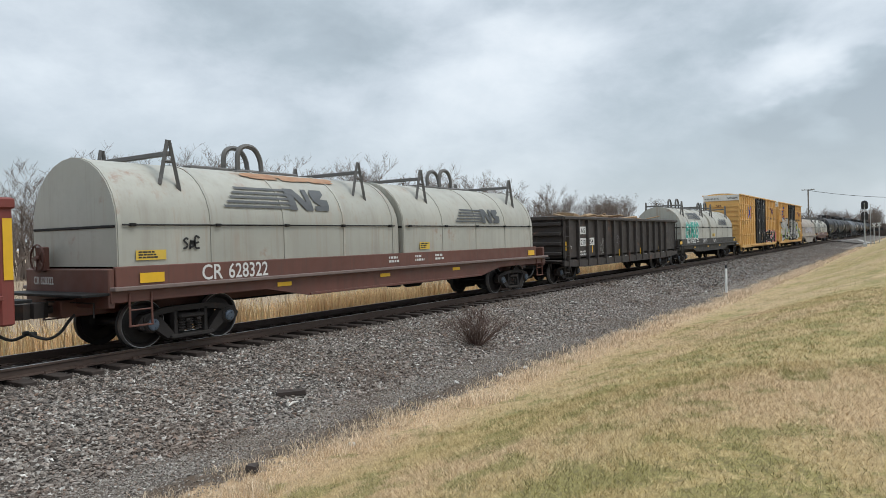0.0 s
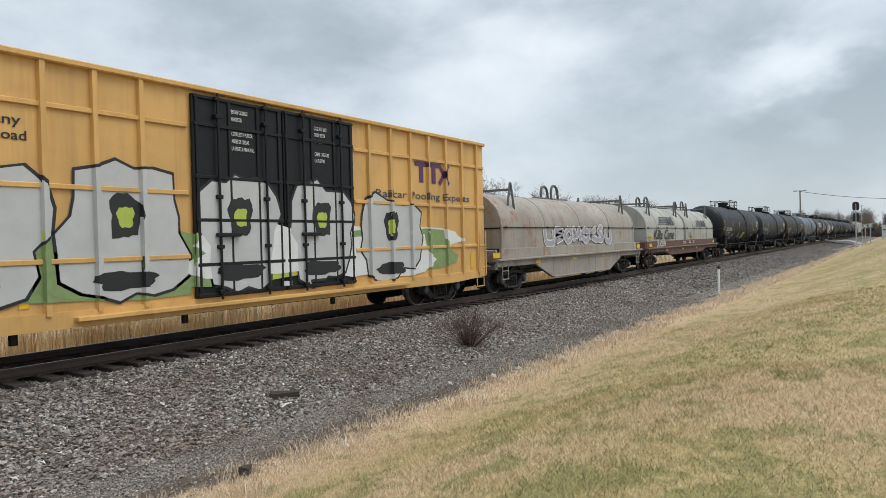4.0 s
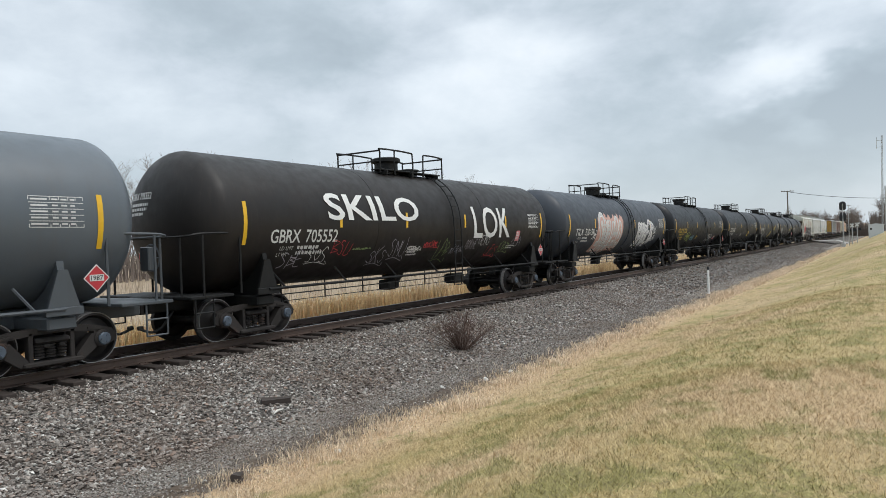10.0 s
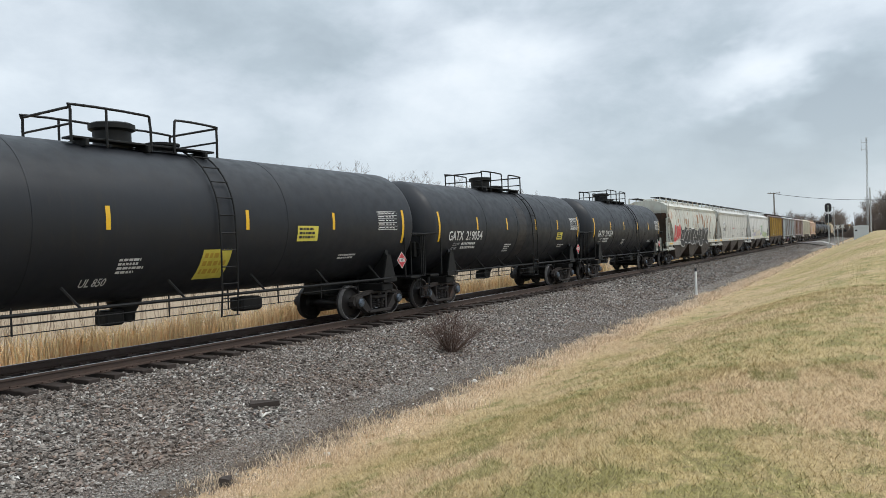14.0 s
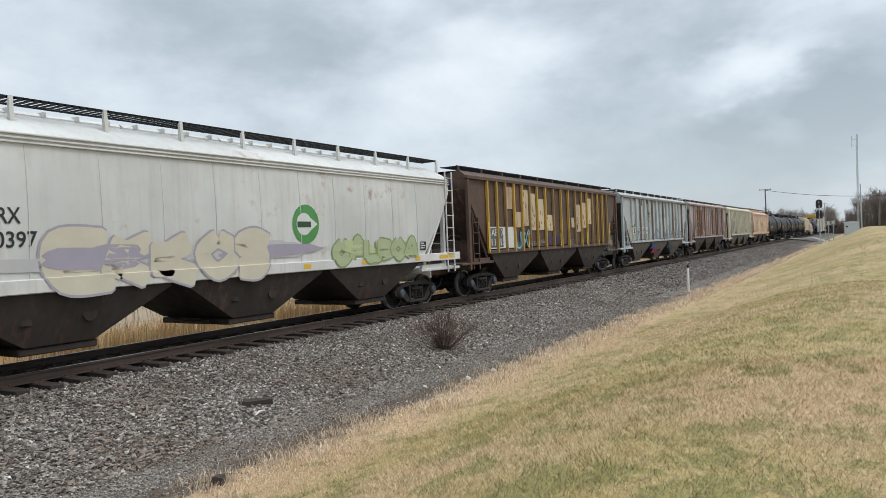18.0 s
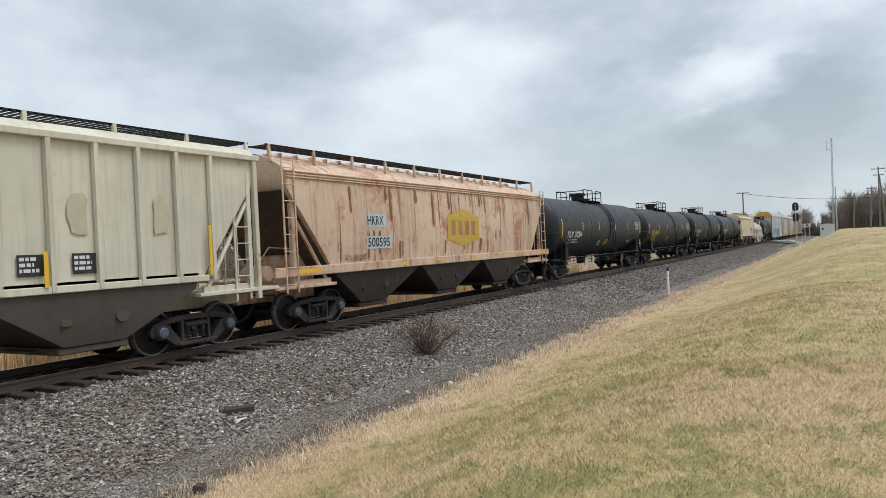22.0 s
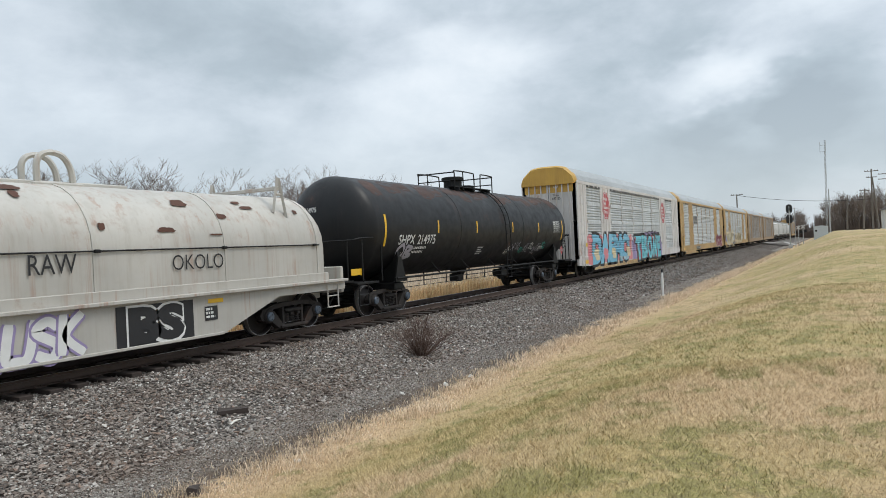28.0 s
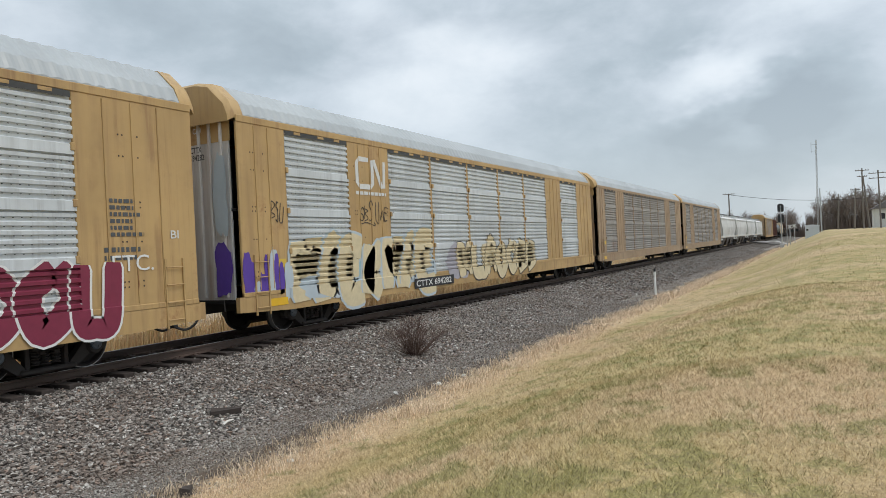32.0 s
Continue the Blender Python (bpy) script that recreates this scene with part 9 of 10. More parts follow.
coil_cars()
gondolas()
box_cars()
tank_cars()
hoppers()
ribbed_hoppers()
autoracks()


# ---- stones, grass and weeds ----
def raw_mesh(name, verts, faces):
    """A mesh from number arrays: all faces with the same number of corners."""
    me = bpy.data.meshes.new(name)
    n, k = faces.shape
    me.vertices.add(len(verts))
    me.vertices.foreach_set("co", np.asarray(verts, np.float32).ravel())
    me.loops.add(n * k)
    me.loops.foreach_set("vertex_index", faces.astype(np.int32).ravel())
    me.polygons.add(n)
    me.polygons.foreach_set("loop_start", np.arange(0, n * k, k, dtype=np.int32))
    me.polygons.foreach_set("use_smooth", np.zeros(n, dtype=bool))
    me.update(calc_edges=True)
    me.validate()
    return me


HX, HY = np.arange(-42, 163, 0.4), np.arange(-30, 53, 0.2)
HZ = np.array([[ground_z(float(x), float(y)) for y in HY] for x in HX])


def heights(xy):
    """Ground heights by interpolation in a table."""
    u, v = (xy[:, 0] - HX[0]) / 0.4, (xy[:, 1] - HY[0]) / 0.2
    i, j = np.clip(u.astype(int), 0, len(HX) - 2), np.clip(v.astype(int), 0, len(HY) - 2)
    a, b = u - i, v - j
    return (HZ[i, j] * (1 - a) + HZ[i + 1, j] * a) * (1 - b) + (HZ[i, j + 1] * (1 - a) + HZ[i + 1, j + 1] * a) * b


def stone_mesh(name, rng, xy, size, sink=0.3, dz=0.0):
    """Angular crushed stones, each a knocked-about block."""
    n = len(xy)
    octa = np.array([(1, 0, 0), (-1, 0, 0), (0, 1, 0), (0, -1, 0), (0, 0, 1), (0, 0, -1)], float)
    tri = np.array([(0, 2, 4), (2, 1, 4), (1, 3, 4), (3, 0, 4), (2, 0, 5), (1, 2, 5), (3, 1, 5), (0, 3, 5)])
    v = (octa[None] + rng.uniform(-0.42, 0.42, (n, 6, 3))) * (size[:, None, None] * rng.uniform(0.6, 1.25, (n, 1, 3))) * 0.62
    q = rng.normal(size=(n, 4))
    q /= np.linalg.norm(q, axis=1, keepdims=True)
    w, x, y, z = q.T
    rot = np.stack([1 - 2 * (y * y + z * z), 2 * (x * y - z * w), 2 * (x * z + y * w), 2 * (x * y + z * w), 1 - 2 * (x * x + z * z), 2 * (y * z - x * w), 2 * (x * z - y * w), 2 * (y * z + x * w), 1 - 2 * (x * x + y * y)], 1).reshape(n, 3, 3)
    v = np.einsum("nij,nkj->nki", rot, v)
    v[:, :, 2] *= 0.66
    v[:, :, 0] += xy[:, :1]
    v[:, :, 1] += xy[:, 1:]
    v[:, :, 2] += (heights(xy) + dz + size * (0.5 - sink))[:, None] + rng.uniform(-0.3, 0.35, (n, 1)) * size[:, None]
    f = (tri[None] + (np.arange(n) * 6)[:, None, None]).reshape(-1, 3)
    return raw_mesh(name, v.reshape(-1, 3), f)


def blade_mesh(name, rng, xy, h, w, lean, bend=0.0, dz=0.0):
    """Grass blades: a lower quad folded into a tip, as two triangles and a cap."""
    n = len(xy)
    a, la = rng.uniform(0, 2 * np.pi, n), rng.uniform(0, 2 * np.pi, n)
    d = np.stack([np.cos(a), np.sin(a)], 1) * (w * 0.5)[:, None]
    l = np.stack([np.cos(la), np.sin(la)], 1) * (lean * h)[:, None]
    g = heights(xy) + dz - 0.01
    v = np.zeros((n, 5, 3))
    v[:, 0, :2], v[:, 1, :2] = xy - d, xy + d
    v[:, 0, 2] = v[:, 1, 2] = g
    v[:, 2, :2], v[:, 3, :2] = xy - d * 0.8 + l * 0.4, xy + d * 0.8 + l * 0.4
    v[:, 2, 2] = v[:, 3, 2] = g + h * 0.6
    v[:, 4, :2] = xy + l * (1 + bend)
    v[:, 4, 2] = g + h * np.sqrt(np.clip(1 - (lean * 0.7) ** 2, 0.1, 1))
    tri = np.array([(0, 1, 3), (0, 3, 2), (2, 3, 4)])
    f = (tri[None] + (np.arange(n) * 5)[:, None, None]).reshape(-1, 3)
    return raw_mesh(name, v.reshape(-1, 3), f)


def lawn_mesh(name, rng, xy, h, w, lean):
    """Short mown blades, one leaning triangle each."""
    n = len(xy)
    a, la = rng.uniform(0, 2 * np.pi, n), rng.uniform(0, 2 * np.pi, n)
    d = np.stack([np.cos(a), np.sin(a)], 1) * (w * 0.5)[:, None]
    l = np.stack([np.cos(la), np.sin(la)], 1) * (lean * h)[:, None]
    g = heights(xy) - 0.008
    v = np.zeros((n, 3, 3))
    v[:, 0, :2], v[:, 1, :2], v[:, 2, :2] = xy - d, xy + d, xy + l
    v[:, 0, 2] = v[:, 1, 2] = g
    v[:, 2, 2] = g + h
    return raw_mesh(name, v.reshape(-1, 3), np.arange(n * 3).reshape(-1, 3))


def wedge(rng, n, r0, r1, a0, a1):
    """Evenly spread places between two distances and two bearings."""
    r, a = np.sqrt(rng.uniform(r0 * r0, r1 * r1, n)), np.radians(rng.uniform(a0, a1, n))
    return np.stack([r * np.cos(a), r * np.sin(a)], 1)


def island(t):
    return t.t.nodes.new("ShaderNodeNewGeometry").outputs["Random Per Island"]


def stone_material(name, k=1.0):
    t = Tree(name, 0.88)
    c = t.ramp(island(t), (0.0, tone((0.045, 0.037, 0.032), k)), (0.25, tone((0.125, 0.104, 0.090), k)), (0.5, tone((0.205, 0.180, 0.158), k)), (0.70, tone((0.29, 0.262, 0.232), k)), (0.79, tone((0.22, 0.145, 0.108), k)), (0.88, tone((0.33, 0.305, 0.275), k)), (0.97, tone((0.42, 0.40, 0.365), k)), (1.0, tone((0.62, 0.60, 0.56), k)))
    c = t.mix(t.mask(t.noise(0.55, 5, 0.6), 0.40, 0.72, 0.5), c, (0.15, 0.095, 0.065))
    c = t.mix(t.mask(t.noise(38, 4, 0.6), 0.3, 0.75, 0.4), c, (0.06, 0.055, 0.05))
    return t.done(c)


def turf_material():
    t = Tree("winter_turf_blades", 0.8)
    return t.done(turf_colour(t, t.math("ADD", t.math("MULTIPLY", island(t), 0.78), 0.16)))


def dry_material(name, lo, hi):
    t = Tree(name, 0.75)
    c = t.ramp(island(t), (0.0, lo), (0.6, hi), (1.0, tone(hi, 1.25)))
    return t.done(t.mix(t.mask(t.noise(0.7, 4), 0.4, 0.8, 0.4), c, tone(lo, 0.8)))


def spread(rng, n, x0, x1, y0, y1, power=1.0):
    """Places that thin out with distance along x."""
    return np.stack([x0 + (x1 - x0) * rng.random(n) ** power, rng.uniform(y0, y1, n)], 1)


EDGE_X = np.arange(0, 130, 0.1)
EDGE_D = np.array([0.42 * noise.noise((x * 0.55, 3.0, 0)) + 0.26 * noise.noise((x * 1.9, 9.0, 0)) + 0.12 * noise.noise((x * 5.0, 1.0, 0)) for x in EDGE_X])


def build_cover():
    rng = np.random.default_rng(5)
    near = np.concatenate([spread(rng, 88000, 2.0, 34, 7.75, 11.45, 1.4), spread(rng, 9000, 3, 34, 11.45, 12.2, 1.3)])
    thing("ballast_stones", stone_mesh("ballast_stones", rng, near, (0.024 + 0.046 * rng.random(len(near)) ** 1.5) * np.where(near[:, 1] > 11.4, 0.8, 1.0)), stone_material("crushed_ballast_stone", 1.32), "crushed grey and brown ballast stones sloping below the track", "ballast", kind="stuff")
    far = spread(rng, 15000, 30, 150, 7.6, 11.8, 1.6)
    thing("ballast_stones", stone_mesh("far_ballast", rng, far, rng.uniform(0.05, 0.11, len(far))), stone_material("distant_ballast_stone", 1.15), "crushed grey ballast stones along the track", "ballast", kind="stuff")
    bed = spread(rng, 5000, 3, 60, 12.35, 13.65, 1.3)
    thing("ballast_stones", stone_mesh("bed_ballast", rng, bed, rng.uniform(0.04, 0.08, len(bed)), 0.3), stone_material("track_bed_stone", 0.8), "dark ballast stones between the rails", "ballast", kind="stuff")
    fine = np.concatenate([spread(rng, 40000, 2.5, 30, 6.95, 8.0, 1.5), spread(rng, 7000, 2.5, 30, 6.3, 7.0, 1.5), spread(rng, 14000, 26, 110, 6.2, 8.4, 1.5)])
    thing("gravel", stone_mesh("gravel", rng, fine, rng.uniform(0.010, 0.026, len(fine)) * (1 + 0.025 * fine[:, 0]), 0.3), stone_material("fine_gravel_stone", 1.2), "fine pale grey gravel strip beside the ballast", "gravel", kind="stuff")
    # turf, thick near the eye and thinner away from it
    bands = ((180000, 2.6, 9.5, 0.006, 0.018, 0.055), (150000, 8.5, 21, 0.011, 0.018, 0.052), (60000, 19, 62, 0.026, 0.016, 0.055))
    xy = [wedge(rng, n, r0, r1, -12, 62 if r1 < 20 else 45) for n, r0, r1, *_ in bands]
    hh = [rng.uniform(b[4], b[5], b[0]) for b in bands]
    ww = [np.full(b[0], b[3]) for b in bands]
    xy, hh, ww = np.concatenate(xy), np.concatenate(hh), np.concatenate(ww)
    shift = 0.25 * np.clip((xy[:, 0] - 20) / 15, 0, 1)
    edge = 6.2 - shift + np.interp(xy[:, 0], EDGE_X, EDGE_D) + rng.normal(0, 0.07, len(xy))
    keep = xy[:, 1] < edge
    xy, hh, ww = xy[keep], hh[keep], ww[keep]
    thing("turf", lawn_mesh("turf", rng, xy, hh, ww, rng.uniform(0.3, 1.7, len(xy))), turf_material(), "short dry winter grass, straw with green drifts", "grass", kind="stuff")
    # pale uncut grass along the edge of the bank
    e = np.concatenate([spread(rng, 70000, 2.5, 60, 5.2, 7.1, 1.7), spread(rng, 16000, 22, 120, 5.2, 7.1, 1.2)])
    keep = rng.random(len(e)) < np.exp(-((e[:, 1] - 6.2) / 0.36) ** 2)
    e = e[keep]
    e[:, 1] += np.interp(e[:, 0], EDGE_X, EDGE_D) * 1.2
    e[:, 1] -= 0.25 * np.clip((e[:, 0] - 20) / 15, 0, 1)
    clump = 0.5 + 0.5 * np.array([noise.noise((float(x) * 0.9, float(y) * 0.9, 2)) for x, y in e])
    thing("edge_grass", blade_mesh("edge_grass", rng, e, 0.05 + 0.40 * clump ** 2 * rng.random(len(e)), 0.004 + 0.0006 * e[:, 0], rng.uniform(0.15, 0.8, len(e)), 0.3), dry_material("pale_dead_grass", (0.42, 0.31, 0.20), (0.74, 0.60, 0.44)), "pale dead grass fringing the gravel", "grass", kind="stuff")
    # tawny weeds beyond the track
    w = np.concatenate([spread(rng, 30000, -6, 46, 15.15, 17.6), spread(rng, 9000, 40, 150, 15.3, 18.5)])
    cl = np.array([noise.noise((float(x) * 0.35, float(y) * 0.6, 7)) for x, y in w])
    w = w[(cl > -0.22) | (rng.random(len(w)) < 0.25)]
    cl = np.array([noise.noise((float(x) * 0.5, float(y) * 0.5, 9)) for x, y in w])
    thing("tall_weeds", blade_mesh("tall_weeds", rng, w, 0.75 + 0.35 * cl + rng.uniform(-0.2, 0.25, len(w)), rng.uniform(0.010, 0.022, len(w)), rng.uniform(0.03, 0.28, len(w)), 0.5), dry_material("tawny_broom_grass", (0.60, 0.37, 0.18), (0.95, 0.69, 0.40)), "tall tawny grass standing behind the track", "grass", kind="stuff")
    s = spread(rng, 16000, -40, 160, 18.5, 52)
    thing("field_brush", blade_mesh("field_brush", rng, s, rng.uniform(0.5, 1.5, len(s)), rng.uniform(0.015, 0.04, len(s)), rng.uniform(0.05, 0.4, len(s))), dry_material("grey_brown_brush", (0.24, 0.185, 0.14), (0.44, 0.35, 0.26)), "low grey-brown brush in the far field", "brush", kind="stuff")


build_cover()


# ---- bare trees ----
BARK = plain("grey_brown_bark", (0.115, 0.092, 0.075), 0.9, vary=0.3, scale=2)
TWIGS = plain("grey_brown_twigs", (0.165, 0.13, 0.11), 0.9, vary=0.25, scale=1)


def grow(seed, height, spreadness, limbs, deep=4):
    """One leafless tree: stem and limbs in one mesh, fine twigs in another."""
    rng = random.Random(seed)
    stem, twigs = B(), B()

    def branch(p, d, length, r, level):
        n = (5, 5, 3, 2, 1)[level]
        pts, q = [p], p.copy()
        for k in range(n):
            d = (d + Vector((rng.uniform(-1, 1), rng.uniform(-1, 1), rng.uniform(-0.3, 0.9))) * (0.14 if level else 0.05)).normalized()
            q = q + d * (length / n)
            pts.append(q.copy())
        r1 = r * (0.35 if level else 0.25)
        (stem if level < 2 else twigs).tube(pts, [r + (r1 - r) * k / n for k in range(n + 1)], 6 if level == 0 else 4 if level == 1 else 3, caps=False)
        if level == deep:
            return
        m = (limbs, 6, 5, 4)[level]
        for k in range(m):
            t = rng.uniform(0.3 if level == 0 else 0.2, 0.98)
            i = min(int(t * n), n - 1)
            base = pts[i].lerp(pts[i + 1], t * n - i)
            side = Vector((rng.uniform(-1, 1), rng.uniform(-1, 1), 0)).normalized()
            nd = (d * rng.uniform(0.5, 0.9) + side * spreadness * rng.uniform(0.6, 1.2) + Vector((0, 0, rng.uniform(0.0, 0.45)))).normalized()
            branch(base, nd, length * rng.uniform(0.38, 0.62), max(r * (1 - t * 0.7) * 0.5, 0.014 if deep == 4 else 0.03), level + 1)
    branch(Vector((0, 0, -0.2)), Vector((0, 0, 1)), height * 0.72, height * 0.014, 0)
    root = new("bare_tree")
    part("trunk", stem.mesh("trunk %d" % seed), BARK, root)
    part("crown", twigs.mesh("crown %d" % seed), TWIGS, root, "leafless crown of fine twigs")
    return root


def build_trees():
    rng = random.Random(8)
    full = [grow(20 + k, h, s, l) for k, (h, s, l) in enumerate(((12.5, 0.75, 13), (11.0, 0.9, 12), (13.5, 0.65, 14), (9.5, 0.85, 11), (11.5, 0.6, 13)))]
    light = [grow(40 + k, h, s, l, 3) for k, (h, s, l) in enumerate(((12.5, 0.75, 13), (11.0, 0.9, 12), (12.0, 0.6, 14)))]
    fresh = set(full + light)

    def plant(kinds, x, y, scale, label, group):
        ob = rng.choice(kinds)
        m = pose(x, y, ground_z(x, y) - 0.1, 0, 0, rng.uniform(0, 360))
        if ob in fresh:
            fresh.discard(ob)
            ob.matrix_basis = m
        else:
            ob = copy_thing(ob, m)
        ob.scale = (scale * rng.uniform(0.95, 1.25), scale * rng.uniform(0.95, 1.25), scale)
        tagged(ob, label, "tree", group)
    for k in range(104):
        x = -45 + 2.5 * k + rng.uniform(-2, 2)
        plant(full, x, 66 + rng.uniform(-6, 9), rng.uniform(0.68, 0.95) * (1.14 if x > 55 else 1.0) * (0.85 if k % 5 == 0 else 1.0), "leafless grey tree in the belt across the field", "trees across the field")
    for k in range(26):
        x = -30 + 5.4 * k + rng.uniform(-3, 3)
        plant(light, x, 48 + rng.uniform(-7, 7), rng.uniform(0.25, 0.42), "low leafless sapling in the field edge", "saplings at the field edge")
    for k in range(74):
        a, r = radians(rng.uniform(1.6, 9.5)), rng.uniform(280, 340)
        plant(light, r * math.cos(a), r * math.sin(a), rng.uniform(0.50, 0.78), "leafless brown tree in distant woods", "distant woods")
    for k in range(72):
        a, r = radians(rng.uniform(-7.5, 0.5)), rng.uniform(225, 265)
        plant(light, r * math.cos(a), r * math.sin(a), rng.uniform(0.62, 0.86), "leafless brown tree in woods beyond the bank", "woods beyond the bank")


build_trees()


def thicket(name, at, n, rx, ry, h, seed, label):
    """A mass of thin upright stems for the dense foot of far woods."""
    rng = random.Random(seed)
    b = B()
    for k in range(n):
        x, y = rng.uniform(-rx, rx), rng.uniform(-ry, ry)
        hh = h * rng.uniform(0.5, 1.0)
        b.tube([(x, y, -0.5), (x + rng.uniform(-0.5, 0.5), y, hh * 0.5), (x + rng.uniform(-1.2, 1.2), y + rng.uniform(-0.5, 0.5), hh)], [0.09, 0.06, 0.02], 3, caps=False)
    thing(name, b.mesh(name), TWIGS, label, "thicket", kind="stuff", at=at)


thicket("woodland_thicket", (235, -14, 1.0), 2600, 6, 18, 6.0, 3, "dense brown thicket under the woods beyond the bank")
thicket("woodland_thicket", (305, 28, -0.6), 2600, 8, 24, 6.0, 4, "dense brown thicket under the distant woods")
thicket("field_thicket", (70, 66, -0.6), 5200, 115, 6, 5.0, 5, "brown thicket along the foot of the far tree belt")


# ---- trackside things ----
def shrub():
    rng = random.Random(2)
    root = new("bare_shrub")
    root.location = (14.55, 8.7, ground_z(14.55, 8.7) - 0.02)
    tagged(root, "small leafless reddish-brown shrub growing in the ballast", "shrub")
    stems, twigs = B(), B()
    for k in range(70):
        a, o = rng.uniform(0, 2 * math.pi), rng.uniform(0.15, 1.15)
        h = rng.uniform(0.55, 1.05) * (1.05 - 0.35 * o)
        p = [Vector((0.06 * math.cos(a), 0.06 * math.sin(a), 0)), Vector((o * 0.45 * math.cos(a), o * 0.45 * math.sin(a), h * 0.55)), Vector((o * 0.85 * math.cos(a + 0.2), o * 0.85 * math.sin(a + 0.2), h))]
        stems.tube(p, [0.008, 0.006, 0.003], 4, caps=False)
        for j in range(9):
            t = rng.uniform(0.25, 1.0)
            q = p[1].lerp(p[2], t) if rng.random() < 0.6 else p[0].lerp(p[1], max(t, 0.5))
            d = Vector((rng.uniform(-0.2, 0.2), rng.uniform(-0.2, 0.2), rng.uniform(0.05, 0.26)))
            twigs.tube([q, q + d], [0.004, 0.002], 3, caps=False)
    m = plain("red_brown_shrub_bark", (0.10, 0.062, 0.048), 0.9)
    part("stem", stems.mesh("shrub stems"), m, root)
    part("crown", twigs.mesh("shrub twigs"), m, root)


shrub()


def marker_post():
    root = new("marker_post")
    x, y = 32.5, 6.7
    root.location = (x, y, ground_z(x, y))
    tagged(root, "white plastic marker post with a black cap", "marker post")
    part("shaft", shape("post shaft", lambda b: b.lathe([(0.045, -0.05), (0.045, 1.12), (0.042, 1.13)], "z", 14)), plain("white_plastic", (0.72, 0.72, 0.70), 0.5, vary=0.06), root)
    part("cap", shape("post cap", lambda b: b.lathe([(0.048, 1.10), (0.05, 1.12), (0.05, 1.22), (0.035, 1.25)], "z", 14)), BLACK_INK, root, "black cap")
    part("base_collar", shape("post collar", lambda b: b.lathe([(0.16, -0.02), (0.15, 0.02), (0.05, 0.05)], "z", 12)), plain("rusty_soil", (0.14, 0.07, 0.04), 0.9), root)


marker_post()


def litter():
    def at(az, el):
        for k in range(400):
            d = 4 + k * 0.05
            x, y, z = d * math.cos(radians(az)), d * math.sin(radians(az)), 1.91 + d * math.tan(radians(el))
            if z < ground_z(x, y):
                return x, y, ground_z(x, y)
        return x, y, z
    x, y, z = at(45.88, -11.93)
    thing("wood_chunk", shape("wood chunk", lambda b: b.loft([[(-0.26, -0.09, 0), (0.24, -0.11, 0), (0.27, 0.1, 0), (-0.22, 0.12, 0)], [(-0.25, -0.08, 0.06), (0.22, -0.1, 0.08), (0.26, 0.09, 0.05), (-0.2, 0.11, 0.07)]])), TIE_WOOD, "dark broken chunk of old tie on the ballast", "debris", at=(x, y, z + 0.03), turn=(4, 3, -28))
    x, y, z = at(45.72, -12.92)
    thing("pale_stick", shape("pale stick", lambda b: b.tube([(-0.16, 0, 0), (0, 0.01, 0.015), (0.17, -0.01, 0)], [0.012, 0.02, 0.01], 6)), plain("bleached_wood", (0.60, 0.57, 0.52), 0.7), "short bleached stick lying on the stones", "debris", at=(x, y, z + 0.06), turn=(0, 0, 20))
    x, y, z = at(48.94, -17.35)
    thing("brown_clod", shape("brown clod", lambda b: b.loft([[(-0.1, -0.07, 0), (0.1, -0.06, 0), (0.12, 0.06, 0), (-0.08, 0.08, 0)], [(-0.07, -0.06, 0.08), (0.08, -0.04, 0.09), (0.08, 0.05, 0.08), (-0.06, 0.06, 0.1)]])), TIE_WOOD, "dark brown clod of old wood in the dirt", "debris", at=(x, y, z), turn=(0, 0, 30))
    for az, el, r in ((29.07, -11.0, 0.055), (32.6, -11.5, 0.045), (41.2, -16.0, 0.04), (27.0, -10.4, 0.035)):
        x, y, z = at(az, el)
        thing("pale_rock", shape("pale rock %.2f" % r, lambda b: b.loft([[(-r, -r * 0.7, 0), (r, -r, 0), (r * 1.2, r * 0.8, 0), (-r * 0.8, r, 0)], [(-r * 0.6, -r * 0.5, r), (r * 0.7, -r * 0.6, r * 0.8), (r * 0.8, r * 0.5, r * 0.9), (-r * 0.5, r * 0.6, r * 0.7)]])), plain("pale_limestone", (0.62, 0.60, 0.56), 0.8), "pale limestone lump at the gravel edge", "rock", "pale rocks", at=(x, y, z), turn=(0, 0, az * 7))


litter()


def polar(az, r):
    return r * math.cos(radians(az)), r * math.sin(radians(az))


POLE_WOOD = plain("grey_utility_pole_wood", (0.16, 0.14, 0.12), 0.85)


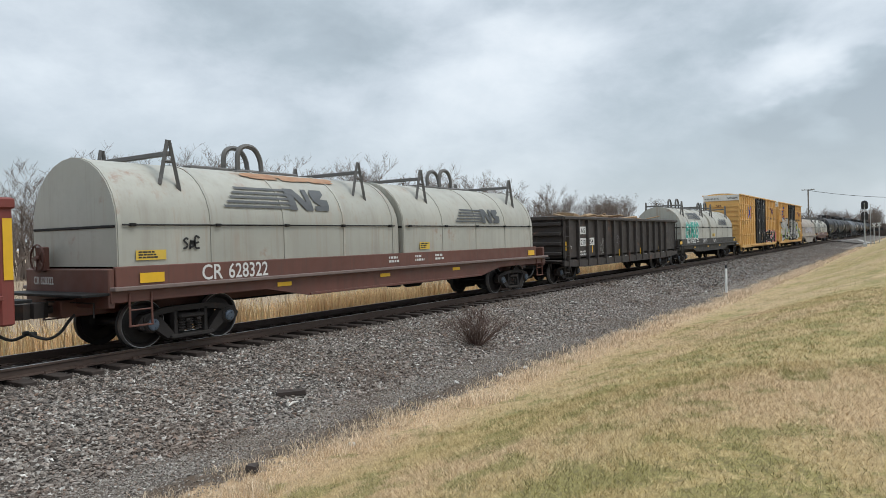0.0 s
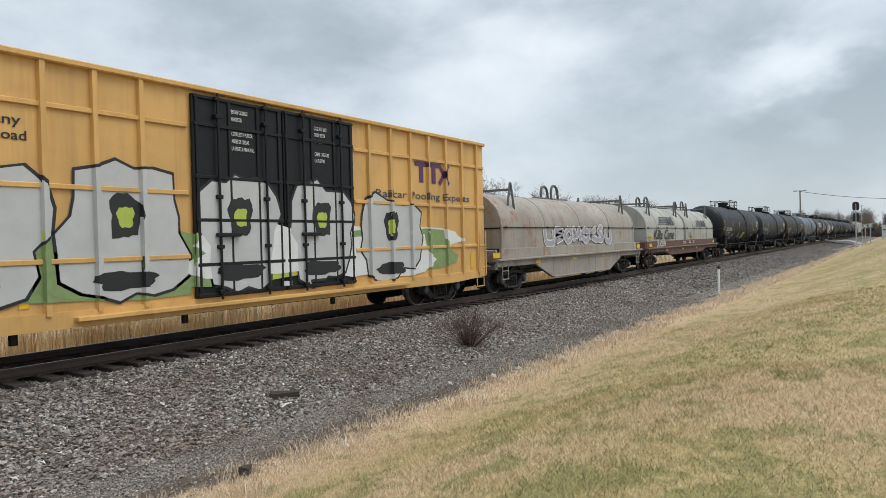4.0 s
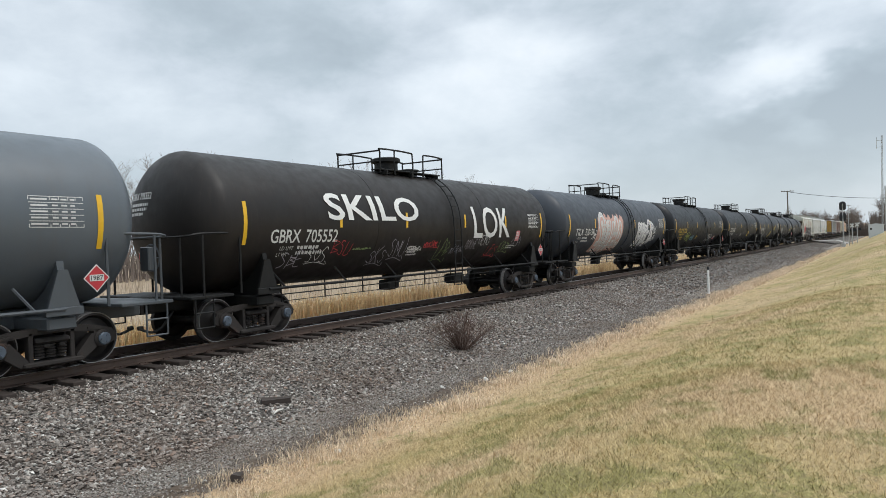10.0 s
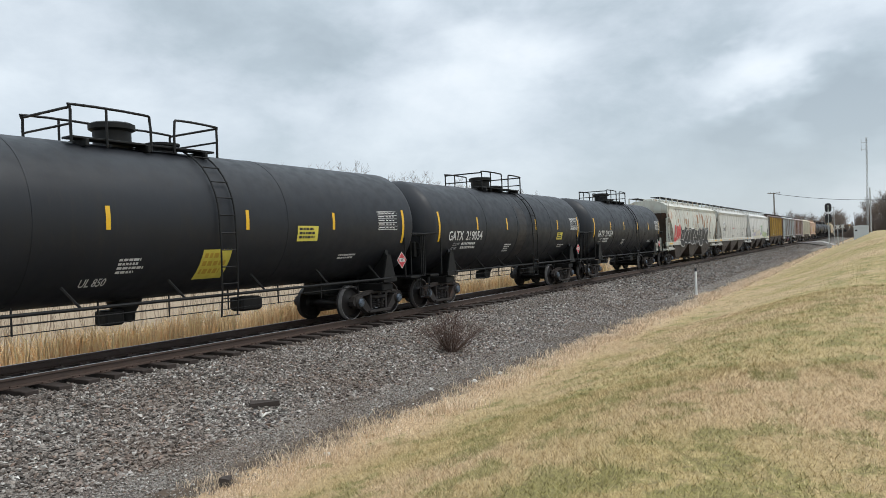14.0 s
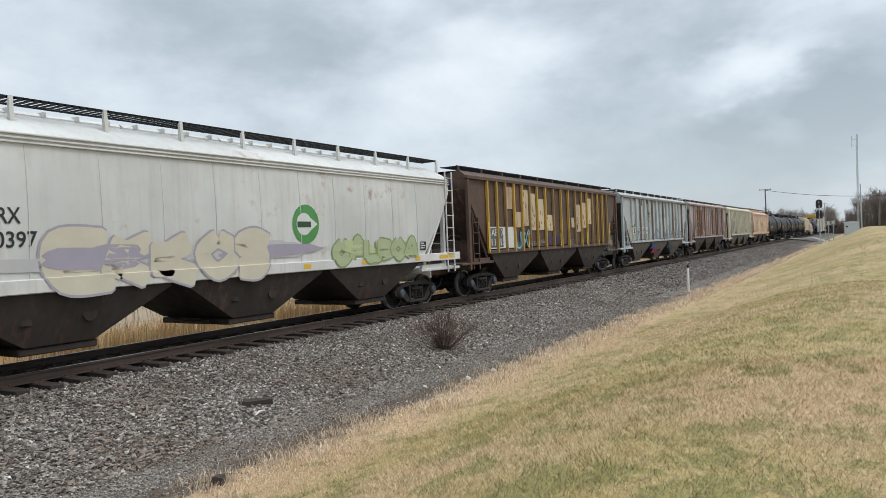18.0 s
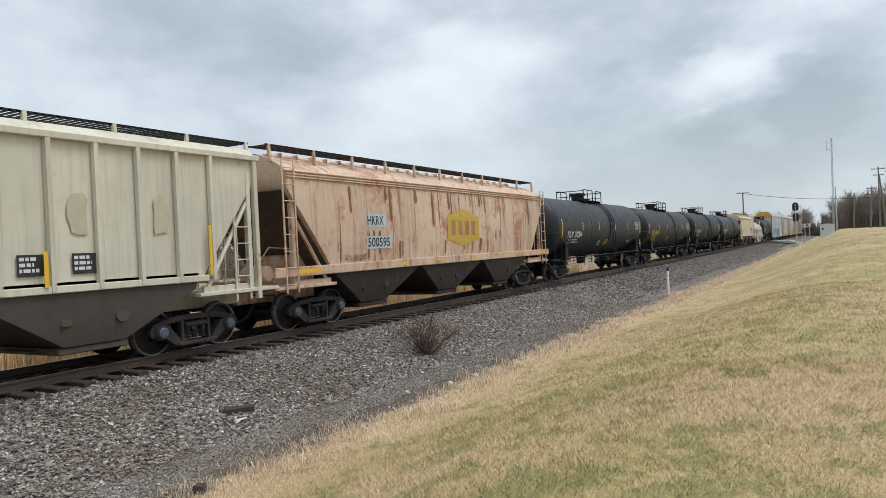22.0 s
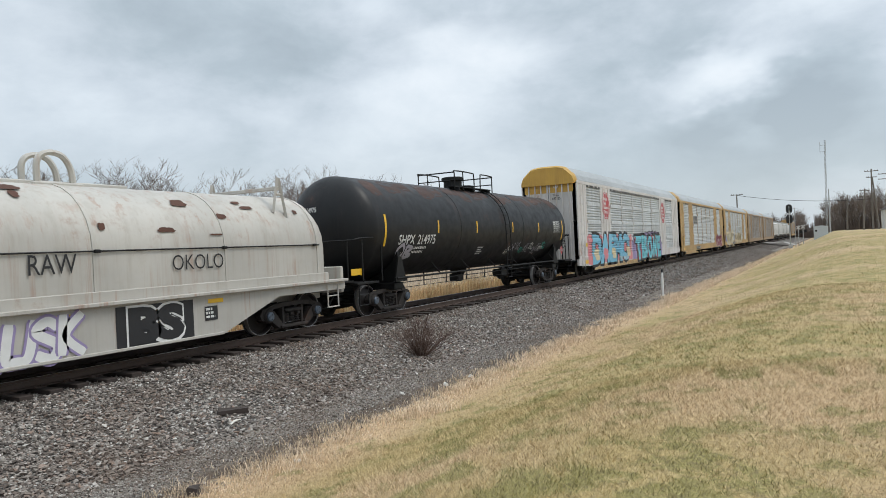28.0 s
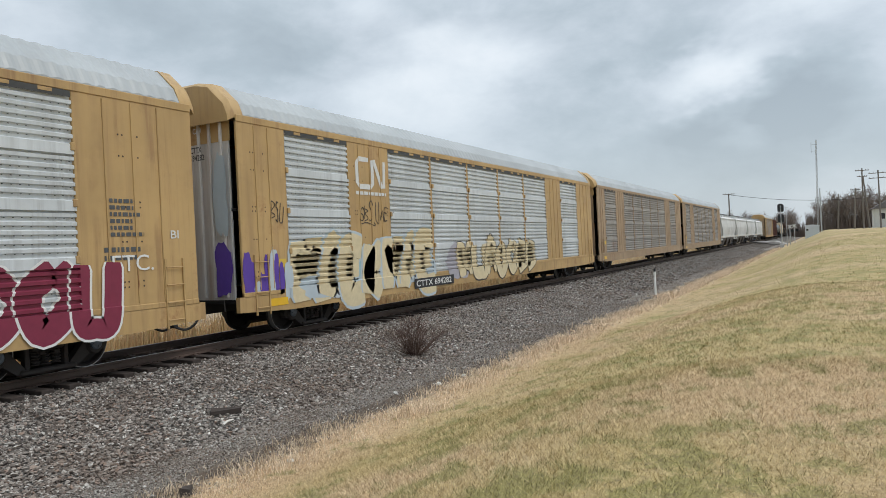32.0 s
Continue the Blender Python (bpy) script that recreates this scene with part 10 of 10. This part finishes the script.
def signal_mast():
    x, y = polar(2.6, 125)
    root = new("railway_signal")
    root.location = (x, y, ground_z(x, y))
    tagged(root, "tall railway signal with two black round heads", "railway signal")
    top = 6.95
    part("mast", shape("signal mast", lambda b: b.lathe([(0.09, 0), (0.09, top - 0.3)], "z", 10)), GALV, root)
    part("base", shape("signal base", lambda b: b.box(-0.3, -0.3, -0.1, 0.3, 0.3, 0.5, 0.03)), GALV, root)
    for z in (top - 0.70, top - 2.35):
        h = part("signal_head", shape("signal head", lambda b: (b.prism([(0.46, -0.42), (0.46, 0.42), (0.30, 0.66), (0.0, 0.74), (-0.30, 0.66), (-0.46, 0.42), (-0.46, -0.42), (-0.30, -0.60), (0.30, -0.60)], "x", -0.05, 0.0), b.box(0.0, -0.2, -0.35, 0.35, 0.2, 0.35, 0.05))), BLACK_INK, root, "black round target with hooded lens", at=(0, 0, z), turn=(0, 0, 8))
        part("hood", shape("signal hood", lambda b: b.lathe([(0.16, -0.35), (0.17, -0.35), (0.17, 0.0), (0.16, 0.0)], "x", 14, caps=False)), BLACK_INK, h)
    x2, y2 = polar(2.25, 128)
    root2 = new("signal_ladder_mast")
    root2.location = (x2, y2, ground_z(x2, y2))
    tagged(root2, "slim steel mast with cross arms beside the signal", "mast")
    part("mast", shape("ladder mast", lambda b: b.lathe([(0.05, 0), (0.05, 6.4)], "z", 8)), GALV, root2)
    for z in (4.3, 5.2, 6.3):
        part("cross_arm", shape("mast arm", lambda b: b.box(-0.03, -0.35, -0.03, 0.03, 0.35, 0.03, 0.005)), GALV, root2, at=(0, 0, z))


signal_mast()


def utility_pole(az, r, h, arms, label, lean=0.0, name="utility_pole", base=None):
    x, y = polar(az, r)
    root = new(name)
    root.matrix_basis = pose(x, y, (ground_z(x, y) if base is None else base) - 0.2, lean, 0, 0)
    tagged(root, label, "pole")
    part("pole", shape("pole %.1f" % h, lambda b: b.lathe([(0.16, 0), (0.11, h)], "z", 8)), POLE_WOOD, root)
    for z, w in arms:
        part("cross_arm", shape("arm %.1f" % w, lambda b: (b.box(-0.06, -w / 2, -0.06, 0.06, w / 2, 0.06, 0.01), [b.lathe([(0.05, 0.06), (0.06, 0.12), (0.03, 0.2)], "z", 6, (0, w / 2 * q, 0)) for q in (-0.9, -0.5, 0.5, 0.9)])), POLE_WOOD, root, at=(0, 0, h + z))
    return x, y


px, py = utility_pole(6.06, 150, 10.4, ((-0.12, 2.2),), "wooden telegraph pole with one wide cross arm")
utility_pole(-2.58, 150, 11.2, ((-0.4, 2.2), (-1.5, 1.6)), "tall wooden utility pole with two short cross arms", 0.5)
utility_pole(-3.6, 150, 10.6, ((-0.5, 3.0), (-1.4, 3.0)), "wooden utility pole with wide cross arms", -0.5)
utility_pole(-2.02, 140, 7.2, ((-0.3, 1.5), (-1.3, 1.6)), "short leaning utility pole with crossing lamps", 3.0)
utility_pole(-2.95, 150, 9.8, (), "leaning wooden brace pole", -4.5, "brace_pole")
utility_pole(-1.03, 170, 7.6, (), "thin bare pole above the grass bank", 2.0, "thin_pole")


def tower():
    x, y = polar(0.22, 200)
    root = new("radio_mast")
    root.matrix_basis = pose(x, y, 1.2, 0.9, 0, 0)
    tagged(root, "tall thin lattice radio mast", "radio mast")
    h = 23.0
    for k in range(3):
        a = 2 * math.pi * k / 3
        part("mast_leg", shape("tower leg %d" % k, lambda b: b.tube([(0.22 * math.cos(a), 0.22 * math.sin(a), 0), (0.16 * math.cos(a), 0.16 * math.sin(a), h)], 0.05, 5)), GALV, root)
    part("lattice", shape("tower lattice", lambda b: [b.tube([(0.2 * math.cos(k * 2.09), 0.2 * math.sin(k * 2.09), k * 0.5), (0.2 * math.cos((k + 1) * 2.09), 0.2 * math.sin((k + 1) * 2.09), (k + 1) * 0.5)], 0.03, 4) for k in range(45)]), GALV, root)
    part("antenna", shape("tower antenna", lambda b: (b.tube([(0, 0, h - 1.2), (0, 1.1, h - 1.2)], 0.05, 5), b.tube([(0, 1.1, h - 3.2), (0, 1.1, h - 0.4)], 0.05, 5), b.tube([(0, 0, h - 2.8), (0, 1.1, h - 2.8)], 0.04, 5))), GALV, root)
    x2, y2 = polar(0.02, 195)
    mast = new("steel_pole")
    mast.location = (x2, y2, 1.2)
    tagged(mast, "plain grey steel pole beside the radio mast", "pole")
    part("shaft", shape("steel pole", lambda b: b.lathe([(0.16, 0), (0.13, 10.6)], "z", 8)), GALV, mast)


tower()


def shed():
    x, y = polar(0.62, 150)
    z = 0.2
    root = new("equipment_shed")
    root.location = (x, y, z)
    tagged(root, "small silver metal equipment shed", "shed")
    m = plain("silver_sheet_metal", (0.55, 0.58, 0.60), 0.45, 0.3, 0.08)
    part("wall", shape("shed walls", lambda b: b.box(-1.2, -1.18, 0, 1.2, 1.18, 2.35, 0.02)), m, root)
    part("roof", shape("shed roof", lambda b: b.prism([(-1.3, 2.35), (1.3, 2.35), (1.3, 2.45), (0, 2.62), (-1.3, 2.45)], "x", -1.3, 1.3)), m, root)
    part("door", shape("shed door", lambda b: b.box(-1.23, -0.45, 0.1, -1.2, 0.45, 2.05, 0.005)), m, root)
    part("vent", shape("shed vent", lambda b: b.box(-1.23, 0.6, 1.5, -1.19, 0.95, 1.8, 0.01)), STEEL_DARK, root)


shed()


def house():
    x, y = polar(-4.35, 190)
    root = new("house")
    root.location = (x, y, 1.3)
    tagged(root, "pale two-storey house half hidden behind the bank", "house")
    wall_m, roof_m = plain("pale_grey_siding", (0.50, 0.50, 0.48), 0.7), plain("grey_shingles", (0.14, 0.13, 0.13), 0.85)
    part("wall", shape("house walls", lambda b: b.box(-4, -4, -0.5, 4, 4, 4.6, 0.02)), wall_m, root)
    part("roof", shape("house roof", lambda b: b.prism([(-4.5, 4.5), (4.5, 4.5), (0, 7.2)], "x", -4.4, 4.4)), roof_m, root)
    for yy in (-2.4, 0.0, 2.4):
        w = part("window", shape("house window", lambda b: b.box(-0.03, -0.5, 0, 0.03, 0.5, 1.3, 0.01)), BLACK_INK, root, at=(-4.02, yy, 2.2))
        part("frame", shape("house frame", lambda b: (b.box(-0.05, -0.6, -0.1, -0.02, 0.6, 0.0), b.box(-0.05, -0.6, 1.3, -0.02, 0.6, 1.4), b.box(-0.05, -0.6, 0, -0.02, -0.5, 1.3), b.box(-0.05, 0.5, 0, -0.02, 0.6, 1.3))), P_WHITE, w)


house()


def wires():
    a, b_ = Vector((px, py, ground_z(px, py) + 10.0)), Vector((*polar(-2.58, 150), ground_z(*polar(-2.58, 150)) + 5.6))
    for dy in (0.0,):
        pts = [a.lerp(b_, k / 20) + Vector((0, dy, -0.7 * (1 - (2 * k / 20 - 1) ** 2))) for k in range(21)]
        thing("overhead_wire", shape("wire", lambda b: b.tube(pts, 0.035, 4)), STEEL_DARK, "sagging black overhead wire between the poles", "wire")


wires()


def crossing():
    m = plain("pale_worn_asphalt", (0.34, 0.33, 0.31), 0.9, vary=0.15, scale=1.5)
    b = B()
    ys = [-40, -12, -4, 0, 3, 6, 8, 9.5, 10.6, 11.6, 12.15]
    rows = [[(150, y), (158, y)] for y in ys]
    for y in ys:
        z = max(ground_z(152, y) + 0.06, -0.02 if y > 7 else -9)
        b.v += [(149, y, z), (157, y, z)]
    for k in range(len(ys) - 1):
        b.f.append((2 * k, 2 * k + 1, 2 * k + 3, 2 * k + 2))
    thing("road", b.mesh("road"), m, "pale worn asphalt road at the level crossing", "road", kind="structure")
    for k, (az, r) in enumerate(((2.05, 140), (1.75, 146))):
        x, y = polar(az, r)
        root = new("crossing_signal")
        root.location = (x, y, ground_z(x, y))
        tagged(root, "level crossing post with twin lamps and crossed boards", "crossing signal", "crossing signals")
        part("post", shape("xing post", lambda b: b.lathe([(0.07, 0), (0.07, 3.6)], "z", 8)), GALV, root)
        for t in (-45, 45):
            part("crossbuck_board", shape("xing board", lambda b: b.box(-0.02, -0.42, -0.08, 0.02, 0.42, 0.08, 0.005)), P_WHITE, root, at=(-0.1 - 0.03 * (t > 0), 0, 3.2), turn=(t, 0, 0))
        for yy in (-0.4, 0.4):
            part("lamp", shape("xing lamp", lambda b: b.lathe([(0.25, 0), (0.25, 0.04), (0.1, 0.2)], "x", 14)), BLACK_INK, root, at=(-0.1, yy, 2.4))


crossing()


# ---- motion: the whole train rolls towards -x; its wheels turn while they are near ----
SPEED, GAIN = 20.158, 0.0078


def travelled(t):
    return SPEED * t + GAIN * t * (t - 16) / 2


def motions():
    for car, s in CARS:
        walk(car, [(t, pose(s - travelled(t), YC, 0)) for t in (0, 4, 8, 12, 16, 20, 24, 28, 32)])
    start = {car: s for car, s in CARS}
    for w, car in SPIN:
        near = [k for k in range(int(CLIP * FPS) + 1) if -14 < start[car] - travelled(k / FPS) < 46]
        if not near:
            continue
        x, y, z = w.location
        rows = [(k / FPS, pose(x, y, z, 0, -math.degrees((travelled(k / FPS) - travelled(near[0] / FPS)) / 0.47), 0)) for k in near]
        if near[0] > 0:
            rows.insert(0, (0.0, rows[0][1]))
        if near[-1] < int(CLIP * FPS):
            rows.append((CLIP, rows[-1][1]))
        walk(w, rows)


motions()
